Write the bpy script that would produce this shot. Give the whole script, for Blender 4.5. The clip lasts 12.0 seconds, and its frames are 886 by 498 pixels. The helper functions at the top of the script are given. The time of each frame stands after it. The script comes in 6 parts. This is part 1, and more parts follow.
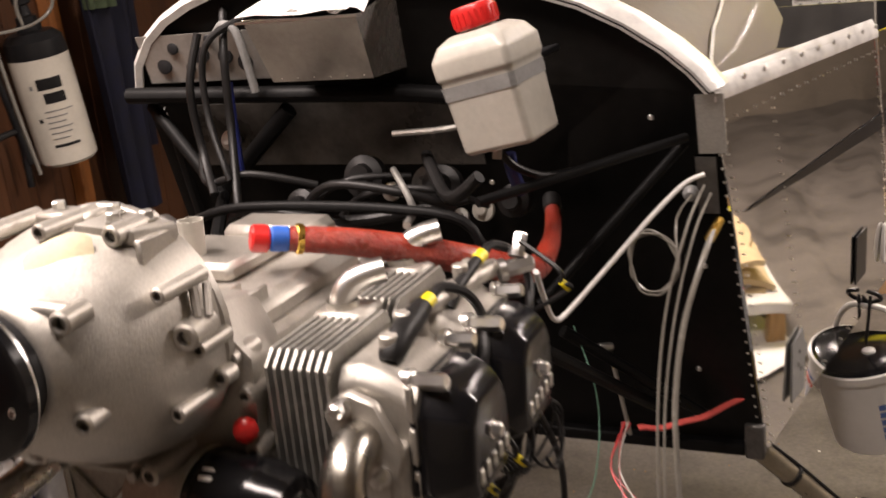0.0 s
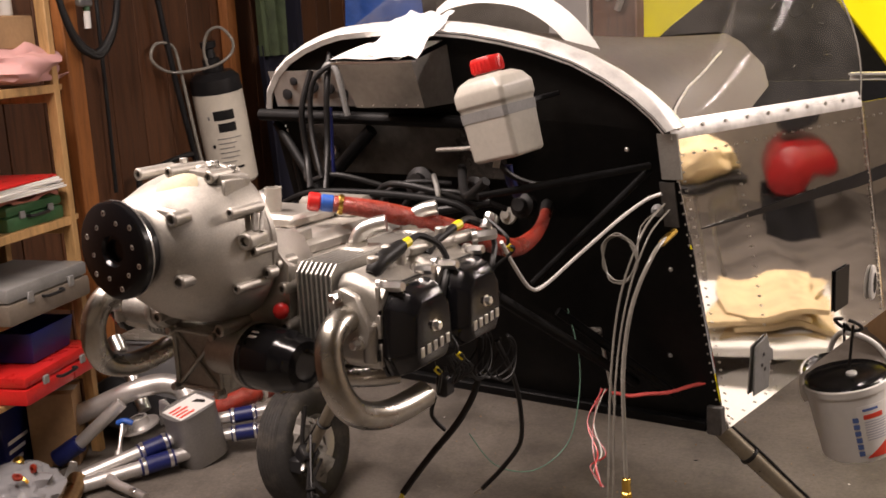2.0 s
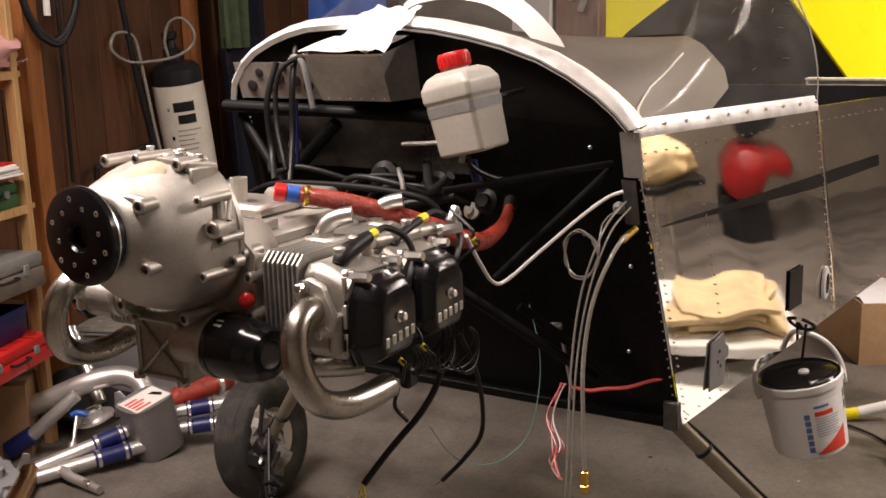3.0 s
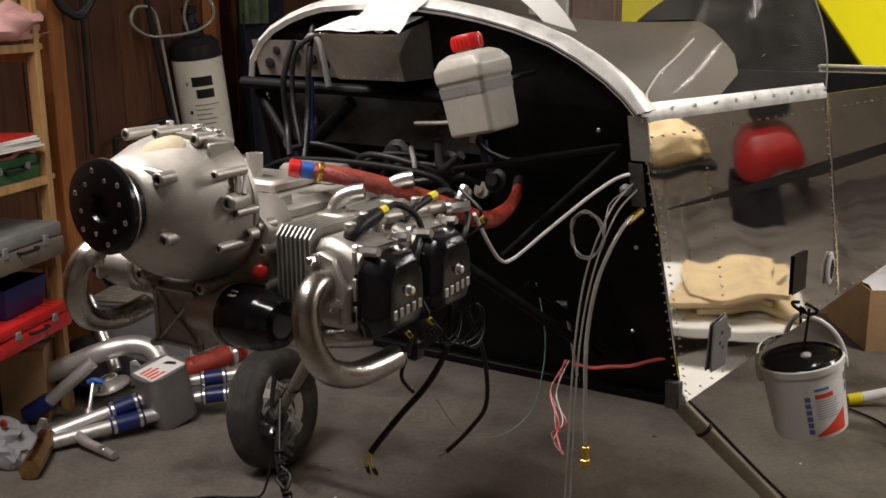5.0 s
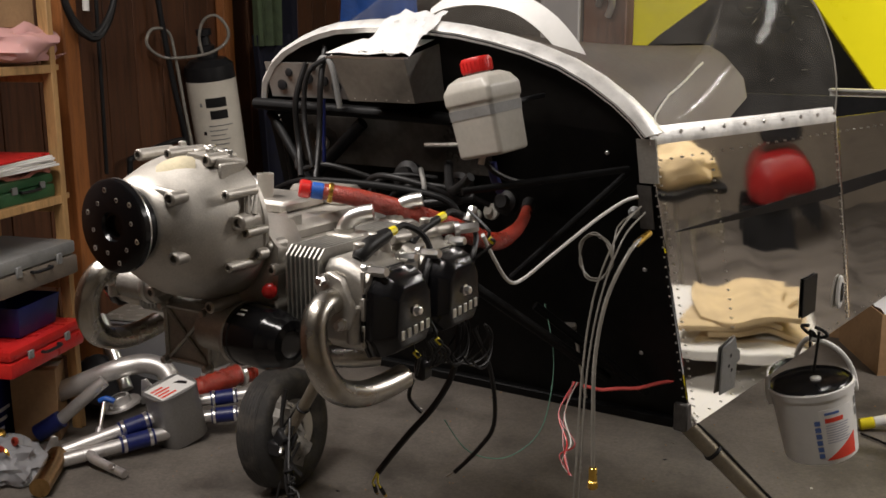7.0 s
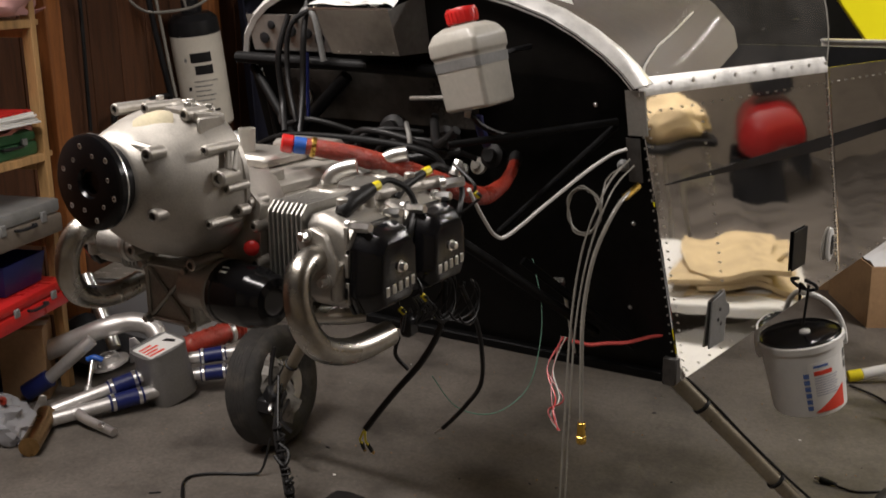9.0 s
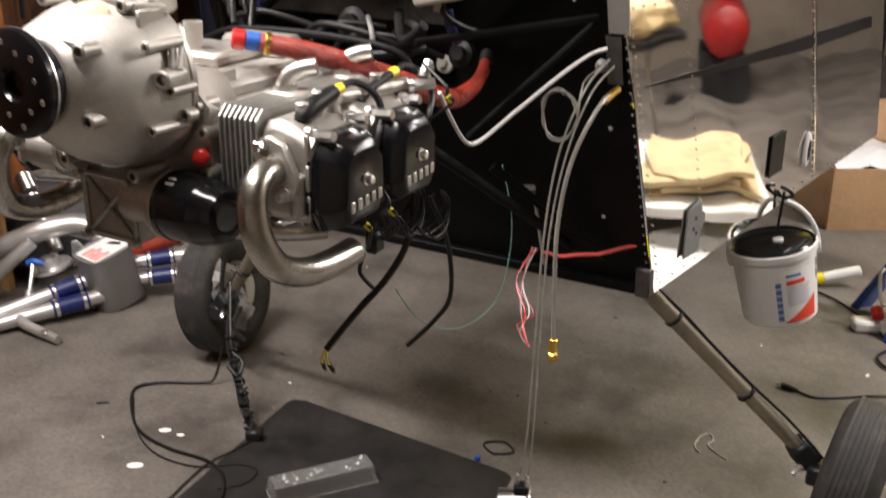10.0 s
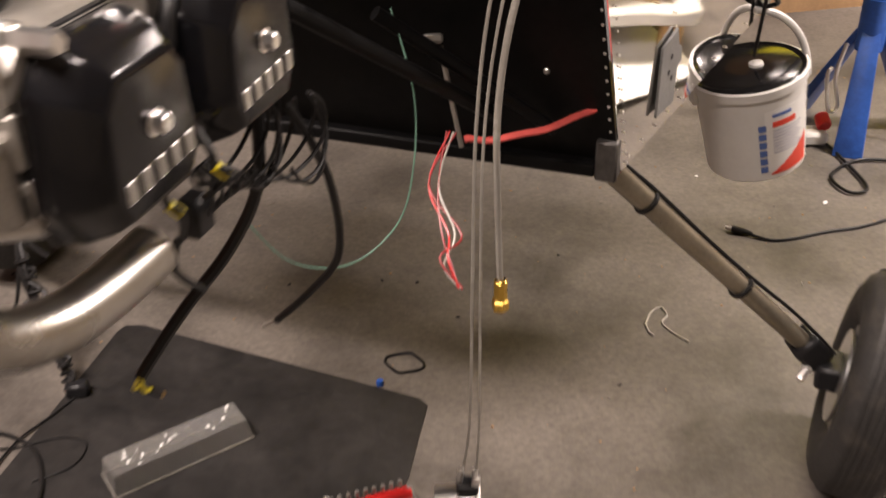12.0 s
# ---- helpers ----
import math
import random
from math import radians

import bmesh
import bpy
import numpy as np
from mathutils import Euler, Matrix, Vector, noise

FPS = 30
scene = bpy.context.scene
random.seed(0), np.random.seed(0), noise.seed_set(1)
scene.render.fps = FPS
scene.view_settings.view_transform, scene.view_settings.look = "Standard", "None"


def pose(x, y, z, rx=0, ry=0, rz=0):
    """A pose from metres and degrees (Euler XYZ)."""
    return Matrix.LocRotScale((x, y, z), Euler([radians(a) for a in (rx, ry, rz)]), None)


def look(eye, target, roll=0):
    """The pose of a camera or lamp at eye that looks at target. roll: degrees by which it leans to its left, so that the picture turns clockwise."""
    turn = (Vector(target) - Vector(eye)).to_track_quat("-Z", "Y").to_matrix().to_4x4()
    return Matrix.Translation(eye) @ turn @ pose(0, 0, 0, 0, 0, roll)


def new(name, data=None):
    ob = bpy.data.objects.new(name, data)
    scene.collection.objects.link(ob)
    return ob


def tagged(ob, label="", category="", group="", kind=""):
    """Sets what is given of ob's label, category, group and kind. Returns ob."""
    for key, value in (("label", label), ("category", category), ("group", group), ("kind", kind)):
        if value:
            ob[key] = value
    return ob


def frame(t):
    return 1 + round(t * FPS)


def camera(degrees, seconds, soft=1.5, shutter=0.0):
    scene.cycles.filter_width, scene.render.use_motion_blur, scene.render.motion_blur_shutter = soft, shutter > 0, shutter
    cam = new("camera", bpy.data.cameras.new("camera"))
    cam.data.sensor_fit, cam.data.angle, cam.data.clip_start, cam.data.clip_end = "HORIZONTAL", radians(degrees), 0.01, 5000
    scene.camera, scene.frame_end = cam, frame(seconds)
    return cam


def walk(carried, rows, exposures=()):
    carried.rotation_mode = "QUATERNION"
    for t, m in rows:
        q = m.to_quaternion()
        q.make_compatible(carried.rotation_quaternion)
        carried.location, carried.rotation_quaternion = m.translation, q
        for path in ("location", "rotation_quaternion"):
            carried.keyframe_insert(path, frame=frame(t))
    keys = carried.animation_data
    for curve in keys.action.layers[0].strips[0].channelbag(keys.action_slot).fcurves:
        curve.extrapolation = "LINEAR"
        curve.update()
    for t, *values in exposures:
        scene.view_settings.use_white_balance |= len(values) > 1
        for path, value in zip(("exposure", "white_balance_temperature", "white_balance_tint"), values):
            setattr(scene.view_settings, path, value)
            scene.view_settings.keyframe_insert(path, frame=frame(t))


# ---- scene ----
cam = camera(46.8, 12.0, soft=1.6, shutter=0.5)
PATH = [
    (0, (0.6063, -1.2553, 1.3189), (-0.1908, 0.4899, 0.7540), -5.69),
    (0.5, (0.7940, -1.4051, 1.3237), (-0.1261, 0.2820, 0.7696), -4.64),
    (1, (0.9741, -1.5278, 1.3184), (-0.1129, 0.0983, 0.9008), -3.93),
    (1.5, (1.0026, -1.5618, 1.3054), (-0.0632, 0.0814, 0.9002), -3.04),
    (2, (1.0061, -1.5718, 1.3044), (-0.0756, 0.0561, 0.8803), -2.91),
    (2.5, (1.0076, -1.5847, 1.3025), (-0.0888, 0.0274, 0.8564), -2.81),
    (3, (1.0031, -1.5894, 1.3000), (-0.0069, 0.0822, 0.8693), -1.46),
    (5, (1.0330, -1.6208, 1.3071), (0.0028, 0.0277, 0.8366), -0.45),
    (5.5, (1.0342, -1.6303, 1.3063), (-0.0080, 0.0179, 0.8625), -0.16),
    (6, (1.0354, -1.6331, 1.3077), (-0.0149, 0.0130, 0.8750), 0.00),
    (6.5, (1.0403, -1.6290, 1.3080), (-0.0150, 0.0175, 0.8891), -0.12),
    (7, (1.0433, -1.6262, 1.3082), (-0.0122, 0.0175, 0.8789), -0.26),
    (9, (1.0381, -1.6035, 1.3019), (0.0076, 0.0320, 0.7887), -0.58),
    (9.5, (1.0118, -1.5733, 1.2966), (0.0168, 0.0516, 0.6885), -0.29),
    (10, (0.9558, -1.5177, 1.2925), (0.0415, 0.1128, 0.5815), 0.53),
    (10.5, (0.8833, -1.4541, 1.2801), (0.0711, 0.1483, 0.4011), 0.94),
    (11, (0.7881, -1.4016, 1.2709), (0.0947, 0.2189, 0.3258), 0.22),
    (11.5, (0.7127, -1.2632, 1.2340), (0.1154, 0.3344, 0.1895), -0.55),
    (12, (0.6348, -0.9790, 1.1772), (0.0473, 0.6019, 0.1021), -1.57),
]
EXPOSURES = [(0.0, 0.13, 7000, 20), (2.5, 0.0, 7100, 22), (3.2, -0.05, 7000, 20), (5.0, -0.58, 6500, 11), (9.0, -0.63, 6450, 12), (9.5, -0.5, 6400, 14), (10.0, 0.30, 6350, 13), (10.5, 0.78, 6300, 13), (11.0, 0.54, 6600, 17), (11.5, 0.42, 7000, 20), (12.0, 0.58, 7000, 21)]
walk(cam, [(t, look(eye, target, roll)) for t, eye, target, roll in PATH], EXPOSURES)

# ---- light ----
world = bpy.data.worlds.new("world")
scene.world = world
world.use_nodes = True
world.node_tree.nodes["Background"].inputs[0].default_value = (0.9, 0.8, 0.65, 1)
world.node_tree.nodes["Background"].inputs[1].default_value = 0.02


def area_lamp(name, eye, target, sx, sy, power, colour):
    data = bpy.data.lights.new(name, "AREA")
    data.shape, data.size, data.size_y, data.energy, data.color = "RECTANGLE", sx, sy, power, colour
    ob = new(name, data)
    ob.matrix_world = look(eye, target)
    return ob


WARM = (1.0, 0.94, 0.88)
area_lamp("overhead_area_light", (0.05, -1.05, 2.62), (0.05, -1.04, 0), 1.2, 0.22, 42, WARM)
area_lamp("overhead_area_light", (-1.0, -0.75, 2.62), (-1.0, -0.74, 0), 1.2, 0.22, 74, WARM)
area_lamp("overhead_area_light", (2.7, 1.6, 2.62), (2.7, 1.61, 0), 1.2, 0.22, 128, WARM)
# two unseen lamps added to brighten the wing and the back of the room
area_lamp("overhead_area_light", (1.4, 2.25, 2.62), (1.4, 2.26, 0), 1.2, 0.22, 34, WARM)
area_lamp("overhead_area_light", (-0.5, 3.3, 2.62), (-0.5, 3.31, 0), 1.2, 0.22, 26, WARM)

# ---- materials ----
def material(name, colour, rough=0.5, metal=0.0, vary=0.25, scale=6.0, fine=60.0, bump=0.1, coat=0.0, second=None, spread=0.0, stretch=(1, 1, 1), rough_vary=0.15, gloss=0.5):
    """A surface with stains at one scale and grain at another. second: the colour of the stains."""
    m = bpy.data.materials.new(name)
    m.use_nodes = True
    nt = m.node_tree
    n, l = nt.nodes, nt.links
    bsdf = n["Principled BSDF"]
    co = n.new("ShaderNodeTexCoord")
    mp = n.new("ShaderNodeMapping")
    mp.inputs["Scale"].default_value = stretch
    l.new(co.outputs["Object"], mp.inputs["Vector"])
    big, small = n.new("ShaderNodeTexNoise"), n.new("ShaderNodeTexNoise")
    for t, s, d in ((big, scale, 6.0), (small, fine, 4.0)):
        t.inputs["Scale"].default_value, t.inputs["Detail"].default_value, t.inputs["Roughness"].default_value = s, d, 0.62
        l.new(mp.outputs[0], t.inputs["Vector"])
    ramp = n.new("ShaderNodeValToRGB")
    dark = second or tuple(c * (1 - vary) for c in colour)
    light = tuple(min(1, c * (1 + vary * 0.6)) for c in colour)
    ramp.color_ramp.elements[0].color, ramp.color_ramp.elements[0].position = (*dark, 1), 0.32
    ramp.color_ramp.elements[1].color, ramp.color_ramp.elements[1].position = (*light, 1), 0.68
    mid = ramp.color_ramp.elements.new(0.5)
    mid.color = (*colour, 1)
    l.new(big.outputs["Fac"], ramp.inputs["Fac"])
    mix = n.new("ShaderNodeMix")
    mix.data_type, mix.blend_type = "RGBA", "OVERLAY"
    mix.inputs["Factor"].default_value = min(1.0, vary * 1.4)
    l.new(ramp.outputs["Color"], mix.inputs[6])
    l.new(small.outputs["Color"], mix.inputs[7])
    bw = n.new("ShaderNodeRGBToBW")
    l.new(small.outputs["Color"], bw.inputs[0])
    l.new(bw.outputs[0], mix.inputs[7])
    last = mix.outputs[2]
    if spread:
        info, hsv = n.new("ShaderNodeObjectInfo"), n.new("ShaderNodeHueSaturation")
        rng = n.new("ShaderNodeMapRange")
        rng.inputs[3].default_value, rng.inputs[4].default_value = 1 - spread, 1 + spread
        l.new(info.outputs["Random"], rng.inputs[0])
        l.new(rng.outputs[0], hsv.inputs["Value"])
        l.new(last, hsv.inputs["Color"])
        last = hsv.outputs[0]
    l.new(last, bsdf.inputs["Base Color"])
    rr = n.new("ShaderNodeMapRange")
    rr.inputs[3].default_value, rr.inputs[4].default_value = max(0.02, rough - rough_vary), min(1, rough + rough_vary)
    l.new(big.outputs["Fac"], rr.inputs[0])
    l.new(rr.outputs[0], bsdf.inputs["Roughness"])
    bsdf.inputs["Metallic"].default_value = metal
    bsdf.inputs["Specular IOR Level"].default_value = gloss
    if coat:
        bsdf.inputs["Coat Weight"].default_value = coat
        bsdf.inputs["Coat Roughness"].default_value = 0.12
    if bump:
        b = n.new("ShaderNodeBump")
        b.inputs["Strength"].default_value, b.inputs["Distance"].default_value = bump, 0.004
        l.new(small.outputs["Fac"], b.inputs["Height"])
        l.new(b.outputs[0], bsdf.inputs["Normal"])
    return m


def clear(name, colour, rough=0.05, trans=1.0, ior=1.45, alpha=1.0):
    m = bpy.data.materials.new(name)
    m.use_nodes = True
    b = m.node_tree.nodes["Principled BSDF"]
    b.inputs["Base Color"].default_value = (*colour, 1)
    b.inputs["Roughness"].default_value = rough
    b.inputs["Transmission Weight"].default_value = trans
    b.inputs["IOR"].default_value = ior
    b.inputs["Alpha"].default_value = alpha
    return m


CONCRETE = material("concrete", (0.118, 0.103, 0.088), 0.6, 0, 0.5, 3.4, 95, 0.14, rough_vary=0.2, second=(0.055, 0.047, 0.040))
CAST = material("cast_aluminium", (0.45, 0.425, 0.385), 0.46, 0.8, 0.22, 14, 420, 0.12)
CAST_DARK = material("dull_cast_alloy", (0.40, 0.39, 0.36), 0.5, 0.8, 0.25, 14, 300, 0.2)
ALU = material("polished_aluminium", (0.82, 0.80, 0.76), 0.30, 1.0, 0.10, 5, 90, 0.03, rough_vary=0.08)
SKIN = material("aluminium_sheet", (0.84, 0.82, 0.79), 0.03, 1.0, 0.08, 2.2, 70, 0.004, rough_vary=0.02)
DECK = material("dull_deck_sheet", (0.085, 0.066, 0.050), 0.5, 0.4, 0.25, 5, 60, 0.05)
LEG = material("brushed_leg_steel", (0.33, 0.29, 0.22), 0.32, 0.75, 0.2, 9, 160, 0.05)
EDGE = material("bright_edge_strip", (0.86, 0.85, 0.82), 0.38, 0.45, 0.2, 30, 160, 0.12)
STEEL = material("stainless_pipe", (0.47, 0.45, 0.41), 0.27, 1.0, 0.22, 9, 120, 0.04, second=(0.36, 0.31, 0.235))
CHROME = material("bright_metal", (0.86, 0.85, 0.83), 0.3, 1.0, 0.06, 20, 200, 0.02, rough_vary=0.05)
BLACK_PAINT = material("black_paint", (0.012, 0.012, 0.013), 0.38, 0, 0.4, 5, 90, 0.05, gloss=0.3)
BLACK_GLOSS = material("black_gloss", (0.006, 0.006, 0.007), 0.18, 0, 0.3, 9, 240, 0.03, coat=0.15, gloss=0.35)
FIREWALL = material("black_firewall_sheet", (0.0085, 0.008, 0.0075), 0.42, 0.0, 0.5, 4, 60, 0.08, second=(0.013, 0.0118, 0.0105), gloss=0.22)
TUBE_BLACK = material("black_tube_paint", (0.005, 0.005, 0.0052), 0.5, 0, 0.4, 9, 120, 0.05, gloss=0.14)
SLEEVE = material("navy_silicone", (0.008, 0.014, 0.095), 0.4, 0, 0.2, 20, 160, 0.1)
RUBBER = material("tyre_rubber", (0.020, 0.0185, 0.017), 0.65, 0, 0.6, 14, 160, 0.3, second=(0.055, 0.048, 0.040))
CABLE = material("black_cable", (0.010, 0.0095, 0.0095), 0.45, 0, 0.3, 30, 300, 0.05, gloss=0.3)
RED_HOSE = material("red_fire_sleeve", (0.30, 0.026, 0.010), 0.30, 0, 0.4, 30, 260, 1.0, coat=0.35)
RED = material("red_plastic", (0.55, 0.02, 0.018), 0.3, 0, 0.2, 14, 120, 0.05)
WHITE = material("white_plastic", (0.72, 0.71, 0.68), 0.36, 0, 0.08, 10, 120, 0.04)
BLUE = material("blue_paint", (0.02, 0.10, 0.42), 0.4, 0, 0.3, 8, 90, 0.06)
YELLOW = material("yellow_paint", (0.95, 0.86, 0.012), 0.3, 0, 0.05, 3, 60, 0.02)
PINE = material("pine_board", (0.46, 0.27, 0.11), 0.55, 0, 0.35, 5, 50, 0.12, stretch=(8, 8, 0.8), spread=0.15)
PANEL = material("brown_wall_panel", (0.092, 0.036, 0.015), 0.5, 0, 0.45, 5, 60, 0.12, stretch=(9, 9, 0.6), spread=0.22)
BEAM = material("orange_wood_post", (0.36, 0.13, 0.035), 0.55, 0, 0.35, 6, 60, 0.12, stretch=(8, 8, 0.7))
CARD = material("cardboard", (0.33, 0.20, 0.10), 0.75, 0, 0.2, 6, 70, 0.1, spread=0.1)
PAPER = material("white_paper", (0.78, 0.77, 0.74), 0.6, 0, 0.04, 8, 90, 0.04)
CLOTH_BLUE = material("navy_cloth", (0.007, 0.008, 0.024), 0.85, 0, 0.4, 10, 200, 0.3)
CLOTH_GREEN = material("green_cloth", (0.07, 0.10, 0.05), 0.85, 0, 0.35, 10, 200, 0.3)
TAN = material("tan_cloth", (0.52, 0.40, 0.23), 0.85, 0, 0.2, 10, 220, 0.3)
TANK = material("milky_plastic", (0.40, 0.38, 0.335), 0.38, 0, 0.14, 8, 90, 0.05)
GREY = material("grey_plastic", (0.20, 0.20, 0.195), 0.45, 0, 0.25, 12, 160, 0.1)
BRASS = material("brass", (0.72, 0.46, 0.10), 0.28, 1.0, 0.15, 20, 160, 0.04)
GALV = material("galvanised_steel", (0.52, 0.51, 0.48), 0.4, 0.9, 0.25, 14, 120, 0.08)
MAT_RUBBER = material("dark_floor_mat", (0.015, 0.0135, 0.0125), 0.5, 0, 0.85, 7, 55, 0.2, second=(0.008, 0.0074, 0.007))
YELLOW_TAPE = material("yellow_plastic", (0.75, 0.62, 0.01), 0.4, 0, 0.1, 20, 200, 0.05)
PALE_TUBE = material("milky_tube", (0.25, 0.235, 0.205), 0.25, 0, 0.12, 20, 120, 0.03)
CEILING = material("ceiling_board", (0.30, 0.25, 0.19), 0.7, 0, 0.2, 3, 60, 0.1)
PLASTER = material("grey_wall", (0.22, 0.185, 0.145), 0.7, 0, 0.3, 2, 60, 0.15)
# smears, plus grey glare off the pane painted in as alpha haze
PERSPEX = clear("perspex", (0.42, 0.40, 0.37), 0.06, 0.0, 1.45, 0.06)
nt = PERSPEX.node_tree
smear, haze = nt.nodes.new("ShaderNodeTexNoise"), nt.nodes.new("ShaderNodeMapRange")
smear.inputs["Scale"].default_value, smear.inputs["Detail"].default_value = 9.0, 10.0
haze.inputs[1].default_value, haze.inputs[2].default_value, haze.inputs[3].default_value, haze.inputs[4].default_value = 0.35, 0.72, 0.045, 0.095
nt.links.new(smear.outputs["Fac"], haze.inputs[0])
nt.links.new(haze.outputs[0], nt.nodes["Principled BSDF"].inputs["Alpha"])
DULL_STEEL = material("dull_steel", (0.10, 0.095, 0.09), 0.45, 0.6, 0.3, 30, 200, 0.05)
DULL_PANEL = material("dull_inner_sheet", (0.085, 0.080, 0.074), 0.30, 0.5, 0.5, 7, 60, 0.08)
TRAY = material("bare_tray_sheet", (0.58, 0.56, 0.52), 0.22, 0.7, 0.25, 7, 90, 0.06, rough_vary=0.1)
DULL_RED = material("dull_red_paint", (0.26, 0.012, 0.012), 0.35, 0, 0.3, 8, 90, 0.06)


# ---- mesh tools ----
def mesh_from(bm, name, mat, smooth=True):
    me = bpy.data.meshes.new(name)
    bm.normal_update()
    if smooth:
        for f in bm.faces:
            f.smooth = True
        for e in bm.edges:
            if len(e.link_faces) == 2 and e.calc_face_angle(0.0) > radians(36):
                e.smooth = False
    bm.to_mesh(me)
    bm.free()
    me.materials.append(mat)
    return me


def thing(name, label, category, m=None, group="", kind=""):
    ob = new(name)
    ob.empty_display_size = 0.05
    if m is not None:
        ob.matrix_world = m
    return tagged(ob, label, category, group, kind)


def part(name, bm, mat, parent=None, label=""):
    ob = new(name, mesh_from(bm, name, mat))
    if parent is not None:
        ob.parent = parent
    return tagged(ob, label)


def solo(name, bm, mat, label, category, m=None, group="", kind=""):
    ob = new(name, mesh_from(bm, name, mat))
    if m is not None:
        ob.matrix_world = m
    return tagged(ob, label, category, group, kind)


def box(x0, x1, y0, y1, z0, z1, bevel=0.0, m=None, bm=None, segs=1):
    tmp = bmesh.new()
    bmesh.ops.create_cube(tmp, size=1.0)
    bmesh.ops.transform(tmp, matrix=Matrix.Translation(((x0 + x1) / 2, (y0 + y1) / 2, (z0 + z1) / 2)) @ Matrix.Diagonal((abs(x1 - x0), abs(y1 - y0), abs(z1 - z0), 1)), verts=tmp.verts)
    if bevel:
        bmesh.ops.bevel(tmp, geom=tmp.edges[:], offset=bevel, segments=segs, affect="EDGES", profile=0.6)
    return joined(tmp, m, bm)


def joined(tmp, m, bm):
    if m is not None:
        bmesh.ops.transform(tmp, matrix=m, verts=tmp.verts)
    if bm is None:
        return tmp
    me = bpy.data.meshes.new("tmp")
    tmp.to_mesh(me)
    tmp.free()
    bm.from_mesh(me)
    bpy.data.meshes.remove(me)
    return bm


def lathe(profile, seg=24, m=None, bm=None, squash=(1, 1)):
    """Turns (radius, height) pairs round z; a radius of 0 closes the end."""
    tmp = bmesh.new()
    rings = []
    for r, z in profile:
        if r < 1e-6:
            rings.append([tmp.verts.new((0, 0, z))])
        else:
            rings.append([tmp.verts.new((r * squash[0] * math.cos(2 * math.pi * k / seg), r * squash[1] * math.sin(2 * math.pi * k / seg), z)) for k in range(seg)])
    for a, b in zip(rings, rings[1:]):
        for k in range(seg):
            q = [a[k % len(a)], a[(k + 1) % len(a)], b[(k + 1) % len(b)], b[k % len(b)]]
            q = list(dict.fromkeys(q))
            if len(q) > 2:
                tmp.faces.new(q)
    bmesh.ops.recalc_face_normals(tmp, faces=tmp.faces)
    return joined(tmp, m, bm)


def smooth_path(pts, n=6):
    pts = [Vector(p) for p in pts]
    out = []
    for i in range(len(pts) - 1):
        p0, p1, p2, p3 = pts[max(i - 1, 0)], pts[i], pts[i + 1], pts[min(i + 2, len(pts) - 1)]
        for k in range(n):
            t = k / n
            out.append(0.5 * ((2 * p1) + (p2 - p0) * t + (2 * p0 - 5 * p1 + 4 * p2 - p3) * t * t + (3 * p1 - p0 - 3 * p2 + p3) * t ** 3))
    return out + [pts[-1]]


def tube(pts, r, seg=10, n=6, bm=None, m=None, radii=None, closed=True, hollow=0.0):
    """A round tube along a smooth line through the points. n=0: straight pieces."""
    line = smooth_path(pts, n) if n else [Vector(p) for p in pts]
    tmp = bmesh.new()
    rings, up = [], None
    count = len(line)
    for i, p in enumerate(line):
        d = (line[min(i + 1, count - 1)] - line[max(i - 1, 0)])
        d = d.normalized() if d.length > 1e-9 else Vector((0, 0, 1))
        if up is None:
            up = d.orthogonal().normalized()
        up = (up - d * up.dot(d))
        up = up.normalized() if up.length > 1e-6 else d.orthogonal().normalized()
        side = d.cross(up)
        rad = r if radii is None else float(np.interp(i / max(1, count - 1), np.linspace(0, 1, len(radii)), radii))
        rings.append([tmp.verts.new(p + rad * (up * math.cos(2 * math.pi * k / seg) + side * math.sin(2 * math.pi * k / seg))) for k in range(seg)])
    for a, b in zip(rings, rings[1:]):
        for k in range(seg):
            tmp.faces.new((a[k], a[(k + 1) % seg], b[(k + 1) % seg], b[k]))
    if closed:
        tmp.faces.new(rings[0][::-1])
        tmp.faces.new(rings[-1])
    bmesh.ops.recalc_face_normals(tmp, faces=tmp.faces)
    return joined(tmp, m, bm)


def prism(outline, depth, bevel=0.0, m=None, bm=None, segs=1):
    """A flat outline in x, z, from y = 0 to y = depth."""
    tmp = bmesh.new()
    vs = [tmp.verts.new((x, 0, z)) for x, z in outline]
    face = tmp.faces.new(vs)
    made = bmesh.ops.extrude_face_region(tmp, geom=[face])
    bmesh.ops.translate(tmp, vec=(0, depth, 0), verts=[v for v in made["geom"] if isinstance(v, bmesh.types.BMVert)])
    bmesh.ops.recalc_face_normals(tmp, faces=tmp.faces)
    if bevel:
        bmesh.ops.bevel(tmp, geom=tmp.edges[:], offset=bevel, segments=segs, affect="EDGES", profile=0.6)
    return joined(tmp, m, bm)


def sheet(grid, thick, bm=None):
    """A sheet through a grid of points, with a thickness."""
    tmp = bmesh.new()
    vs = [[tmp.verts.new(p) for p in row] for row in grid]
    for i in range(len(vs) - 1):
        for j in range(len(vs[0]) - 1):
            tmp.faces.new((vs[i][j], vs[i][j + 1], vs[i + 1][j + 1], vs[i + 1][j]))
    bmesh.ops.recalc_face_normals(tmp, faces=tmp.faces)
    bmesh.ops.solidify(tmp, geom=tmp.faces[:], thickness=thick)
    return joined(tmp, None, bm)


def along(a, b):
    """The pose whose z axis runs from a towards b, with its origin at a."""
    a, b = Vector(a), Vector(b)
    return Matrix.Translation(a) @ (b - a).to_track_quat("Z", "Y").to_matrix().to_4x4()


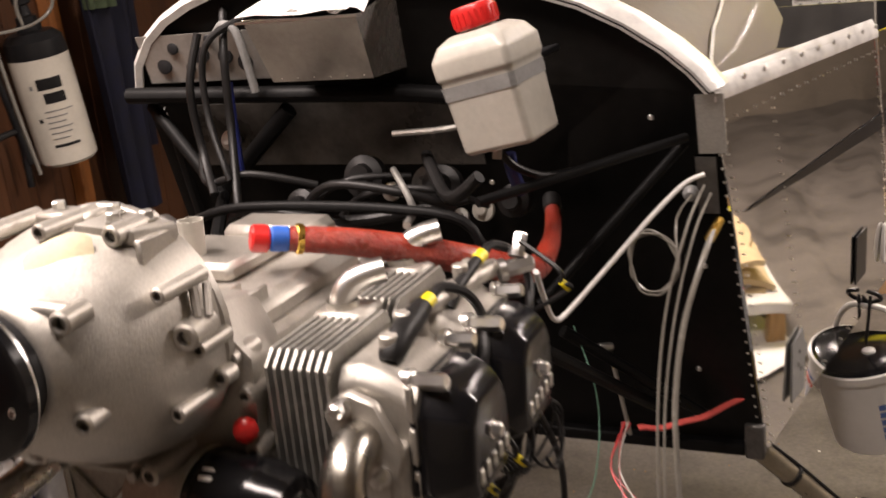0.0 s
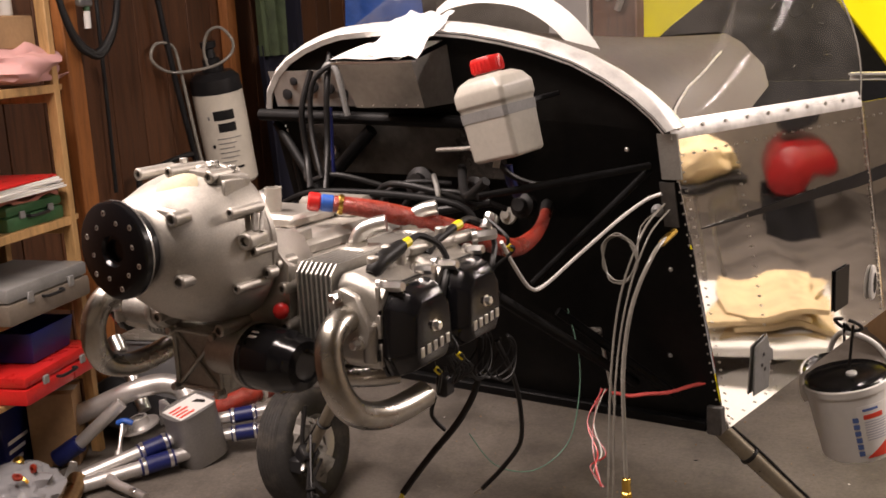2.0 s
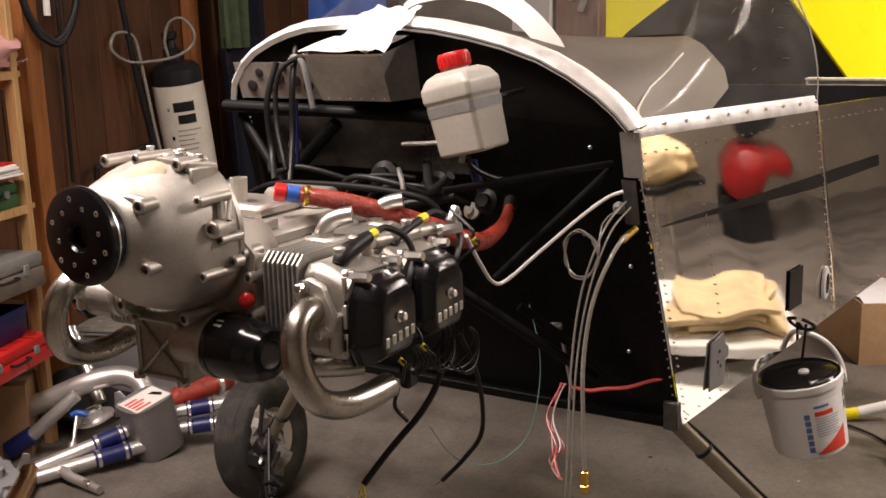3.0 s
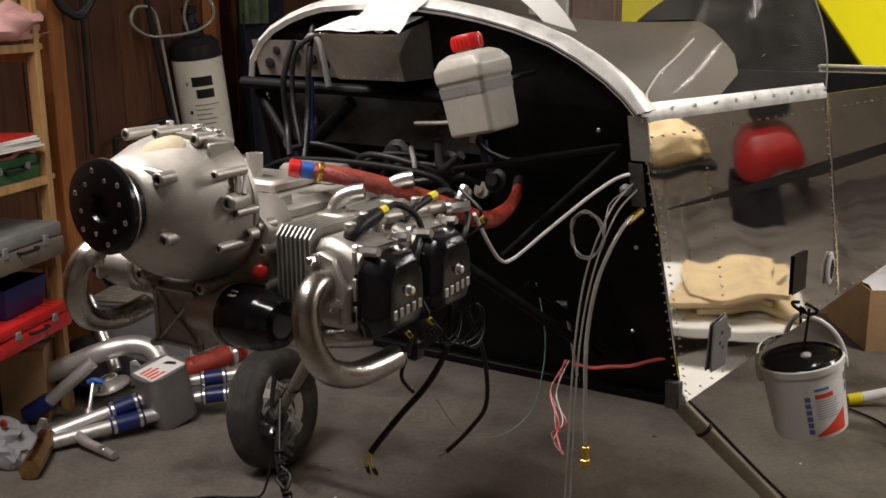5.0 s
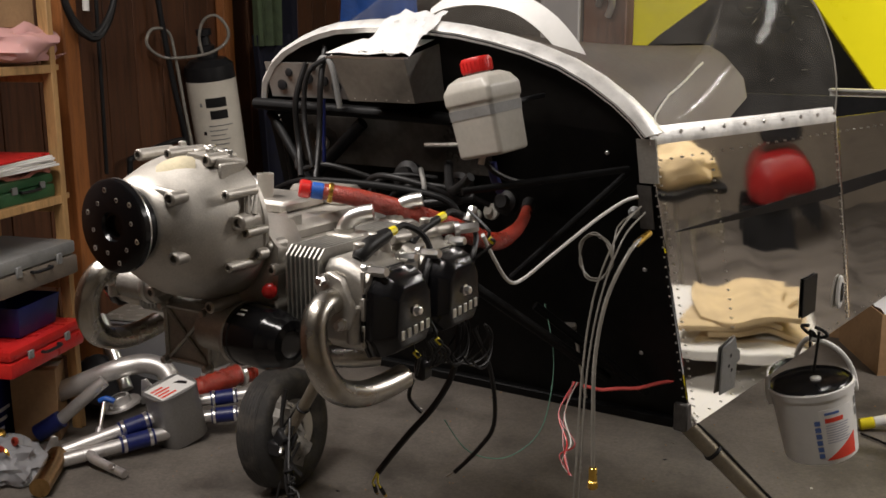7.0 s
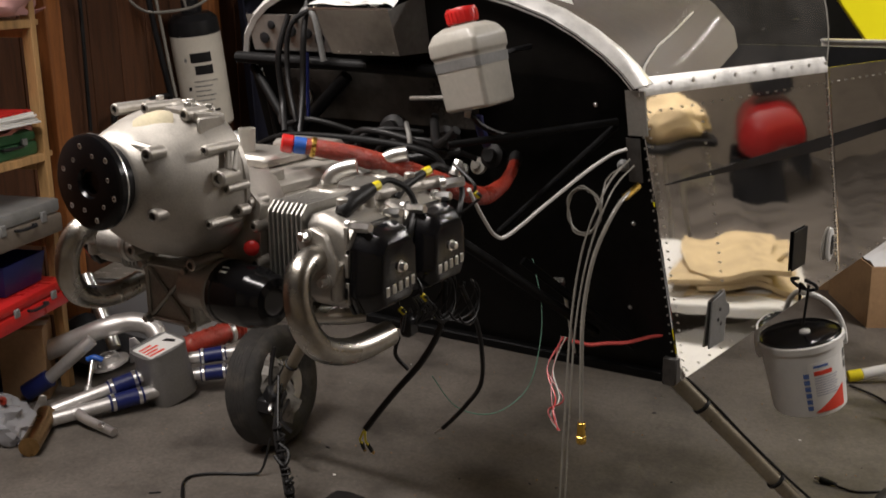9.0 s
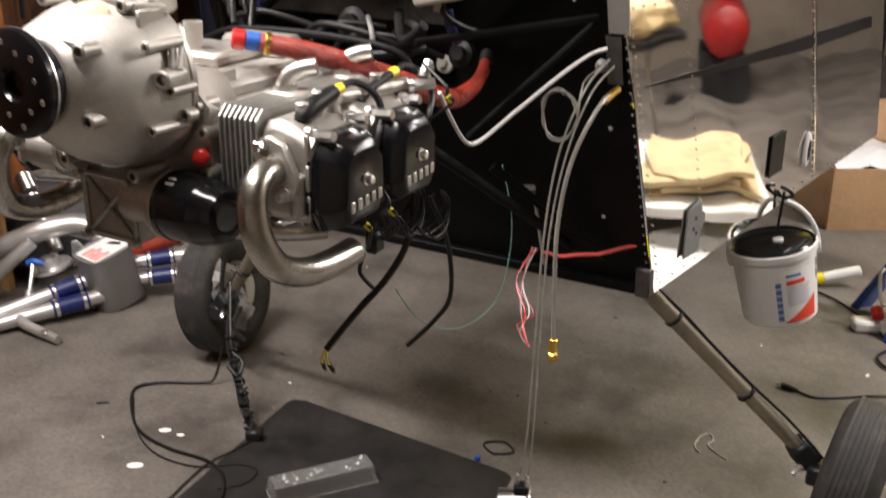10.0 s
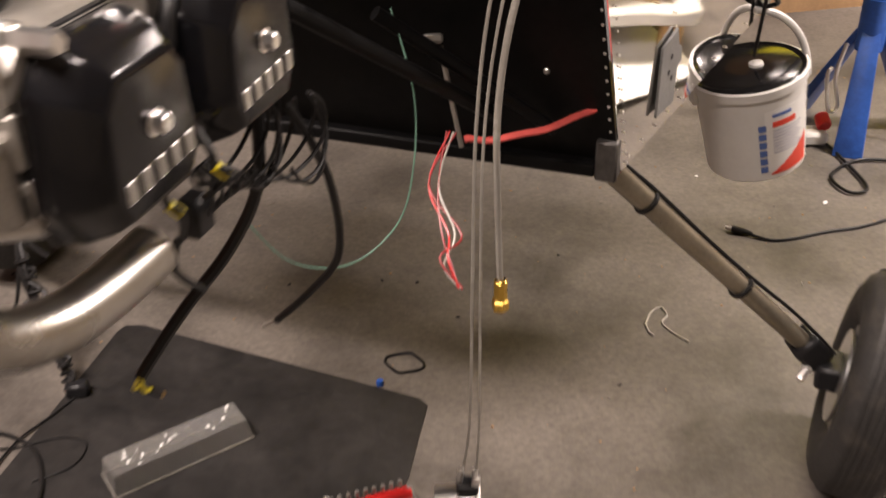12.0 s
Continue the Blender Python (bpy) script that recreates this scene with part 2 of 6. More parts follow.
def loft(rings, bm=None, m=None, caps=True, bevel=0.0):
    """Skins closed rings with equal counts."""
    tmp = bmesh.new()
    made = [[tmp.verts.new(p) for p in ring] for ring in rings]
    k = len(made[0])
    for a, b in zip(made, made[1:]):
        for i in range(k):
            tmp.faces.new((a[i], a[(i + 1) % k], b[(i + 1) % k], b[i]))
    if caps:
        tmp.faces.new(made[0][::-1])
        tmp.faces.new(made[-1])
    bmesh.ops.recalc_face_normals(tmp, faces=tmp.faces)
    if bevel:
        bmesh.ops.bevel(tmp, geom=[e for e in tmp.edges if e.calc_face_angle(0.0) > 0.35], offset=bevel, segments=2, affect="EDGES", profile=0.6)
    return joined(tmp, m, bm)


def rod(a, b, r, seg=12, bm=None, hole=0.0):
    """A round bar from a to b; hole: the radius of a blind hole in its near end a."""
    length = (Vector(b) - Vector(a)).length
    e = min(r * 0.18, length * 0.2)
    prof = [(hole, 0.006), (hole, 0), (r - e, 0)] if hole else [(0, 0), (r - e, 0)]
    if hole:
        prof = [(0, min(0.01, length * 0.6)), (hole, min(0.01, length * 0.6)), (hole, 0), (r - e, 0)]
    prof += [(r, e), (r, length - e), (r - e, length), (0, length)]
    return lathe(prof, seg, along(a, b), bm)


def hexbolt(a, b, r, bm=None):
    """A hexagon head on a washer, from a (foot) towards b (top)."""
    length = (Vector(b) - Vector(a)).length
    out = lathe([(0, 0), (r * 1.35, 0), (r * 1.35, length * 0.2), (0, length * 0.2)], 14, along(a, b), bm)
    return lathe([(0, length * 0.2), (r, length * 0.2), (r, length * 0.9), (r * 0.8, length), (0, length)], 6, along(a, b), out)

# ---- the room ----
ROOM = pose(-2.02, 0.42, 0, 0, 0, 17)  # x: out of the panelled wall, y: along it to the back


def at_room(x, y, z=0.0, rz=0.0):
    return ROOM @ pose(x, y, z, 0, 0, rz)


tagged(solo("floor", box(-0.2, 7.0, -4.5, 5.2, -0.12, 0.0), CONCRETE, "worn grey concrete workshop floor", "floor", ROOM, kind="structure"))
solo("ceiling", box(-0.2, 7.0, -4.5, 5.2, 2.7, 2.8), CEILING, "plain board ceiling of the workshop", "ceiling", ROOM, kind="structure")
wall_west = solo("wall_west", box(-0.2, -0.02, -4.5, 5.2, 0.0, 2.7), PANEL, "dark brown wooden panel wall", "wall", ROOM, kind="structure")
solo("wall_north", box(-0.2, 7.0, 5.2, 5.4, 0.0, 2.7), PLASTER, "dim brown back wall of the workshop", "wall", ROOM, kind="structure")
solo("wall_east", box(7.0, 7.2, -4.5, 5.2, 0.0, 2.7), PLASTER, "dim side wall of the workshop", "wall", ROOM, kind="structure")
solo("wall_south", box(-0.2, 7.0, -4.7, -4.5, 0.0, 2.7), PLASTER, "dim wall behind the workshop's open floor", "wall", ROOM, kind="structure")

# ---- the aircraft's fuselage ----
def fw_y(z):
    """The firewall slopes: its foot lies further aft."""
    return (1.133 - z) * 0.302


ARCH = [(0.405, 1.121), (0.385, 1.147), (0.356, 1.175), (0.311, 1.208), (0.261, 1.236), (0.198, 1.259), (0.136, 1.275), (0.07, 1.288), (0.0, 1.296), (-0.06, 1.299), (-0.13, 1.299), (-0.205, 1.295), (-0.25, 1.286), (-0.297, 1.272), (-0.345, 1.252), (-0.385, 1.226), (-0.418, 1.190), (-0.437, 1.143)]
fuselage = thing("aircraft_fuselage", "bare aluminium light aircraft fuselage with a black firewall", "aircraft", pose(0, 0, 0))
bm = bmesh.new()
bm.faces.new([bm.verts.new((x, fw_y(z), z)) for x, z in [(0.447, 0.555)] + ARCH + [(-0.452, 0.555)]])
bmesh.ops.solidify(bm, geom=bm.faces[:], thickness=0.004)
part("firewall", bm, FIREWALL, fuselage, "black painted sheet firewall with small rivets")
# bright flange that runs over the firewall's top edge
rows = []
for x, z in ARCH:
    n = Vector((x + 0.01, 0, z - 0.95)).normalized()
    p = Vector((x, fw_y(z), z))
    rows.append([p + Vector((0, -0.010, 0)) - n * 0.006, p + Vector((0, -0.014, 0)) + n * 0.004, p + Vector((0, -0.004, 0)) + n * 0.014, p + Vector((0, 0.012, 0)) + n * 0.020, p + Vector((0, 0.034, 0)) + n * 0.018])
part("cowl_flange", sheet(rows, 0.0025), EDGE, fuselage, "bright aluminium edge strip over the firewall")
rows = []
for x, z in ARCH[:9]:
    n = Vector((x + 0.01, 0, z - 0.95)).normalized()
    p = Vector((x, fw_y(z), z))
    rows.append([p + Vector((0, -0.0165, 0)) - n * 0.001, p + Vector((0, -0.0165, 0)) + n * 0.001])
part("seam", sheet(rows, 0.001), BLACK_PAINT, fuselage, "dark seam along the edge strip")


def deck_point(k, s):
    """The top deck carries the arch aft, widening as the sides do."""
    x, z = ARCH[k]
    wide = 1 + 0.45 * s
    d = abs(x)
    rise = 0.06 - 0.14 * (1 - (d / 0.30) ** 2) if d < 0.30 else 0.06 * max(0.0, 0.412 - d) / 0.112
    return Vector((x * wide, fw_y(z) + 0.03 + s, z + 0.012 + rise * s))


def foot_s(k):
    """How far aft the deck runs at arch point k, where the screen meets it."""
    return float(np.interp(min(k, 17 - k), (0, 0.5, 1, 1.5, 2, 2.5, 3, 4, 6, 8.5), (0, 0.022, 0.06, 0.115, 0.195, 0.30, 0.42, 0.52, 0.60, 0.62)))


def deck_s(k):
    """How far aft the sheet deck itself runs, under the screen."""
    return float(np.interp(min(k, 17 - k), (0, 1, 2, 3, 4, 6, 8.5), (0.26, 0.38, 0.44, 0.47, 0.54, 0.61, 0.63)))


def side_point(s, v, side):
    """s: metres aft of the firewall; v: 0 at the foot, 1 at the rail."""
    lo = Vector((0.449 + 0.285 * s, 0.178 + s, 0.553 + 0.165 * s))
    hi = Vector((0.408 + 0.301 * s, 0.004 + s * 1.05, 1.116))
    p = lo.lerp(hi, v)
    p.x += 0.002 * math.sin(math.pi * v) + (0.0005 * math.sin(s * 23 + v * 3) + 0.0002 * math.sin(s * 41 + v * 9)) * math.sin(math.pi * v)
    if side < 0:
        p.x = -p.x
    return p


for side in (1, -1):
    part("side_skin", sheet([[side_point(s, v, side) for v in np.linspace(0, 1, 33)] for s in np.linspace(0, 0.86, 61)], 0.002), SKIN, fuselage, "polished riveted aluminium side skin")
    # bright rail along the top of the side
    rows = [[side_point(s, 1, side) + Vector((0.004 * side, -0.003, dz)) for dz in (-0.008, 0.002)] + [side_point(s, 1, side) + Vector((-0.006 * side, 0, 0.022))] for s in np.linspace(0, 0.565, 9)]
    part("side_rail", sheet(rows, 0.002), EDGE, fuselage, "bright rail with screws under the windscreen")
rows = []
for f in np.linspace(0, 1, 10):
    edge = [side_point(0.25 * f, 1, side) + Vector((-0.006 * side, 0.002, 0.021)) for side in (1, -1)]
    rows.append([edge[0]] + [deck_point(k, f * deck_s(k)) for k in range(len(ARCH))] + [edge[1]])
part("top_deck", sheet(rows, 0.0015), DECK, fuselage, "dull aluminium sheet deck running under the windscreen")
# the rear skin laps over the front one at a frame
rows = [[side_point(s, v, 1) + Vector((d, -0.3 * d, 0)) for s, d in ((0.562, 0.0010), (0.564, 0.0024), (0.570, 0.0024), (0.574, 0.0012))] for v in np.linspace(0.02, 0.99, 12)]
part("lap_joint", sheet(rows, 0.0008), SKIN, fuselage, "lapped seam between two skin sheets")
# dark tapering stripe on the skin
rows = []
for s in np.linspace(0.03, 0.80, 20):
    f = min(1.0, (s - 0.03) / 0.5)
    rows.append([side_point(s, 0.697 - 0.055 * f, 1) + Vector((0.0022, 0, 0)), side_point(s, 0.699, 1) + Vector((0.0022, 0, 0))])
part("paint_stripe", sheet(rows, 0.0006), BLACK_PAINT, fuselage, "black tapering stripe on the bare skin")
# the corner angles of the firewall
part("corner_angle", loft([[(0.386 + d, fw_y(z) + e, z) for d, e in ((0, -0.004), (0.034, -0.004), (0.034, 0.002), (0, 0.002))] for z in (1.118, 1.04)]), CAST_DARK, fuselage, "grey angle plate")
part("corner_angle", loft([[(0.380 + d, fw_y(z) + e, z) for d, e in ((0, -0.003), (0.026, -0.003), (0.026, 0.002), (0, 0.002))] for z in (1.035, 0.955)]), DULL_STEEL, fuselage)
part("foot_bracket", box(0.420, 0.448, 0.150, 0.182, 0.550, 0.606, 0.003), DULL_STEEL, fuselage, "steel bracket at the firewall's foot")
part("bottom_beam", box(-0.45, 0.42, 0.152, 0.178, 0.553, 0.572, 0.003), TUBE_BLACK, fuselage)
part("belly_skin", sheet([[(x * (1 + 0.63 * s), 0.178 + s, 0.556 + 0.165 * s) for x in (-0.449, 0.0, 0.449)] for s in (0, 0.4, 0.86)], 0.002), SKIN, fuselage, "aluminium belly skin")
# rear of the cockpit: black sheet put in for the dark inside seen through the screen
part("cockpit_dark_backing", sheet([[(x, 1.05, z) for x in (-0.68, -0.3, 0.3, 0.68)] for z in (0.72, 0.95, 1.13)], 0.01), BLACK_PAINT, fuselage)
# bulkhead plate with lightening holes, high on the firewall
plate = part("bulkhead_plate", sheet([[(x, fw_y(z) - 0.008, z) for x in np.linspace(-0.405, -0.19, 5)] for z in (1.165, 1.2, 1.235)], 0.002), TRAY, fuselage, "bare aluminium plate with lightening holes")
for hx, hz, r in ((-0.37, 1.19, 0.012), (-0.345, 1.215, 0.009), (-0.325, 1.185, 0.008), (-0.30, 1.205, 0.014), (-0.26, 1.2, 0.012), (-0.28, 1.225, 0.007), (-0.23, 1.19, 0.012)):
    part("lightening_hole", lathe([(0, 0), (r, 0), (r, 0.002), (r * 0.8, 0.003), (0, 0.0031)], 14, along((hx, fw_y(hz) - 0.010, hz), (hx, fw_y(hz) - 1, hz))), BLACK_PAINT, plate)
# the instrument tray let into the firewall
tray = part("tray", loft([[(-0.14, -0.155, 1.255), (0.02, -0.155, 1.25), (0.02, -0.04, 1.275), (-0.14, -0.04, 1.285)], [(-0.135, -0.11, 1.17), (0.012, -0.11, 1.17), (0.012, -0.01, 1.17), (-0.135, -0.01, 1.17)]], caps=False), TRAY, fuselage, "bare aluminium box let into the firewall")
bm = box(-0.146, 0.026, -0.163, -0.151, 1.2495, 1.2525)
part("lip", bm, ALU, tray)
for k in range(6):
    part("rivet", lathe([(0.0028, 0), (0.002, 0.0015), (0, 0.002)], 8, along((-0.12 + 0.024 * k, -0.111, 1.176), (-0.12 + 0.024 * k, -1, 1.2))), CHROME, tray)
# dim panel seen between the tubes, and the fittings round it
part("inner_panel", sheet([[(x, fw_y(z) - 0.006 - 0.004 * math.sin(6 * x), z) for x in np.linspace(-0.36, 0.10, 9)] for z in (1.030, 1.045, 1.09, 1.128)], 0.002), DULL_PANEL, fuselage, "dull grey inner panel behind the frame tubes")
for name, pts, r in (
    ("cross_tube", ((-0.443, -0.03, 1.149), (0.02, -0.03, 1.138), (0.13, -0.02, 1.126)), 0.012),
    ("mount_tube", ((0.375, 0.0, 1.066), (0.19, -0.24, 1.045)), 0.0060),
    ("mount_tube", ((0.372, 0.005, 1.058), (0.205, -0.10, 0.875)), 0.0065),
    ("mount_tube", ((-0.42, -0.01, 1.13), (-0.287, -0.05, 1.0), (-0.16, -0.26, 0.98)), 0.0095),
    ("mount_tube", ((-0.174, -0.02, 1.12), (-0.32, -0.02, 0.99)), 0.013),
    ("mount_tube", ((-0.41, 0.02, 1.1), (-0.425, 0.14, 0.62)), 0.011),
    ("mount_tube", ((0.20, 0.0, 0.80), (0.37, 0.14, 0.62)), 0.0085),
    ("mount_tube", ((0.15, -0.24, 0.92), (0.30, 0.11, 0.645)), 0.0095),
    ("mount_tube", ((-0.15, -0.24, 0.92), (-0.30, 0.11, 0.645)), 0.0095),
    ("ring_tube", ((-0.19, -0.26, 1.02), (-0.1, -0.27, 1.045), (0.1, -0.27, 1.045), (0.19, -0.26, 1.02), (0.18, -0.26, 0.93), (0.0, -0.26, 0.90), (-0.18, -0.26, 0.93), (-0.19, -0.26, 1.02)), 0.0060),
):
    part(name, tube(pts, r, 10, 0 if len(pts) < 4 else 5), TUBE_BLACK, fuselage, "black painted steel tube")

# windscreen: from the deck's edge to a bow over the cockpit
def screen_bow(a):
    """The rear bow of the screen, from the rail (0) over the top (1) to the other rail (2)."""
    t = math.pi * a / 2
    x = 0.578 * math.cos(t)
    return Vector((x, 0.60 + 0.12 * math.sin(t), 1.124 + 0.465 * math.sin(t)))


def screen_foot(a):
    t = math.pi * a / 2
    k = 8.5 - 8.5 * math.cos(t)
    i = min(int(k), len(ARCH) - 2)
    s = foot_s(k)
    return deck_point(i, s).lerp(deck_point(i + 1, s), k - i) + Vector((0, 0, 0.004))


screen = thing("windscreen", "clear moulded acrylic aircraft windscreen, loosely fitted", "windscreen", pose(0, 0, 0))
AA = [2 * k / 40 for k in range(41)]
rows = [[screen_foot(a).lerp(screen_bow(a), f) + Vector((0, -0.05 * math.sin(math.pi * f), 0.05 * math.sin(math.pi * f) * math.sin(math.pi * a / 2))) for f in np.linspace(0, 1, 9)] for a in AA]
pane = part("pane", sheet(rows, 0.0025), PERSPEX, screen, "clear acrylic pane with smears and painted-in grey glare")
pane.visible_shadow = False
part("foot_edge", tube([screen_foot(a) + Vector((0, 0, 0.003)) for a in np.linspace(0, 0.52, 24)], 0.0022, 6, 0), EDGE, screen, "bright front edge of the screen")
part("rear_edge", tube([screen_bow(a) for a in AA[:19]], 0.0018, 6, 0), PALE_TUBE, screen)
# pale strokes drawn on the pane for the detail reflected in it
rng = random.Random(17)
for k in range(14):
    a, f = rng.uniform(0.12, 0.55), rng.uniform(0.45, 0.92)
    q = lambda a, f: screen_foot(a).lerp(screen_bow(a), f) + Vector((0.001, -0.05 * math.sin(math.pi * f) - 0.002, 0.05 * math.sin(math.pi * f) * math.sin(math.pi * a / 2)))  # noqa: E731
    b, g = a + rng.uniform(-0.012, 0.012), f + rng.uniform(0.01, 0.035)
    part("glint_stroke", tube([q(a, f), q((a + b) / 2, (f + g) / 2), q(b, g)], 0.0006, 5, 0), PALE_TUBE, pane)
# white strip that stands up off the deck
rows = []
STRIP = smooth_path([(0.278, 1.198, 0.034), (0.255, 1.226, 0.034), (0.225, 1.268, 0.036), (0.182, 1.310, 0.036), (0.130, 1.341, 0.034), (0.075, 1.355, 0.032), (0.02, 1.357, 0.028), (-0.035, 1.347, 0.022), (-0.07, 1.33, 0.016)], 5)
for x, z, w in STRIP:
    n = Vector((x - 0.02, 0, z - 1.18)).normalized()
    p = Vector((x, 0.06, z))
    rows.append([p - n * w * 0.5 + Vector((0, -0.004, 0)), p + n * w * 0.5 + Vector((0, 0.014, 0))])
solo("trim_strip", sheet(rows, 0.003), WHITE, "white curved plastic strip standing on the aluminium deck", "trim strip")

# rivets along the skin's front edge, its foot, a frame line, and the firewall's edge
RIVET = mesh_from(lathe([(0.0021, 0), (0.0017, 0.001), (0, 0.0014)], 7), "rivet", ALU)
SCREW = mesh_from(lathe([(0.0042, 0), (0.0042, 0.001), (0.003, 0.0026), (0.001, 0.0026), (0, 0.0016)], 10), "screw", CHROME)


def stud(name, mesh, p, n, parent):
    ob = new(name, mesh)
    ob.matrix_world = along(p, Vector(p) + Vector(n))
    ob.parent = parent
    return ob


OUT = (0.957, -0.288, -0.03)
for k in range(34):
    stud("rivet", RIVET, side_point(0.012, 0.015 + 0.029 * k, 1) + Vector((0.0015, 0, 0)), OUT, fuselage)
for k in range(22):
    stud("rivet", RIVET, side_point(0.02 + 0.036 * k, 0.025, 1) + Vector((0.0015, 0, 0)), OUT, fuselage)
for k in range(24):
    stud("rivet", RIVET, side_point(0.155, 0.06 + 0.037 * k, 1) + Vector((0.0015, 0, 0)), OUT, fuselage)
    stud("rivet", RIVET, side_point(0.56, 0.06 + 0.037 * k, 1) + Vector((0.0015, 0, 0)), OUT, fuselage)
for k in range(30):
    stud("rivet", RIVET, side_point(0.02 + 0.028 * k, 0.935, 1) + Vector((0.0015, 0, 0)), OUT, fuselage)
for k in range(10):
    stud("screw", SCREW, side_point(0.02 + 0.06 * k, 1, 1) + Vector((0.001, -0.002, 0.010)), OUT, fuselage)
for k in range(26):
    z = 0.60 + 0.019 * k
    stud("rivet", RIVET, (0.4405 - (z - 0.555) * 0.06, fw_y(z) - 0.0005, z), (0, -1, -0.3), fuselage)
for x, z in ((0.381, 0.875), (0.36, 0.70), (0.10, 1.0), (0.30, 0.93), (0.33, 1.09)):
    stud("screw", SCREW, (x, fw_y(z) - 0.001, z), (0, -1, -0.3), fuselage)


# ---- landing gear ----
def landing_gear(side, wx, wy, turn):
    g = thing("main_landing_gear", "brushed steel landing gear leg with a worn black tyre", "landing gear", group="main landing gear")
    top, foot = Vector((0.430 * side, 0.19, 0.553)), Vector((0.728 * side, 0.342, 0.212))
    part("leg", tube([top - (foot - top) * 0.06, foot], 0.0148, 16, 0, radii=(0.017, 0.0138)), LEG, g, "bare brushed steel leg")
    for f in (0.17, 0.62):
        p = top.lerp(foot, f)
        part("strap", lathe([(0.0165, -0.004), (0.0195, -0.003), (0.0195, 0.003), (0.0165, 0.004)], 14, along(p, foot)), CABLE, g, "black strap")
    off = Vector((0.010 * side, 0.004, 0.012))
    part("brake_hose", tube([top + off, top.lerp(foot, 0.17) + off * 1.2, top.lerp(foot, 0.4) + off * 1.1, top.lerp(foot, 0.62) + off * 1.2, top.lerp(foot, 0.85) + off * 1.5, foot + Vector((0.035 * side, 0, 0.0))], 0.0028, 8), CABLE, g)
    part("axle_block", box(-0.022, 0.03, -0.022, 0.022, -0.028, 0.025, 0.006, along(foot, foot + (foot - top))), BLACK_PAINT, g, "black axle block")
    part("caliper", box(-0.018, 0.03, -0.03, 0.03, -0.02, 0.02, 0.005, pose(foot.x + 0.03 * side, foot.y, 0.18)), BLACK_PAINT, g)
    part("axle_pin", hexbolt(foot + Vector((0, -0.02, -0.02)), foot + Vector((-0.01 * side, -0.04, -0.03)), 0.006), CHROME, g)
    W = pose(wx, wy, 0.174, 0, 7 * side, turn) @ along((0, 0, 0), (1, 0, 0))
    R = 0.172
    prof = [(0.075, -0.030), (0.088, -0.042), (0.115, -0.053), (0.142, -0.054), (0.160, -0.045), (0.169, -0.032)]
    for k in range(7):
        z = -0.030 + 0.010 * k
        prof += [(R, z - 0.0033), (R, z + 0.0025), (R - 0.0014, z + 0.0035), (R - 0.0014, z + 0.0055)] if k < 6 else [(R, z)]
    prof += [(0.169, 0.032), (0.160, 0.045), (0.142, 0.054), (0.115, 0.053), (0.088, 0.042), (0.075, 0.030)]
    tyre = part("tyre", lathe(prof, 48, W), RUBBER, g, "worn black rubber tyre with grooves")
    for s in (-1, 1):
        part("rim", lathe([(0.076, 0.036 * s), (0.084, 0.040 * s), (0.082, 0.034 * s), (0.070, 0.028 * s), (0.060, 0.010 * s), (0.03, 0.012 * s), (0.028, 0.034 * s), (0, 0.034 * s)], 32, W), GALV, tyre, "dull alloy rim")
    part("brake_disc", lathe([(0.03, -0.046 * side), (0.072, -0.046 * side), (0.072, -0.051 * side), (0.03, -0.051 * side)], 32, W), CHROME, g, "bright brake disc")
    return g


landing_gear(1, 0.822, 0.332, -2)
landing_gear(-1, -0.844, 0.458, 6)

# ---- the engine ----
engine = thing("aircraft_engine", "flat four-cylinder aircraft engine with black valve covers", "engine", pose(0, 0, 0))
CX, GZ = 0.028, 1.055


def on_axis(profile, y, z=GZ, seg=40, squash=(1, 1), x=CX):
    return lathe([(r, d) for r, d in profile], seg, along((x, y, z), (x, y + 1, z)), squash=squash)


# gearbox with its bosses and lugs
def oval_ring(y, cx, cz, rx, rz, p, n=40):
    """A ring across the engine's axis, between a circle (p = 2) and a rounded square."""
    out = []
    for k in range(n):
        a = 2 * math.pi * k / n
        c, d = math.cos(a), math.sin(a)
        out.append((cx + rx * math.copysign(abs(c) ** (2 / p), c), y, cz + rz * math.copysign(abs(d) ** (2 / p), d)))
    return out


gear = part("gearbox", loft([oval_ring(*r) for r in (
    (-0.782, 0.040, 1.066, 0.048, 0.048, 2.0), (-0.779, 0.040, 1.065, 0.053, 0.053, 2.0), (-0.768, 0.038, 1.061, 0.063, 0.063, 2.0), (-0.755, 0.036, 1.056, 0.072, 0.070, 2.1),
    (-0.735, 0.034, 1.051, 0.083, 0.080, 2.15), (-0.715, 0.033, 1.048, 0.091, 0.089, 2.25), (-0.695, 0.032, 1.046, 0.096, 0.095, 2.35), (-0.67, 0.031, 1.045, 0.100, 0.099, 2.45), (-0.645, 0.031, 1.045, 0.102, 0.101, 2.5))]), CAST, engine, "sand-cast light alloy gearbox")
part("bearing_neck", on_axis([(0.0, 0), (0.031, 0), (0.033, 0.004), (0.033, 0.022), (0, 0.022)], -0.801, 1.067, x=0.040), CAST, gear, "turned alloy bearing neck")
part("seal_ring", on_axis([(0.036, 0.0), (0.047, 0.0), (0.047, 0.008), (0.036, 0.008)], -0.789, 1.067, x=0.040), BLACK_PAINT, gear, "black seal ring")
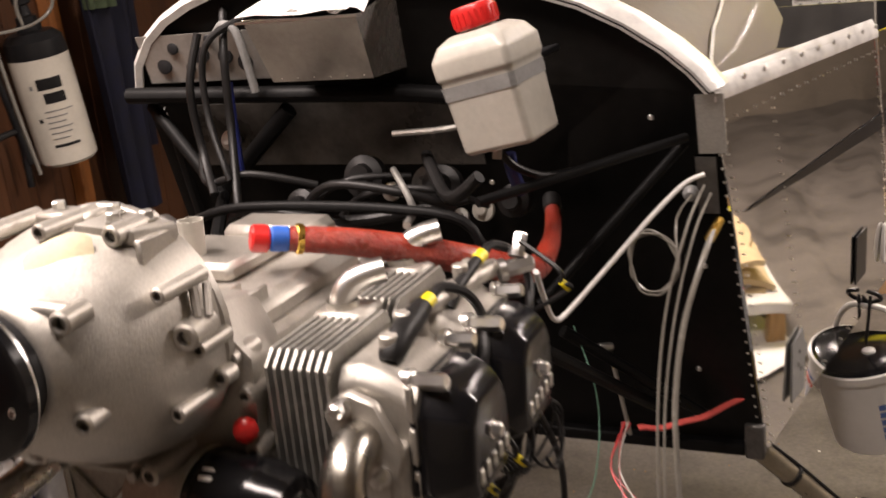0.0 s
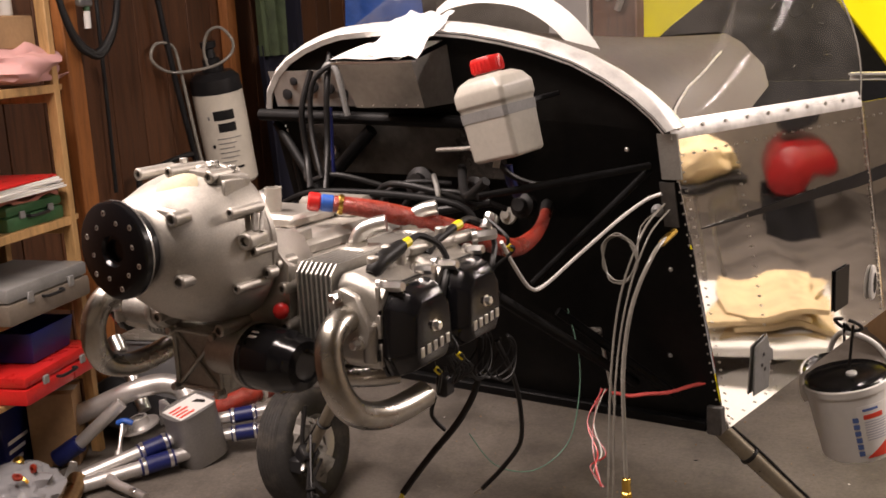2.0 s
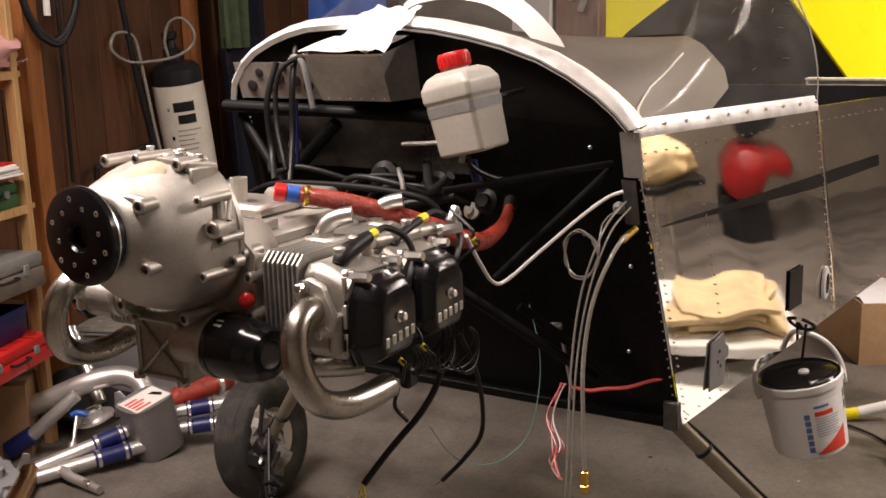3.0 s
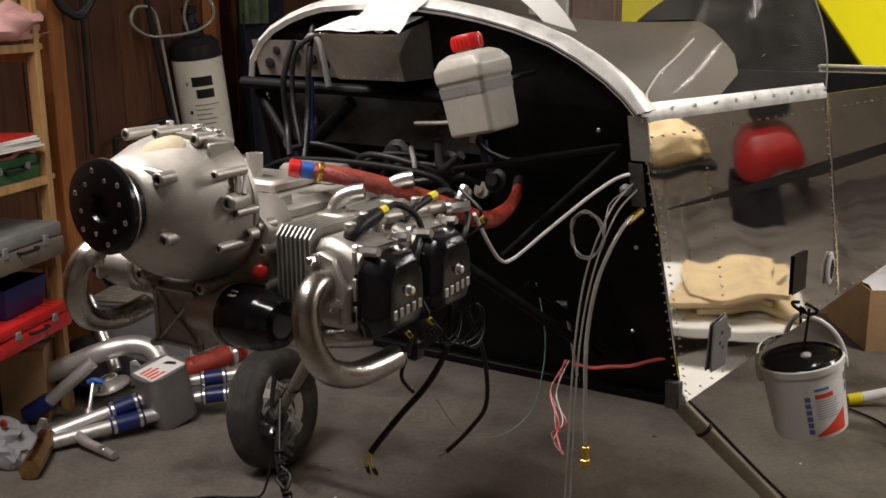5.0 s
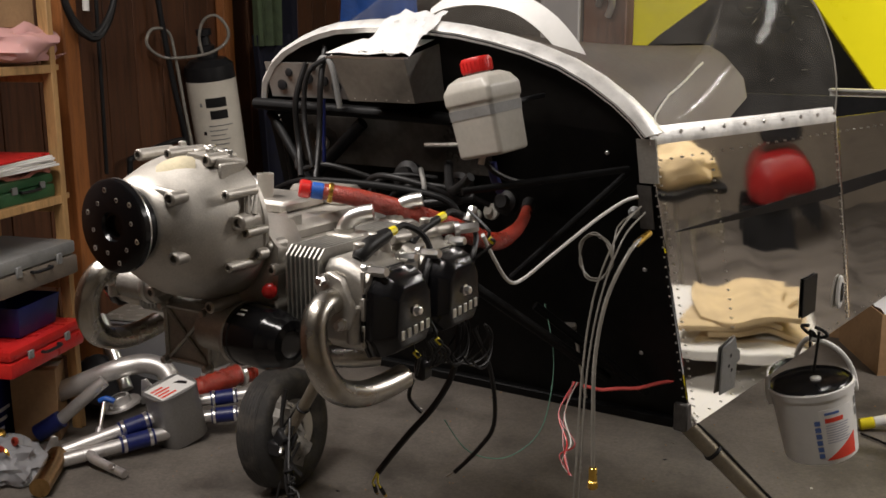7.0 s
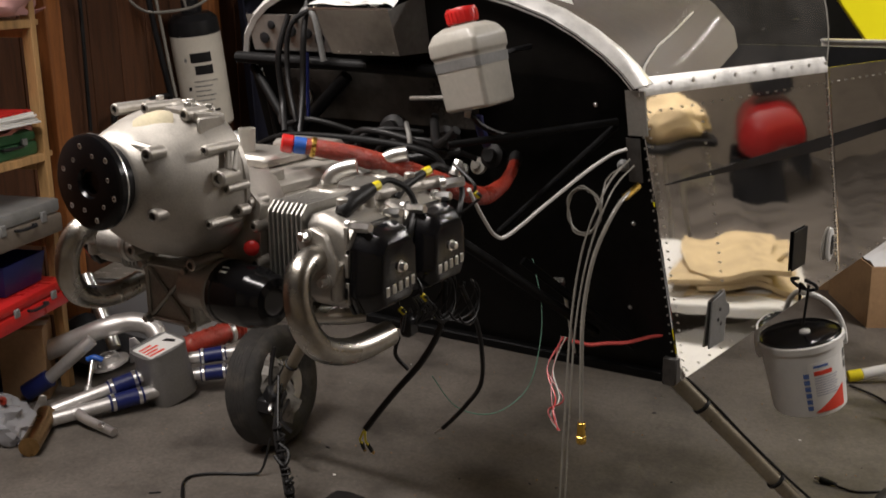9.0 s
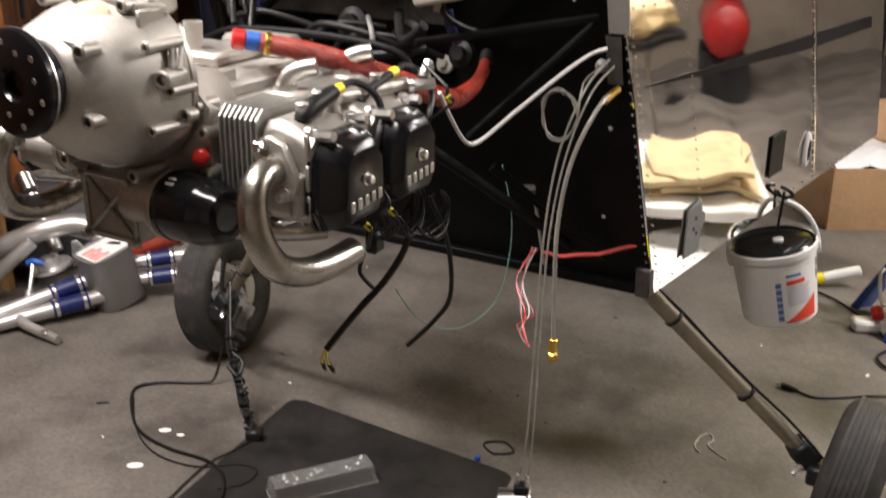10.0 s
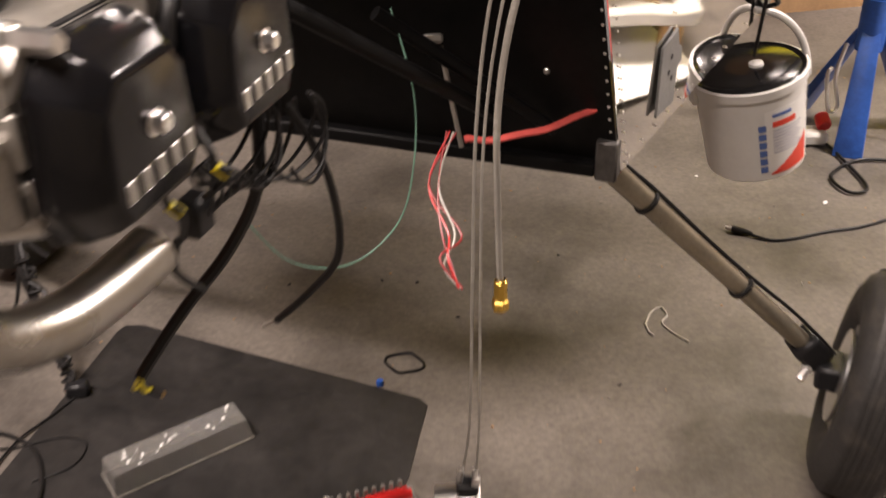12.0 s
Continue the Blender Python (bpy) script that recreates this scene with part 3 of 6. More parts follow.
part("sticker", sheet([[(0.060 + 0.016 * u + 0.010 * v, -0.722 + 0.022 * v, 1.1345 + 0.0075 * v - 0.010 * u - 0.004 * u * u) for u in [w * math.sqrt(1 - min(1, v * v) * 0.97) for w in np.linspace(-1, 1, 9)]] for v in np.linspace(-1, 1, 9)], 0.0008), material("cream_label", (0.50, 0.43, 0.27), 0.6, 0, 0.2, 20, 200, 0.03), gear, "pale oval type sticker")
for x, y, z, ln, rr in ((0.128, -0.707, 1.099, 0.056, 0.0066), (0.134, -0.680, 1.047, 0.040, 0.0062), (0.126, -0.706, 1.005, 0.055, 0.0066), (0.134, -0.660, 1.015, 0.018, 0.0078), (0.082, -0.700, 0.945, 0.055, 0.0085), (0.085, -0.695, 1.139, 0.050, 0.0085), (0.034, -0.712, 1.146, 0.062, 0.0068), (-0.030, -0.705, 1.140, 0.06, 0.008), (-0.066, -0.70, 1.09, 0.055, 0.008), (-0.066, -0.70, 1.0, 0.055, 0.008), (-0.03, -0.70, 0.950, 0.055, 0.008)):
    part("boss", rod((x, y, z), (x, y + ln, z), rr, 14, hole=rr * 0.55), CAST, gear)
    part("bolt", rod((x, y + 0.003, z), (x, y + 0.010, z), rr * 0.52, 6), DULL_STEEL, gear)
# lugs on stalks that reach forward of the flare
for x, z, dx, dz in ((0.098, 1.101, -0.058, 0.008), (0.100, 1.026, -0.030, 0.010), (-0.026, 1.104, 0.05, 0.004), (-0.026, 1.022, 0.03, 0.006)):
    c = Vector((x, -0.772, z))
    bm = rod(c, c + Vector((-0.004, 0.030, 0)), 0.0088, 16, hole=0.0052)
    tube([c + Vector((0, 0.018, 0)), c + Vector((dx * 0.5, 0.006, dz)), c + Vector((dx, -0.004, dz))], 0.008, 10, 4, bm, radii=(0.0080, 0.007, 0.0065))
    part("lug", bm, CAST, gear)
    part("bolt", rod(c + Vector((0, 0.006, 0)), c + Vector((0, 0.014, 0)), 0.0052, 6), GALV, gear)
# the large eye with its two ribs
eye = Vector((0.135, -0.694, 1.062))
bm = rod(eye, eye + Vector((-0.008, 0.040, 0)), 0.0110, 18, hole=0.0060)
tube([eye + Vector((0.0, 0.02, 0.010)), (0.130, -0.668, 1.094)], 0.0035, 8, 0, bm)
tube([eye + Vector((0.004, 0.028, 0.008)), (0.133, -0.655, 1.092)], 0.0035, 8, 0, bm)
part("boss", bm, CAST, gear)
part("bolt", rod(eye + Vector((0, 0.004, 0)), eye + Vector((0, 0.012, 0)), 0.0058, 6), GALV, gear)
# the pad on top, with its bolts and a raised web
bm = loft([[(0.046, -0.690, z), (0.098, -0.684, z - 0.006), (0.108, -0.645, z - 0.010), (0.052, -0.643, z)] for z in (1.134, 1.147)], bevel=0.003)
box(-0.01, 0.045, -0.672, -0.644, 1.138, 1.149, 0.003, bm=bm)
box(0.100, 0.106, -0.69, -0.645, 1.105, 1.135, 0.002, bm=bm)
part("top_pad", bm, CAST, gear)
for x, y, z in ((0.058, -0.655, 1.146), (0.088, -0.655, 1.141), (0.075, -0.676, 1.145), (0.005, -0.657, 1.148)):
    part("bolt", hexbolt((x, y, z), (x, y, z + 0.008), 0.0055), GALV, gear)
part("back_plate", on_axis([(0, 0), (0.101, 0), (0.104, 0.003), (0.104, 0.010), (0.09, 0.013), (0, 0.013)], -0.645, 1.046, x=0.031), CAST, engine)
# propeller flange with its ring of holes
FX, FZ = 0.040, 1.068
flange = part("propeller_flange", on_axis([(0, 0.010), (0.012, 0.010), (0.014, 0.004), (0.017, 0.004), (0.019, 0), (0.0555, 0), (0.0585, 0.002), (0.0590, 0.009), (0.0575, 0.0105), (0.030, 0.012), (0, 0.012)], -0.812, FZ, 56, x=FX), BLACK_GLOSS, engine, "black anodised propeller flange")
part("bright_rim", on_axis([(0.0570, 0.0100), (0.0592, 0.0092), (0.0592, 0.0112), (0.0570, 0.0120)], -0.812, FZ, 56, x=FX), CHROME, flange, "worn bright rear rim")
for k in range(12):
    a = 2 * math.pi * k / 12 + 0.2
    r = 0.0455 if k % 2 else 0.0355
    p = (FX + r * math.cos(a), -0.8125, FZ + r * math.sin(a))
    part("bushing", rod(p, (p[0], -0.80, p[2]), 0.0036 if k % 2 else 0.0030, 12, hole=0.0018), CHROME, flange, "bright steel bushing")
# crankcase
bm = box(-0.075, 0.118, -0.625, -0.33, 0.885, 1.01, 0.018, segs=2)
box(-0.055, 0.10, -0.58, -0.35, 1.0, 1.034, 0.012, bm=bm)
case = part("crankcase", bm, CAST, engine, "cast alloy crankcase")
part("crankcase_flange", loft([[(-0.05, -0.63, 1.06), (0.10, -0.63, 1.065), (0.145, -0.63, 1.02), (0.140, -0.63, 0.93), (-0.08, -0.63, 0.93), (-0.08, -0.63, 1.02)], [(-0.04, -0.555, 1.048), (0.09, -0.535, 1.043), (0.12, -0.54, 0.99), (0.12, -0.555, 0.92), (-0.06, -0.555, 0.92), (-0.06, -0.555, 0.99)]], bevel=0.005), CAST, case)
for x, y, z in ((0.128, -0.625, 1.020), (0.138, -0.625, 0.99), (0.138, -0.625, 0.94), (-0.08, -0.606, 0.99), (-0.085, -0.606, 0.94)):
    part("stud", rod((x, y - 0.014, z), (x, y + 0.025, z), 0.0085, 12, hole=0.004), CAST, case)
bm = box(-0.07, 0.04, -0.50, -0.40, 1.032, 1.052, 0.006)
box(-0.04, 0.07, -0.40, -0.34, 1.03, 1.06, 0.008, bm=bm)
part("ignition_cover", bm, CAST, case)
for k in range(6):
    part("case_rib", box(-0.05 + 0.028 * k, -0.046 + 0.028 * k, -0.56, -0.52, 1.03, 1.044, 0.0015), CAST, case)
part("flywheel_cover", on_axis([(0, 0), (0.075, 0), (0.085, 0.012), (0.085, 0.05), (0.07, 0.06), (0, 0.06)], -0.335, 0.945, x=0.02), CAST_DARK, engine)
# oil pump and its ribbed cover, starter, filter
pump = part("oil_pump_housing", box(-0.055, 0.038, -0.655, -0.60, 0.835, 0.928, 0.008), CAST_DARK, engine, "dull alloy pump housing with cross ribs")
for a, b in (((-0.048, 0.842), (0.03, 0.918)), ((-0.048, 0.918), (0.03, 0.842)), ((-0.05, 0.84), (0.032, 0.84)), ((-0.05, 0.92), (0.032, 0.92)), ((-0.05, 0.84), (-0.05, 0.92)), ((0.032, 0.84), (0.032, 0.92))):
    part("rib", tube([(a[0], -0.656, a[1]), (b[0], -0.656, b[1])], 0.0035, 6, 0), CAST_DARK, pump)
for x, z in ((-0.05, 0.92), (0.032, 0.92), (-0.05, 0.84), (0.032, 0.84)):
    part("bolt", hexbolt((x, -0.655, z), (x, -0.668, z), 0.006), GALV, pump)
part("starter", rod((-0.125, -0.66, 0.945), (-0.045, -0.66, 0.945), 0.022, 20), CAST_DARK, engine, "short alloy starter end")
part("starter_ring", lathe([(0.023, 0), (0.025, 0.003), (0.025, 0.009), (0.023, 0.012)], 20, along((-0.075, -0.66, 0.945), (1, -0.66, 0.945))), GALV, engine)
FY, FZ = -0.652, 0.901
filt = part("oil_filter", lathe([(0, 0), (0.039, 0), (0.043, 0.003), (0.0435, 0.010), (0.042, 0.012), (0.0415, 0.055), (0.0395, 0.062), (0.037, 0.066), (0.036, 0.078), (0.031, 0.088), (0.021, 0.091), (0.018, 0.088), (0, 0.088)], 36, along((0.098, FY, FZ), (1.0, FY - 0.06, FZ))), BLACK_GLOSS, engine, "glossy black oil filter canister")
part("seal_ring", lathe([(0.0425, -0.006), (0.044, -0.004), (0.044, 0.002), (0.0425, 0.003)], 36, along((0.098, FY, FZ), (1.0, FY - 0.06, FZ))), CAST_DARK, filt)
for k, (a0, w, ln) in enumerate(((128, 5, 0.020), (140, 5, 0.026), (152, 5, 0.022), (116, 4, 0.028))):
    rows = [[(FX, FY - 0.0424 * math.cos(radians(b)), FZ + 0.0424 * math.sin(radians(b))) for b in (180 - a0, 180 - a0 + w)] for FX in (0.110, 0.110 + ln)]
    part("print_bar", sheet(rows, 0.0003), PAPER, filt, "pale printed bar")
part("filter_adapter", rod((0.022, -0.640, 0.895), (0.098, FY, FZ), 0.032, 20), CAST_DARK, engine)
part("red_cap", lathe([(0, 0), (0.008, 0), (0.0105, 0.003), (0.0105, 0.010), (0.008, 0.013), (0.004, 0.0145), (0, 0.0145)], 10, along((0.132, -0.636, 0.962), (0.132 + 0.06, -0.711, 0.967))), RED, engine, "red plastic plug")


def cover_ring(x, s, cy, cz, side, low=1.0):
    pts = ((-0.054, -0.030), (-0.040, -0.055 * low), (0.036, -0.055 * low), (0.054, -0.030), (0.050, 0.030), (0.034, 0.052), (-0.030, 0.052), (-0.048, 0.030))
    return [(x, cy + a * s, cz + b * s) for a, b in pts]


def cylinder(side, cy, front):
    X = lambda x: CX + 0.004 + side * (x - 0.032)  # noqa: E731
    cz = 0.948
    bar = part("cylinder_barrel", lathe([(0.045, 0.0), (0.050, 0.002), (0.052, 0.03), (0.047, 0.032), (0.047, 0.09)], 28, along((X(0.095), cy, cz), (X(1), cy, cz))), CAST_DARK, engine, "grey cylinder barrel with cooling fins")
    for k in range(8):
        x = X(0.150 + 0.0078 * k)
        rings = [[(x + side * d, cy + a, cz + b) for a, b in ((-0.058, -0.05), (-0.05, -0.058), (0.05, -0.058), (0.058, -0.05), (0.058, 0.062), (0.05, 0.074), (-0.045, 0.074), (-0.058, 0.062))] for d in (0, 0.0028)]
        part("fin", loft(rings), CAST_DARK, bar)
    head = part("cylinder_head", loft([[(X(x), cy + a * w, cz + b) for a, b in ((-0.055, -0.045), (-0.042, -0.058), (0.042, -0.058), (0.055, -0.045), (0.055, h - 0.012), (0.044, h), (-0.044, h), (-0.055, h - 0.012))] for x, w, h in ((0.212, 0.97, 0.062), (0.232, 1.0, 0.066), (0.252, 0.99, 0.060), (0.268, 0.92, 0.050), (0.278, 0.93, 0.048))], bevel=0.004), CAST, engine, "cast alloy cylinder head")
    y0 = cy - 0.052
    # inlet pad with elbow, sensor ports, spark plug caps
    pad = part("coolant_pad", box(X(0.145), X(0.195), cy + 0.028, cy + 0.075, 1.004, 1.024, 0.004), CAST, head)
    part("stub", lathe([(0.019, 0), (0.021, 0.004), (0.021, 0.010), (0.016, 0.014), (0.0145, 0.03)], 20, along((X(0.166), cy + 0.05, 1.0), (X(0.166), cy + 0.05, 2))), CAST, pad)
    ex, ey = X(0.166), cy + 0.05
    part("coolant_elbow", tube([(ex, ey, 1.006), (ex, ey, 1.028), (ex + 0.007 * side, ey + 0.006, 1.042), (ex + 0.020 * side, ey + 0.014, 1.049), (ex + 0.034 * side, ey + 0.022, 1.052)], 0.0118, 14, 5), CHROME, head, "polished bent coolant elbow")
    for dy, h, r in ((-0.03, 0.022, 0.008), (0.0, 0.03, 0.0075), (0.025, 0.026, 0.009)):
        part("port", rod((X(0.245), cy + dy + 0.01, 1.004), (X(0.245), cy + dy + 0.01, 1.008 + h), r, 12), CAST, head)
    part("banjo", hexbolt((X(0.262), cy - 0.032, 0.997), (X(0.30), cy - 0.036, 1.0), 0.0072), CHROME, head)
    part("clamp_bolt", hexbolt((X(0.262), cy + 0.045, 1.0), (X(0.292), cy + 0.043, 1.003), 0.007), CHROME, head)
    part("plug_boss", rod((X(0.262), cy - 0.058, 0.905), (X(0.262), cy - 0.058, 0.955), 0.0095, 12), CAST, head)
    for dz in (0.0, 0.012, 0.024):
        part("head_fin", box(X(0.272), X(0.2775), cy - 0.056, cy - 0.050, 0.90 + dz * 3, 0.93 + dz * 3, 0.001), CAST, head)
    cov = part("valve_cover", loft([cover_ring(X(0.276), 1.04, cy, 0.942, side), cover_ring(X(0.290), 1.03, cy, 0.942, side), cover_ring(X(0.308), 0.90, cy, 0.942, side), cover_ring(X(0.3185), 0.74, cy, 0.940, side)], bevel=0.0035), BLACK_GLOSS, engine, "glossy black valve cover")
    part("cover_bolt", hexbolt((X(0.317), cy + 0.002, 0.944), (X(0.3265), cy + 0.002, 0.944), 0.0058), CHROME, cov)
    for k in range(5):
        y = cy + (-0.0285 + 0.0142 * k) * side
        part("raised_mark", box(X(0.318), X(0.3198), y - 0.0046, y + 0.0046, 0.9105 + 0.0008 * k, 0.9235 + 0.0008 * k, 0.001), GREY if side < 0 else GALV, cov, "pale raised maker's mark")
    part("gasket", loft([cover_ring(X(0.272), 1.06, cy, 0.942, side), cover_ring(X(0.2765), 1.06, cy, 0.942, side)]), BLACK_PAINT, cov)
    if front:
        fl = part("exhaust_flange", prism([(-0.040, -0.011), (-0.032, -0.024), (0.016, -0.028), (0.038, -0.018), (0.041, 0.006), (0.024, 0.022), (-0.022, 0.024), (-0.040, 0.008)], 0.010, 0.002, pose(X(0.241), y0 - 0.016, 0.960, 0, 62 * side, 0)), CAST, engine, "steel exhaust flange with two nuts")
        for dx, dz in ((-0.014, 0.028), (0.014, -0.028)):
            part("nut", hexbolt((X(0.238 + dx), y0 - 0.016, 0.960 + dz), (X(0.238 + dx), y0 - 0.030, 0.960 + dz), 0.0062), CHROME, fl)
        part("exhaust_pipe", tube([(X(0.236), y0 - 0.004, 0.960), (X(0.237), y0 - 0.030, 0.960), (X(0.240), y0 - 0.054, 0.948), (X(0.246), y0 - 0.067, 0.922), (X(0.253), y0 - 0.064, 0.886), (X(0.260), y0 - 0.044, 0.854), (X(0.266), y0 - 0.004, 0.836), (X(0.270), y0 + 0.04, 0.832), (X(0.275), y0 + 0.085, 0.836)], 0.0178, 22, 6), STEEL, engine, "bent stainless exhaust pipe with heat tint")
    else:
        part("exhaust_pipe", tube([(X(0.20), y0 - 0.005, 0.945), (X(0.20), y0 - 0.02, 0.925), (X(0.20), y0 - 0.02, 0.885), (X(0.195), y0 + 0.01, 0.856), (X(0.19), y0 + 0.07, 0.85)], 0.0185, 18, 6), STEEL, engine, "bent stainless exhaust pipe")
    return head


for side in (1, -1):
    cylinder(side, -0.565, True)
    cylinder(side, -0.441, False)
# cross pipe under the cylinders
part("cross_pipe", tube([(0.10, -0.60, 0.86), (0.15, -0.575, 0.857), (0.20, -0.545, 0.855), (0.225, -0.52, 0.855)], 0.016, 16, 5), STEEL, engine)
# plug caps and leads
for cy, tilt in ((-0.565, 0), (-0.441, 1)):
    cap = part("plug_cap", tube([(0.247, cy - 0.028, 1.008), (0.248, cy - 0.008, 1.021), (0.251, cy + 0.036, 1.033)], 0.012, 14, 5, radii=(0.008, 0.0115, 0.0120, 0.0112, 0.0085) if tilt == 0 else (0.006, 0.0065, 0.0065, 0.006, 0.006)), CABLE, engine, "black rubber spark plug cap")
    part("tape", rod((0.251, cy + 0.035, 1.033), (0.253, cy + 0.050, 1.036), 0.0065, 10), YELLOW_TAPE, cap, "yellow number tape")
    part("lead", tube([(0.253, cy + 0.049, 1.036), (0.257, cy + 0.066, 1.040), (0.270, cy + 0.088, 1.026), (0.28, cy + 0.095, 1.0), (0.288, cy + 0.07, 0.97), (0.284, cy + 0.064, 0.91)], 0.0045, 8), CABLE, cap)
for x, y, z in ((0.302, -0.545, 0.880), (0.318, -0.515, 0.893), (0.330, -0.395, 1.012)):
    part("tape", rod((x, y, z), (x + 0.006, y + 0.004, z - 0.008), 0.0037, 8), YELLOW_TAPE, engine, "yellow number tape")
    part("lead", tube([(0.288, y + 0.012, z + 0.035), (x - 0.002, y, z + 0.012), (x, y, z), (x + 0.006, y + 0.004, z - 0.008), (0.285, y + 0.03, z - 0.045)], 0.0024, 6), CABLE, engine)
part("fuel_rail", rod((0.235, -0.50, 1.018), (0.255, -0.37, 1.016), 0.009, 12), CAST, engine)
part("rail_union", hexbolt((0.262, -0.378, 1.014), (0.290, -0.356, 1.018), 0.0085), CHROME, engine)
part("rail_union", hexbolt((0.276, -0.362, 1.024), (0.278, -0.350, 1.045), 0.007), CHROME, engine)

# ---- hoses on the engine ----
def hose(name, label, pts, r, mat, seg=12, n=6, category="hose"):
    return solo(name, tube(pts, r, seg, n), mat, label, category)


h = thing("red_hose", "red fire-sleeved oil hose with a capped end", "hose")
part("sleeve", tube([(0.080, -0.453, 1.065), (0.13, -0.42, 1.053), (0.18, -0.375, 1.031), (0.225, -0.31, 0.998), (0.246, -0.235, 0.968), (0.243, -0.165, 0.970), (0.234, -0.115, 0.981), (0.222, -0.075, 0.996)], 0.0155, 16, 8, radii=(0.0125, 0.0145, 0.0165, 0.0145, 0.0105, 0.0095)), RED_HOSE, h, "orange-red ribbed silicone sleeve")
part("collar", rod((0.0655, -0.4655, 1.0685), (0.080, -0.453, 1.065), 0.0125, 16), BLUE, h, "blue anodised collar")
part("end_cap", rod((0.052, -0.477, 1.072), (0.0655, -0.4655, 1.0685), 0.0135, 14), RED, h, "red plastic end cap")
part("clamp", rod((0.084, -0.4495, 1.064), (0.09, -0.444, 1.0625), 0.0152, 16), BRASS, h)
part("end_collar", rod((0.224, -0.081, 0.993), (0.216, -0.058, 1.004), 0.0115, 14), CABLE, h)
hose("white_tube", "white plastic drain tube hanging in a loop", [(0.285, -0.335, 1.0), (0.27, -0.27, 0.945), (0.258, -0.205, 0.898), (0.262, -0.165, 0.893), (0.30, -0.12, 0.935), (0.345, -0.06, 0.985), (0.375, -0.02, 1.012), (0.398, -0.01, 1.022)], 0.0031, WHITE)

# ---- things on the firewall ----
bottle = thing("expansion_bottle", "milky plastic expansion bottle with a red screw cap", "bottle", pose(0.214, -0.177, 1.100, 4, -12, -8) @ Matrix.Scale(0.93, 4))
ring = lambda z, a, b, c=0.009: [(sx * (a - (c if k else 0)), sy * (b - (0 if k else c)), z) for sx, sy, k in ((-1, -1, 0), (-1, -1, 1), (1, -1, 1), (1, -1, 0), (1, 1, 0), (1, 1, 1), (-1, 1, 1), (-1, 1, 0))]  # noqa: E731
part("body", loft([ring(0, 0.044, 0.038, 0.006), ring(0.004, 0.048, 0.042, 0.006), ring(0.092, 0.050, 0.045, 0.006), ring(0.096, 0.053, 0.048, 0.006), ring(0.118, 0.053, 0.048, 0.006), ring(0.134, 0.045, 0.040, 0.008), ring(0.142, 0.032, 0.029, 0.010)], bevel=0.003), TANK, bottle, "milky translucent plastic body")
part("neck", lathe([(0.022, 0.138), (0.022, 0.148)], 20), TANK, bottle)
capp = part("cap", lathe([(0.0, 0.145), (0.0265, 0.145), (0.0275, 0.148), (0.0275, 0.166), (0.0245, 0.171), (0.012, 0.172), (0, 0.172)], 28), RED, bottle, "red ribbed screw cap")
for k in range(22):
    a = 2 * math.pi * k / 22
    part("rib", box(-0.0012, 0.0012, 0.0265, 0.0285, 0.149, 0.165, m=pose(0, 0, 0, 0, 0, math.degrees(a))), RED, capp)
part("strap", loft([ring(0.070, 0.0500, 0.0450, 0.006), ring(0.087, 0.0508, 0.0458, 0.006)], caps=False), GREY, bottle, "grey clamping strap")
part("spout", tube([(-0.010, -0.020, 0.004), (-0.014, -0.026, -0.012)], 0.006, 10, 0), TANK, bottle)
part("bracket", box(-0.01, 0.016, 0.04, 0.165, 0.078, 0.087, 0.002), BLACK_PAINT, bottle, "black strap bracket")
part("hose", tube([(-0.010, -0.018, -0.008), (0.0, -0.01, -0.03), (0.01, 0.03, -0.055), (0.02, 0.09, -0.07)], 0.005, 10), CABLE, bottle)

# paper and a clear bag on the tray
bm = sheet([[(-0.145 + 0.158 * u, -0.163 + 0.115 * v, 1.2585 + 0.024 * v + 0.002 * math.sin(9 * u + 3 * v)) for v in np.linspace(0, 1, 5)] for u in np.linspace(0, 1, 6)], 0.0008)
solo("paper_sheet", bm, PAPER, "white paper sheet lying on the open aluminium tray", "paper")
rng = random.Random(4)
bm = sheet([[(-0.080 + 0.112 * u - 0.010 * v, -0.155 + 0.14 * v, 1.262 - 0.004 * u + 0.070 * v + 0.004 * math.sin(math.pi * v) + 0.004 * math.sin(17 * u + 11 * v) + rng.uniform(-0.002, 0.002)) for v in np.linspace(0, 1, 13)] for u in np.linspace(0, 1, 13)], 0.0012)
BAG = clear("clear_bag", (0.95, 0.95, 0.95), 0.15, 0.30, 1.4)
solo("plastic_bag", bm, BAG, "crumpled clear plastic bag lying on white paper", "bag")

# cables that hang from the firewall
def cable(name, label, pts, r, mat, seg=8, n=7):
    return solo(name, tube(pts, r, seg, n), mat, label, "cable")


wire_a = cable("control_cable", "grey sheathed control cable hanging to a throttle body", [(0.392, 0.02, 1.0), (0.382, -0.05, 0.965), (0.362, -0.095, 0.87), (0.352, -0.115, 0.74), (0.353, -0.135, 0.56), (0.357, -0.16, 0.40), (0.350, -0.172, 0.318)], 0.0019, PALE_TUBE)
wire_b = cable("control_cable", "grey sheathed control cable hanging to a throttle body", [(0.400, 0.02, 0.99), (0.390, -0.05, 0.955), (0.372, -0.095, 0.86), (0.360, -0.115, 0.73), (0.362, -0.135, 0.56), (0.368, -0.16, 0.40), (0.366, -0.17, 0.318)], 0.0017, PALE_TUBE)
fuel = thing("braided_hose", "grey braided hose hanging from the firewall with brass ends", "hose")
part("tube", tube([(0.409, 0.01, 0.955), (0.404, -0.055, 0.935), (0.385, -0.10, 0.86), (0.374, -0.115, 0.76), (0.376, -0.12, 0.65), (0.382, -0.128, 0.556)], 0.0036, 10, 7), PALE_TUBE, fuel)
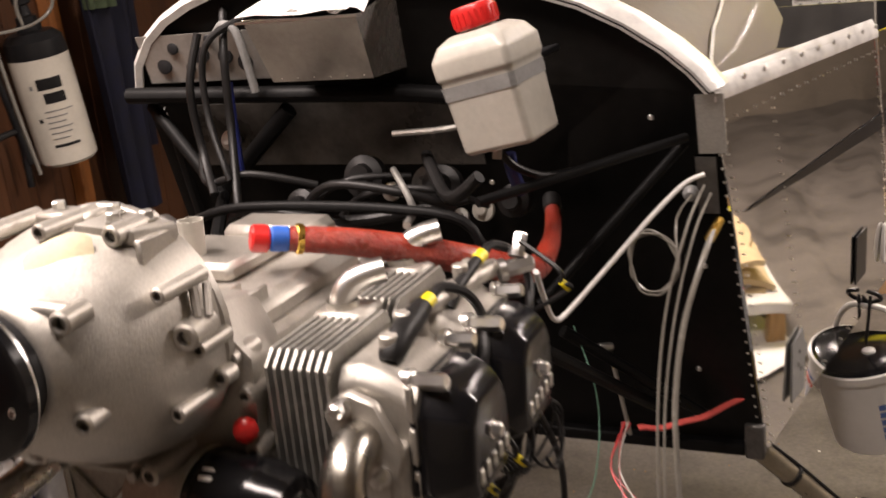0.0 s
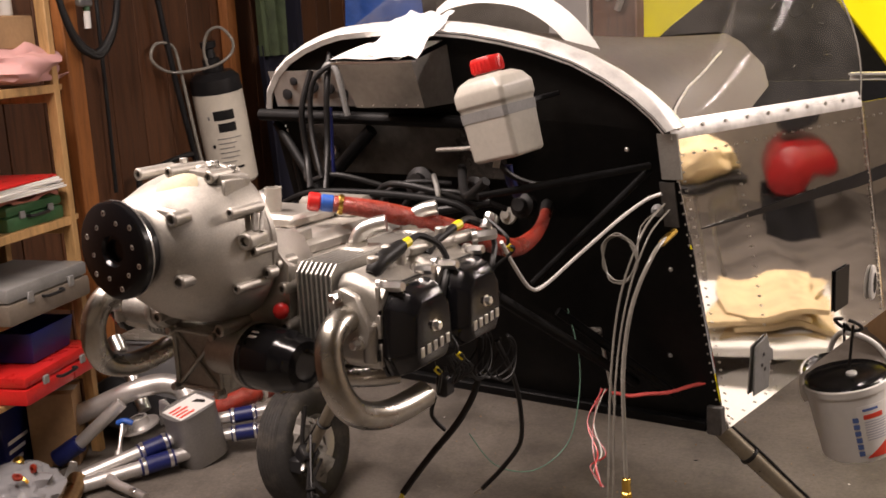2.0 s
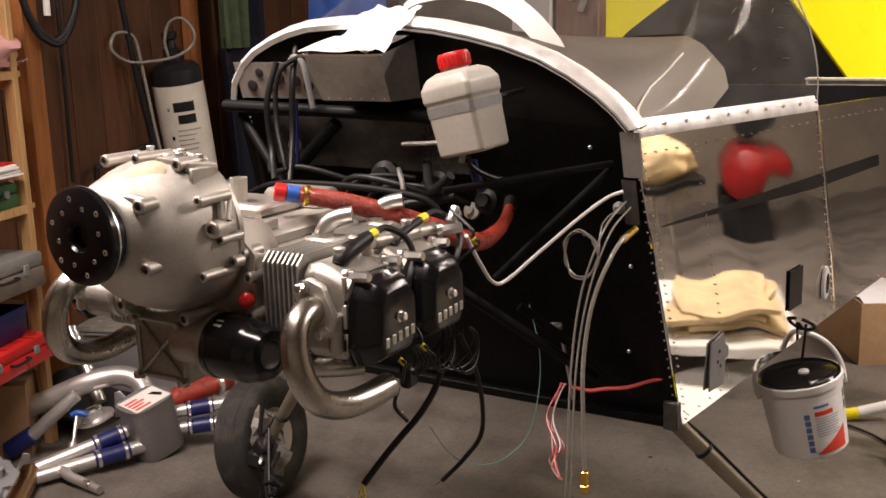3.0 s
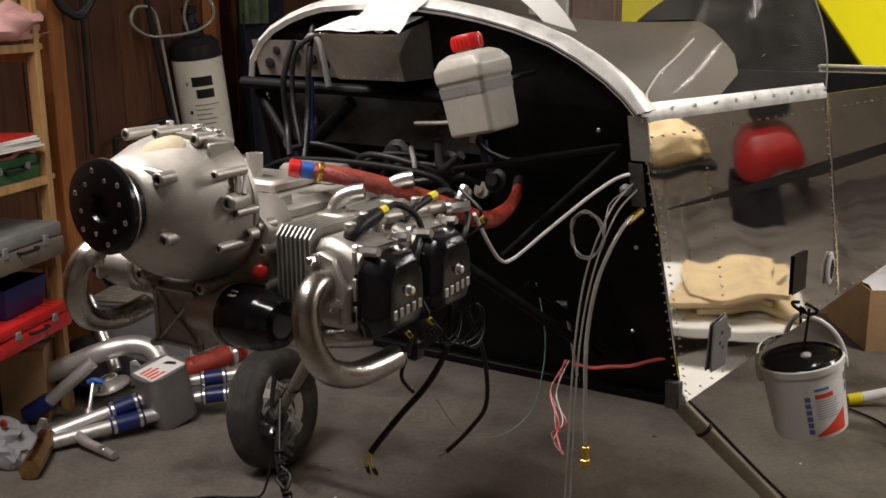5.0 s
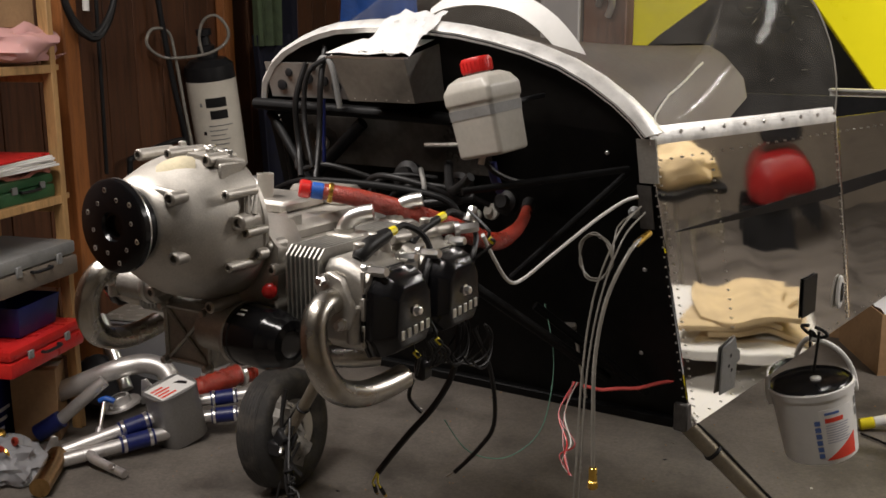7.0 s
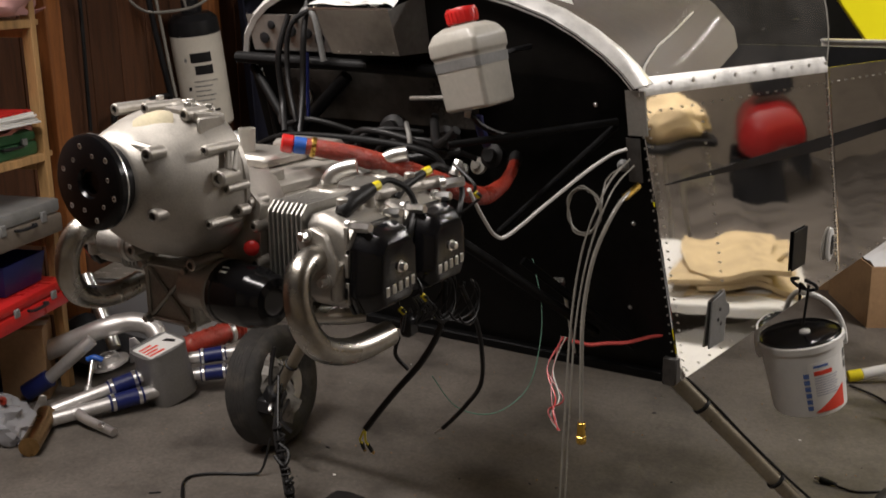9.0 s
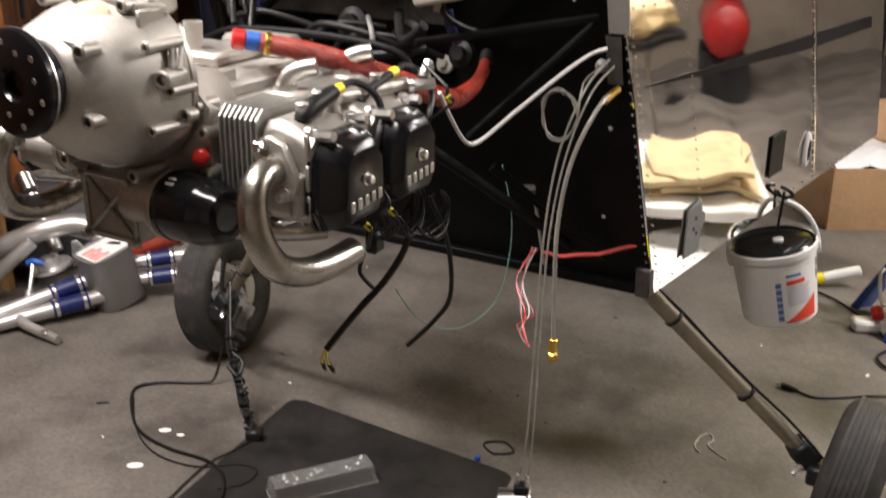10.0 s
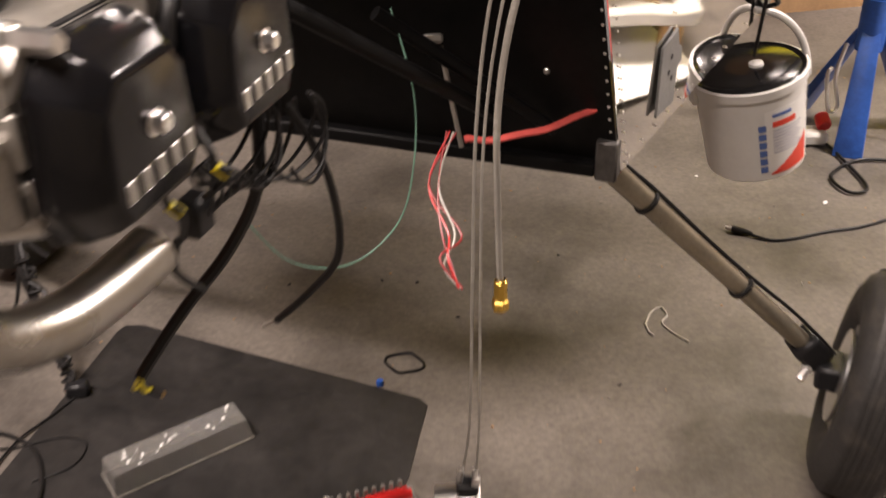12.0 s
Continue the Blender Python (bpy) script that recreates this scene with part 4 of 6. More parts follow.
part("brass_fitting", rod((0.382, -0.128, 0.548), (0.382, -0.128, 0.572), 0.0075, 8), BRASS, fuel, "brass fitting")
part("brass_nut", lathe([(0, 0), (0.006, 0), (0.0095, 0.004), (0.0095, 0.014), (0.0045, 0.018)], 6, along((0.382, -0.128, 0.532), (0.382, -0.128, 1))), BRASS, fuel)
part("brass_fitting", rod((0.4115, 0.015, 0.957), (0.405, -0.030, 0.944), 0.0062, 8), BRASS, fuel, "brass fitting")
pts = [(0.338 + (0.030 + 0.003 * math.sin(k * 1.7)) * math.cos(k * 0.55), -0.045 + 0.004 * math.cos(k * 2.1), 0.917 + (0.040 + 0.003 * math.cos(k * 1.3)) * math.sin(k * 0.55)) for k in range(48)]
solo("wire_coil", tube([(0.375, 0.035, 0.985), (0.362, -0.01, 0.965)] + pts, 0.0015, 6, 3), PALE_TUBE, "coil of thin pale tubing hung from the firewall", "coil")
solo("grommet", lathe([(0, 0), (0.011, 0), (0.011, 0.006), (0.006, 0.012), (0, 0.012)], 14, along((0.372, 0.044, 0.985), (0.366, -0.2, 0.93))), GREY, "grey rubber grommet in the firewall", "grommet")
line = smooth_path([(0.296, 0.012, 0.658), (0.33, 0.040, 0.650), (0.38, 0.095, 0.648), (0.418, 0.150, 0.652)], 6)
solo("red_strip", sheet([[p + Vector((0.006 * f, -0.012 * f, 0.0012 * math.sin(i))) for f in (-0.5, 0.0, 0.5)] for i, p in enumerate(line)], 0.0022), material("red_rubber", (0.42, 0.06, 0.05), 0.6, 0, 0.3, 20, 120, 0.1), "flat red rubber strip across the firewall", "strip")
red_loop = thing("wire_bundle", "loose red and white wires hanging under the firewall", "wires")
for k, mt in enumerate((DULL_RED, RED, TANK, DULL_RED)):
    part("wire", tube([(0.272 + 0.004 * k, 0.02, 0.66), (0.275 - 0.012 * (k % 2), -0.02, 0.61), (0.292 + 0.008 * k, -0.06, 0.575), (0.315 - 0.005 * k, -0.09, 0.55 + 0.01 * (k % 2)), (0.326 + 0.002 * k, -0.105, 0.535)], 0.0014, 6), mt, red_loop)
cable("thin_wire", "thin green wire looping below the firewall", [(0.21, 0.02, 0.80), (0.245, -0.01, 0.72), (0.25, -0.03, 0.64), (0.235, -0.05, 0.57), (0.19, -0.09, 0.53), (0.13, -0.12, 0.54), (0.09, -0.14, 0.60)], 0.0011, material("green_wire", (0.10, 0.22, 0.16), 0.5, 0, 0.2, 20, 90, 0))
solo("clevis", box(-0.012, 0.012, -0.006, 0.006, -0.02, 0.02, 0.003, look((0.235, 0.08, 0.745), (0.27, 0, 0.78))), GALV, "small steel clevis on the firewall", "clevis")
solo("push_rod", tube([(0.243, 0.085, 0.735), (0.262, 0.10, 0.60)], 0.0035, 8, 0), GALV, "thin steel push rod below the firewall", "rod")

# wiring loom under the valve covers
loom = thing("wiring_loom", "black wiring loom hanging below the valve covers", "wiring")
part("trunk", tube([(0.27, -0.38, 0.87), (0.262, -0.38, 0.80), (0.232, -0.385, 0.74), (0.196, -0.405, 0.69), (0.174, -0.425, 0.655), (0.160, -0.44, 0.630)], 0.0052, 8), CABLE, loom)
for k in range(2):
    part("yellow_wire", tube([(0.160, -0.44, 0.632), (0.142 + 0.01 * k, -0.43, 0.606), (0.130 + 0.012 * k, -0.41, 0.588)], 0.0018, 6), YELLOW_TAPE, loom, "yellow wire end")
    part("terminal", rod((0.130 + 0.012 * k, -0.41, 0.588), (0.122 + 0.016 * k, -0.395, 0.570), 0.0034, 8), CABLE, loom)
    part("brass_tip", rod((0.122 + 0.016 * k, -0.395, 0.570), (0.119 + 0.017 * k, -0.388, 0.563), 0.003, 6), BRASS, loom)
part("branch", tube([(0.285, -0.36, 0.86), (0.292, -0.32, 0.78), (0.275, -0.28, 0.68), (0.235, -0.265, 0.62), (0.185, -0.255, 0.565)], 0.0038, 8), CABLE, loom)
part("pale_tip", tube([(0.187, -0.255, 0.567), (0.165, -0.25, 0.55)], 0.002, 6, 0), TANK, loom)
for k in range(11):
    rng = random.Random(70 + k)
    cy, cz, ry, rz = -0.425 + 0.006 * k, 0.862 - 0.0022 * k, 0.040 + rng.uniform(-0.004, 0.004), 0.034 + rng.uniform(-0.004, 0.004)
    part("wire", tube([(0.268 + 0.003 * k + 0.010 * math.sin(a + k), cy + ry * math.cos(a), cz + rz * math.sin(a)) for a in np.linspace(-2.9, 0.4 + 0.25 * (k % 3), 11)], 0.0017, 6, 3), CABLE, loom)
for k in range(5):
    part("wire", tube([(0.300, -0.51 + 0.004 * k, 0.885), (0.302 + 0.003 * k, -0.498 + 0.006 * k, 0.862), (0.288, -0.485 + 0.008 * k, 0.838), (0.275, -0.455 + 0.008 * k, 0.828)], 0.0017, 6), CABLE, loom)
part("clip_block", box(0.262, 0.280, -0.49, -0.465, 0.815, 0.845, 0.004), BLACK_PAINT, loom)
part("tail", tube([(0.262, -0.49, 0.815), (0.252, -0.485, 0.785), (0.262, -0.47, 0.76)], 0.003, 6), CABLE, loom)
# dark hoses and lines behind the engine
for pts, r in (
    ([(-0.287, -0.05, 1.235), (-0.30, -0.07, 1.16), (-0.295, -0.07, 1.07), (-0.25, -0.12, 1.02)], 0.006),
    ([(-0.20, -0.05, 1.255), (-0.255, -0.08, 1.22), (-0.262, -0.09, 1.13), (-0.22, -0.12, 1.04)], 0.005),
    ([(-0.25, -0.03, 1.28), (-0.235, -0.07, 1.2), (-0.234, -0.08, 1.1), (-0.2, -0.14, 1.0)], 0.006),
    ([(-0.12, -0.10, 1.0), (-0.05, -0.14, 1.04), (0.05, -0.14, 1.03), (0.10, -0.10, 1.0)], 0.006),
    ([(0.05, -0.06, 1.06), (0.12, -0.16, 1.03), (0.17, -0.18, 1.06)], 0.008),
    ([(-0.30, -0.05, 0.95), (-0.2, -0.12, 1.0), (-0.05, -0.1, 0.98), (0.1, -0.05, 1.0)], 0.008),
):
    solo("rubber_hose", tube(pts, r, 10, 6), CABLE, "black rubber hose behind the engine", "hose")
solo("bent_line", tube([(-0.205, -0.05, 1.15), (-0.215, -0.06, 1.23), (-0.235, -0.06, 1.245), (-0.255, -0.05, 1.235)], 0.006, 10, 6), GREY, "grey bent fuel line at the firewall", "pipe")
solo("steel_line", tube([(0.02, -0.09, 1.095), (0.10, -0.1, 1.102), (0.15, -0.1, 1.112)], 0.004, 8, 4), GALV, "short steel line behind the bottle", "pipe")
for x, y, z, r in ((-0.06, -0.02, 1.03, 0.03), (0.06, -0.03, 1.02, 0.028), (0.16, -0.03, 1.0, 0.022), (-0.16, -0.03, 0.99, 0.024)):
    solo("firewall_fitting", lathe([(0, 0), (r * 0.5, 0), (r * 0.6, 0.01), (r, 0.014), (r, 0.03), (0, 0.03)], 18, along((x, y - 0.03, z), (x, y + 1, z - 0.3))), CABLE, "black round fitting on the firewall", "fitting")

for x, z, r, mt, label in ((0.015, 1.005, 0.030, DULL_PANEL, "round dull metal cover on the firewall"), (-0.055, 0.990, 0.014, GALV, "small steel union on the firewall"), (0.082, 0.962, 0.016, TANK, "pale plastic fitting on the firewall"), (0.045, 0.950, 0.012, CAST_DARK, "small alloy fitting on the firewall"), (-0.30, 1.075, 0.016, GALV, "small steel union on the firewall")):
    solo("bulkhead_union", lathe([(0, 0), (r * 0.45, 0), (r * 0.5, r * 0.5), (r, r * 0.6), (r, r * 1.1), (0, r * 1.1)], 16, along((x, fw_y(z) - r * 1.1 - 0.004, z), (x, fw_y(z) + 1, z - 0.3))), mt, label, "fitting")
for pts, r, mt, label in (
    ([(-0.245, -0.05, 1.165), (-0.243, -0.055, 1.10), (-0.240, -0.06, 1.04)], 0.0035, SLEEVE, "thin blue line beside the frame tubes"),
    ([(0.205, -0.17, 1.085), (0.207, -0.165, 1.06), (0.210, -0.15, 1.035)], 0.008, SLEEVE, "blue hose end below the bottle"),
    ([(0.02, -0.05, 1.03), (-0.05, -0.09, 1.035), (-0.12, -0.10, 1.00)], 0.0045, CABLE, "black line behind the engine"),
    ([(0.12, -0.03, 0.985), (0.05, -0.08, 1.02), (-0.04, -0.08, 1.01), (-0.10, -0.06, 0.96)], 0.005, CABLE, "black line behind the engine"),
    ([(-0.32, -0.04, 1.06), (-0.28, -0.09, 1.03), (-0.20, -0.10, 1.045), (-0.12, -0.06, 1.02)], 0.0055, CABLE, "black line behind the engine"),
    ([(0.13, -0.30, 1.035), (0.09, -0.20, 1.03), (0.03, -0.12, 1.055)], 0.0045, GALV, "thin steel line behind the engine"),
):
    solo("service_line", tube(pts, r, 10, 6), mt, label, "line")
cup = lathe([(0, 0), (0.011, 0), (0.013, 0.035), (0.0115, 0.035), (0.010, 0.003), (0, 0.003)], 18, pose(-0.020, -0.470, 1.052))
solo("plastic_cup", cup, TANK, "small pale plastic cup on the crankcase", "cup")

# throttle body that hangs on the control cables
tb = thing("throttle_body", "bright alloy throttle body hanging on two cables", "throttle body", pose(0.356, -0.172, 0.272, 0, 0, 20))
part("barrel", lathe([(0.024, 0), (0.026, -0.001), (0.026, 0.05), (0.0225, 0.05), (0.0225, 0.006), (0.0, 0.006)], 28, along((-0.035, 0, 0), (1, 0.0, 0.08))), ALU, tb, "turned alloy barrel")
part("bore", lathe([(0, 0), (0.0225, 0), (0.0225, 0.002), (0, 0.002)], 24, along((-0.034, 0, 0), (1, 0, 0.08))), BLACK_PAINT, tb)
part("flange", prism([(-0.032, -0.018), (0.02, -0.034), (0.034, 0.014), (0.01, 0.034), (-0.03, 0.026)], 0.006, 0.001, pose(0.016, 0, 0, 0, 0, 90)), ALU, tb)
part("lever", box(-0.012, 0.014, -0.012, 0.012, 0.024, 0.042, 0.003), BLACK_PAINT, tb)
part("screw", hexbolt((0.008, -0.004, 0.034), (0.012, -0.004, 0.05), 0.005), CHROME, tb)
part("sensor", box(-0.01, 0.018, -0.028, 0.002, -0.055, -0.024, 0.005), BLACK_PAINT, tb)
part("plug", box(0.006, 0.024, -0.034, -0.014, -0.058, -0.038, 0.003), GALV, tb)
part("loom_tail", tube([(0.0, -0.02, -0.05), (-0.02, -0.03, -0.075), (-0.045, -0.04, -0.10), (-0.07, -0.045, -0.105)], 0.0075, 10), CABLE, tb, "black sleeved cable tail")
for k in range(2):
    part("cable_nipple", rod((-0.008 + 0.017 * k, 0, 0.04), (-0.006 + 0.016 * k, 0, 0.06), 0.0034, 8), CHROME, tb)

# ---- bucket hung from the fuselage ----
up = Vector((-0.19, -0.11, 0.975)).normalized()
bx = Vector((1, 0, 0))
bx = (bx - up * bx.dot(up)).normalized()
by = up.cross(bx)
BUCKET = Matrix(((bx.x, by.x, up.x, 0.600), (bx.y, by.y, up.y, 0.622), (bx.z, by.z, up.z, 0.377), (0, 0, 0, 1)))
bucket = thing("plastic_bucket", "white plastic wipes bucket with black lid hung by its handle", "bucket", BUCKET)
part("shell", lathe([(0, 0.0), (0.074, 0.0), (0.078, 0.004), (0.087, 0.150), (0.091, 0.152), (0.092, 0.166), (0.088, 0.168)], 48), WHITE, bucket, "white plastic shell")
part("lid", lathe([(0.0885, 0.166), (0.086, 0.169), (0.080, 0.166), (0.076, 0.168), (0.03, 0.171), (0, 0.171)], 48), BLACK_GLOSS, bucket, "black plastic lid")
part("lid_outlet", lathe([(0.012, 0.17), (0.011, 0.175), (0.005, 0.177), (0, 0.177)], 14, pose(0.012, 0.0, 0.0)), WHITE, bucket)
ha = radians(205)
hx, hy = math.cos(ha), math.sin(ha)
part("handle", tube([(0.093 * hx * math.cos(t), 0.093 * hy * math.cos(t), 0.150 + 0.112 * math.sin(t)) for t in np.linspace(-0.12, math.pi + 0.12, 21)], 0.0058, 10, 2), WHITE, bucket, "white plastic handle")
for s in (1, -1):
    part("lug", box(-0.012, 0.012, 0.086, 0.096, 0.130, 0.158, 0.003, pose(0, 0, 0, 0, 0, math.degrees(ha) - 90 + (0 if s > 0 else 180))), WHITE, bucket)


def wrap(name, a0, a1, z0, z1, mat, label="", shape=None, lift=0.0012):
    """A printed patch that follows the bucket's side."""
    rows = []
    for f in np.linspace(0, 1, 8):
        a = radians(a0 + (a1 - a0) * f)
        lo, hi = (z0, z1) if shape is None else shape(f)
        rows.append([((0.0783 + 0.0595 * z + lift) * math.cos(a), (0.0783 + 0.0595 * z + lift) * math.sin(a), z) for z in (lo, hi)])
    return part(name, sheet(rows, 0.0004), mat, bucket, label)


INK = material("blue_print", (0.10, 0.17, 0.42), 0.5, 0, 0.1, 30, 200, 0)
INK_RED = material("red_print", (0.75, 0.06, 0.03), 0.5, 0, 0.05, 30, 200, 0)
INK_GREY = material("grey_print", (0.42, 0.42, 0.48), 0.5, 0, 0.05, 30, 200, 0)
wrap("print_field", -70, -17, 0.018, 0.130, PAPER, "white printed label", lift=0.0006)
wrap("red_wedge", -66, -14, 0, 0, INK_RED, "red printed wedge", lambda f: (0.012, 0.013 + 0.050 * f))
wrap("print_bar", -62, -40, 0.118, 0.1235, INK)
wrap("print_mark", -62, -34, 0.100, 0.110, INK_RED)
for k in range(8):
    wrap("print_line", -62, -24 - 3 * (k % 3), 0.0925 - 0.0058 * k, 0.0945 - 0.0058 * k, INK_GREY)
for k in range(6):
    wrap("pictogram", -77, -69, 0.096 - 0.0155 * k, 0.107 - 0.0155 * k, INK)
for z in (0.125, 0.10):
    wrap("print_dot", -4, 4, z - 0.009, z + 0.009, GREY)
hook = thing("hanging_strap", "black strap that holds the bucket on the skin", "strap")
part("strap", sheet([[side_point(0.40 + 0.05 * u - 0.005 * k, 0.33 - 0.042 * k, 1) + Vector((0.005, 0, 0)) for u in (0, 0.5, 1)] for k in range(5)], 0.003), BLACK_PAINT, hook, "black flat strap")
part("wire", tube([(0.580, 0.598, 0.655), (0.578, 0.601, 0.62), (0.574, 0.603, 0.56)], 0.003, 8), CABLE, hook)
part("clip", tube([(0.574, 0.585, 0.668), (0.592, 0.585, 0.662), (0.597, 0.600, 0.648), (0.576, 0.606, 0.640), (0.566, 0.592, 0.656)], 0.004, 8), BLACK_PAINT, hook)
latch = thing("oval_handle", "white oval latch with a dark inset on the aluminium skin", "latch")
L = along(side_point(0.53, 0.185, 1) + Vector((0.002, 0, 0)), side_point(0.53, 0.185, 1) + Vector((0.957, -0.288, 0)))
part("body", lathe([(0, 0), (0.012, 0.0), (0.013, 0.002), (0.012, 0.006), (0.009, 0.008), (0, 0.008)], 24, L, squash=(1.05, 3.0)), WHITE, latch)
part("inset", lathe([(0.0065, 0.008), (0.006, 0.0092), (0, 0.0094)], 20, L, squash=(1.0, 3.6)), BLACK_PAINT, latch, "black inset")
grey_plate = thing("gusset_plate", "grey drilled plate lying against the skin", "plate")
part("plate", prism([(-0.03, -0.055), (0.02, -0.05), (0.024, 0.0), (0.034, 0.004), (0.032, 0.024), (0.022, 0.03), (0.014, 0.055), (-0.028, 0.04)], 0.004, 0.001, pose(0.4865, 0.277, 0.655, 0, 0, 74)), GREY, grey_plate)
for x, z in ((0.0, 0.02), (0.005, -0.01), (-0.005, 0.0)):
    part("hole", lathe([(0, 0), (0.004, 0), (0, 0.001)], 10, pose(0.4865, 0.277, 0.655, 0, 0, 74) @ along((x, -0.0005, z), (x, -1, z))), BLACK_PAINT, grey_plate)

# ---- things on the floor ----
bm = loft([[(x, y, z) for x, y in ((-0.40, -0.62), (0.185, -0.75), (0.172, -0.08), (0.165, 0.10), (0.135, 0.268), (0.115, 0.281), (-0.47, 0.316), (-0.50, 0.305), (-0.505, 0.285))] for z in (0.0005, 0.003)])
solo("floor_mat", bm, MAT_RUBBER, "thin dark rubber mat lying on the concrete", "mat")
SCRAP = clear("clear_styrene", (0.92, 0.91, 0.88), 0.12, 0.9, 1.25)
tray_box = thing("clear_plastic_tray", "long clear plastic tray upside down on the floor", "tray", pose(-0.208, 0.027, 0.003, 0, 0, 54))
bm = loft([[(-0.118, -0.033, 0), (0.118, -0.033, 0), (0.118, 0.033, 0), (-0.118, 0.033, 0)], [(-0.112, -0.027, 0.038), (0.112, -0.027, 0.038), (0.112, 0.027, 0.038), (-0.112, 0.027, 0.038)]])
bmesh.ops.delete(bm, geom=[f for f in bm.faces if f.calc_center_median().z < 0.001], context="FACES_ONLY")
bmesh.ops.solidify(bm, geom=bm.faces[:], thickness=0.0012)
part("shell", bm, SCRAP, tray_box, "clear scuffed styrene")
for a, b in (((-0.118, -0.033), (0.118, -0.033)), ((0.118, -0.033), (0.118, 0.033)), ((-0.118, 0.033), (0.118, 0.033)), ((-0.118, -0.033), (-0.118, 0.033))):
    part("rim", tube([(a[0], a[1], 0.0015), (b[0], b[1], 0.0015)], 0.0014, 6, 0), PALE_TUBE, tray_box)
rng = random.Random(11)
for k in range(26):
    x, y, s = rng.uniform(-0.1, 0.1), rng.uniform(-0.022, 0.022), rng.uniform(0.002, 0.006)
    part("scuff", lathe([(s, 0), (0, 0.0006)], 5, pose(x, y, 0.0385, 0, 0, rng.uniform(0, 90)), squash=(1, 0.5)), PAPER, tray_box)
solo("steel_rod", rod((-0.344, -0.147, 0.0105), (-0.189, -0.110, 0.0105), 0.0075, 14), DULL_STEEL, "short round steel rod lying on the mat", "rod")

charger = thing("battery_charger", "black battery charger with a coloured printed label", "charger", pose(-0.315, -0.318, 0.0, 0, 0, 22))
part("case", loft([[(sx * a, sy * b, z) for sx, sy in ((-1, -1), (1, -1), (1, 1), (-1, 1))] for a, b, z in ((0.083, 0.060, 0.003), (0.086, 0.063, 0.02), (0.082, 0.060, 0.052), (0.066, 0.046, 0.064))], bevel=0.008), BLACK_GLOSS, charger, "black plastic case")
for x0, x1, y0, y1, mt in ((-0.058, 0.0, -0.040, 0.005, GREY), (-0.048, 0.03, 0.022, 0.040, DULL_RED), (0.008, 0.032, -0.01, 0.036, YELLOW_TAPE), (0.036, 0.058, -0.03, 0.03, DULL_RED), (-0.03, 0.004, 0.008, 0.02, GREY)):
    part("label_field", box(x0, x1, y0, y1, 0.0642, 0.0652), mt, charger, "printed label field")
for k in range(5):
    part("print_line", box(-0.054, -0.010, -0.036 + 0.008 * k, -0.033 + 0.008 * k, 0.0653, 0.0657), INK_GREY, charger)


def floor_cable(label, pts, r, mat=CABLE, z=None, n=7):
    return cable("floor_cable", label, [(p[0], p[1], (p[2] if len(p) > 2 else r + 0.003)) for p in pts], r, mat, 8, n)


floor_cable("black mains cable looping over the concrete", [(-0.72, 0.30, 0.10), (-0.728, 0.27, 0.02), (-0.76, 0.25), (-0.86, 0.19), (-0.88, 0.13), (-0.78, 0.03), (-0.70, -0.015), (-0.60, -0.03), (-0.50, -0.025), (-0.435, -0.045), (-0.38, -0.10), (-0.36, -0.15), (-0.385, -0.19), (-0.40, -0.24, 0.03)], 0.0036)
floor_cable("thin black lead crossing the floor", [(-0.46, 0.10), (-0.47, 0.04), (-0.485, -0.03), (-0.475, -0.12), (-0.465, -0.19), (-0.50, -0.25), (-0.60, -0.33), (-0.75, -0.45)], 0.0022)
floor_cable("thin black lead on the concrete", [(-0.86, 0.11), (-0.74, 0.0), (-0.62, -0.06), (-0.5, -0.055), (-0.42, 0.0), (-0.37, 0.0), (-0.36, -0.05), (-0.40, -0.10)], 0.0018, CABLE)
floor_cable("black charger lead lying in curves", [(-0.39, -0.265, 0.04), (-0.44, -0.22), (-0.50, -0.25), (-0.57, -0.30), (-0.62, -0.40), (-0.70, -0.48)], 0.0034)
floor_cable("black charger lead lying in curves", [(-0.395, -0.30, 0.03), (-0.45, -0.235), (-0.52, -0.235), (-0.60, -0.33), (-0.66, -0.37)], 0.0028)
floor_cable("black charger lead with an inline plug", [(-0.39, -0.36, 0.03), (-0.44, -0.36), (-0.50, -0.40), (-0.58, -0.46), (-0.66, -0.53)], 0.0032)
solo("inline_plug", tube([(-0.50, -0.40, 0.010), (-0.55, -0.437, 0.010)], 0.0095, 10, 3, radii=(0.006, 0.0095, 0.0095, 0.006)), BLACK_PAINT, "black inline plug on the charger lead", "plug")
loom2 = thing("hanging_leads", "tangled black leads hanging from the wheel to the floor", "leads")
for k in range(4):
    rng = random.Random(30 + k)
    part("lead", tube([(-0.66 + 0.01 * k, 0.28, 0.30 - 0.02 * k), (-0.60 + rng.uniform(-0.012, 0.012), 0.20, 0.20), (-0.55 + rng.uniform(-0.014, 0.014), 0.16, 0.12), (-0.51 + rng.uniform(-0.01, 0.01), 0.13, 0.06), (-0.47, 0.11, 0.018)], 0.0042, 7), CABLE, loom2)
for k in range(9):
    p = Vector((-0.60, 0.20, 0.20)).lerp(Vector((-0.48, 0.112, 0.03)), k / 8)
    part("knot", tube([p + Vector((0.012 * math.cos(2.1 * j + k), 0.012 * math.sin(2.1 * j + k), 0.005 * j - 0.01)) for j in range(5)], 0.0038, 6), CABLE, loom2)
part("plug", box(-0.02, 0.02, -0.014, 0.014, 0.0, 0.026, 0.005, pose(-0.462, 0.105, 0.003, 0, 0, 30)), BLACK_PAINT, loom2, "black connector")
part("knot", tube([(-0.58, 0.18, 0.17), (-0.55, 0.18, 0.15), (-0.54, 0.15, 0.13), (-0.57, 0.15, 0.15)], 0.005, 7), CABLE, loom2)
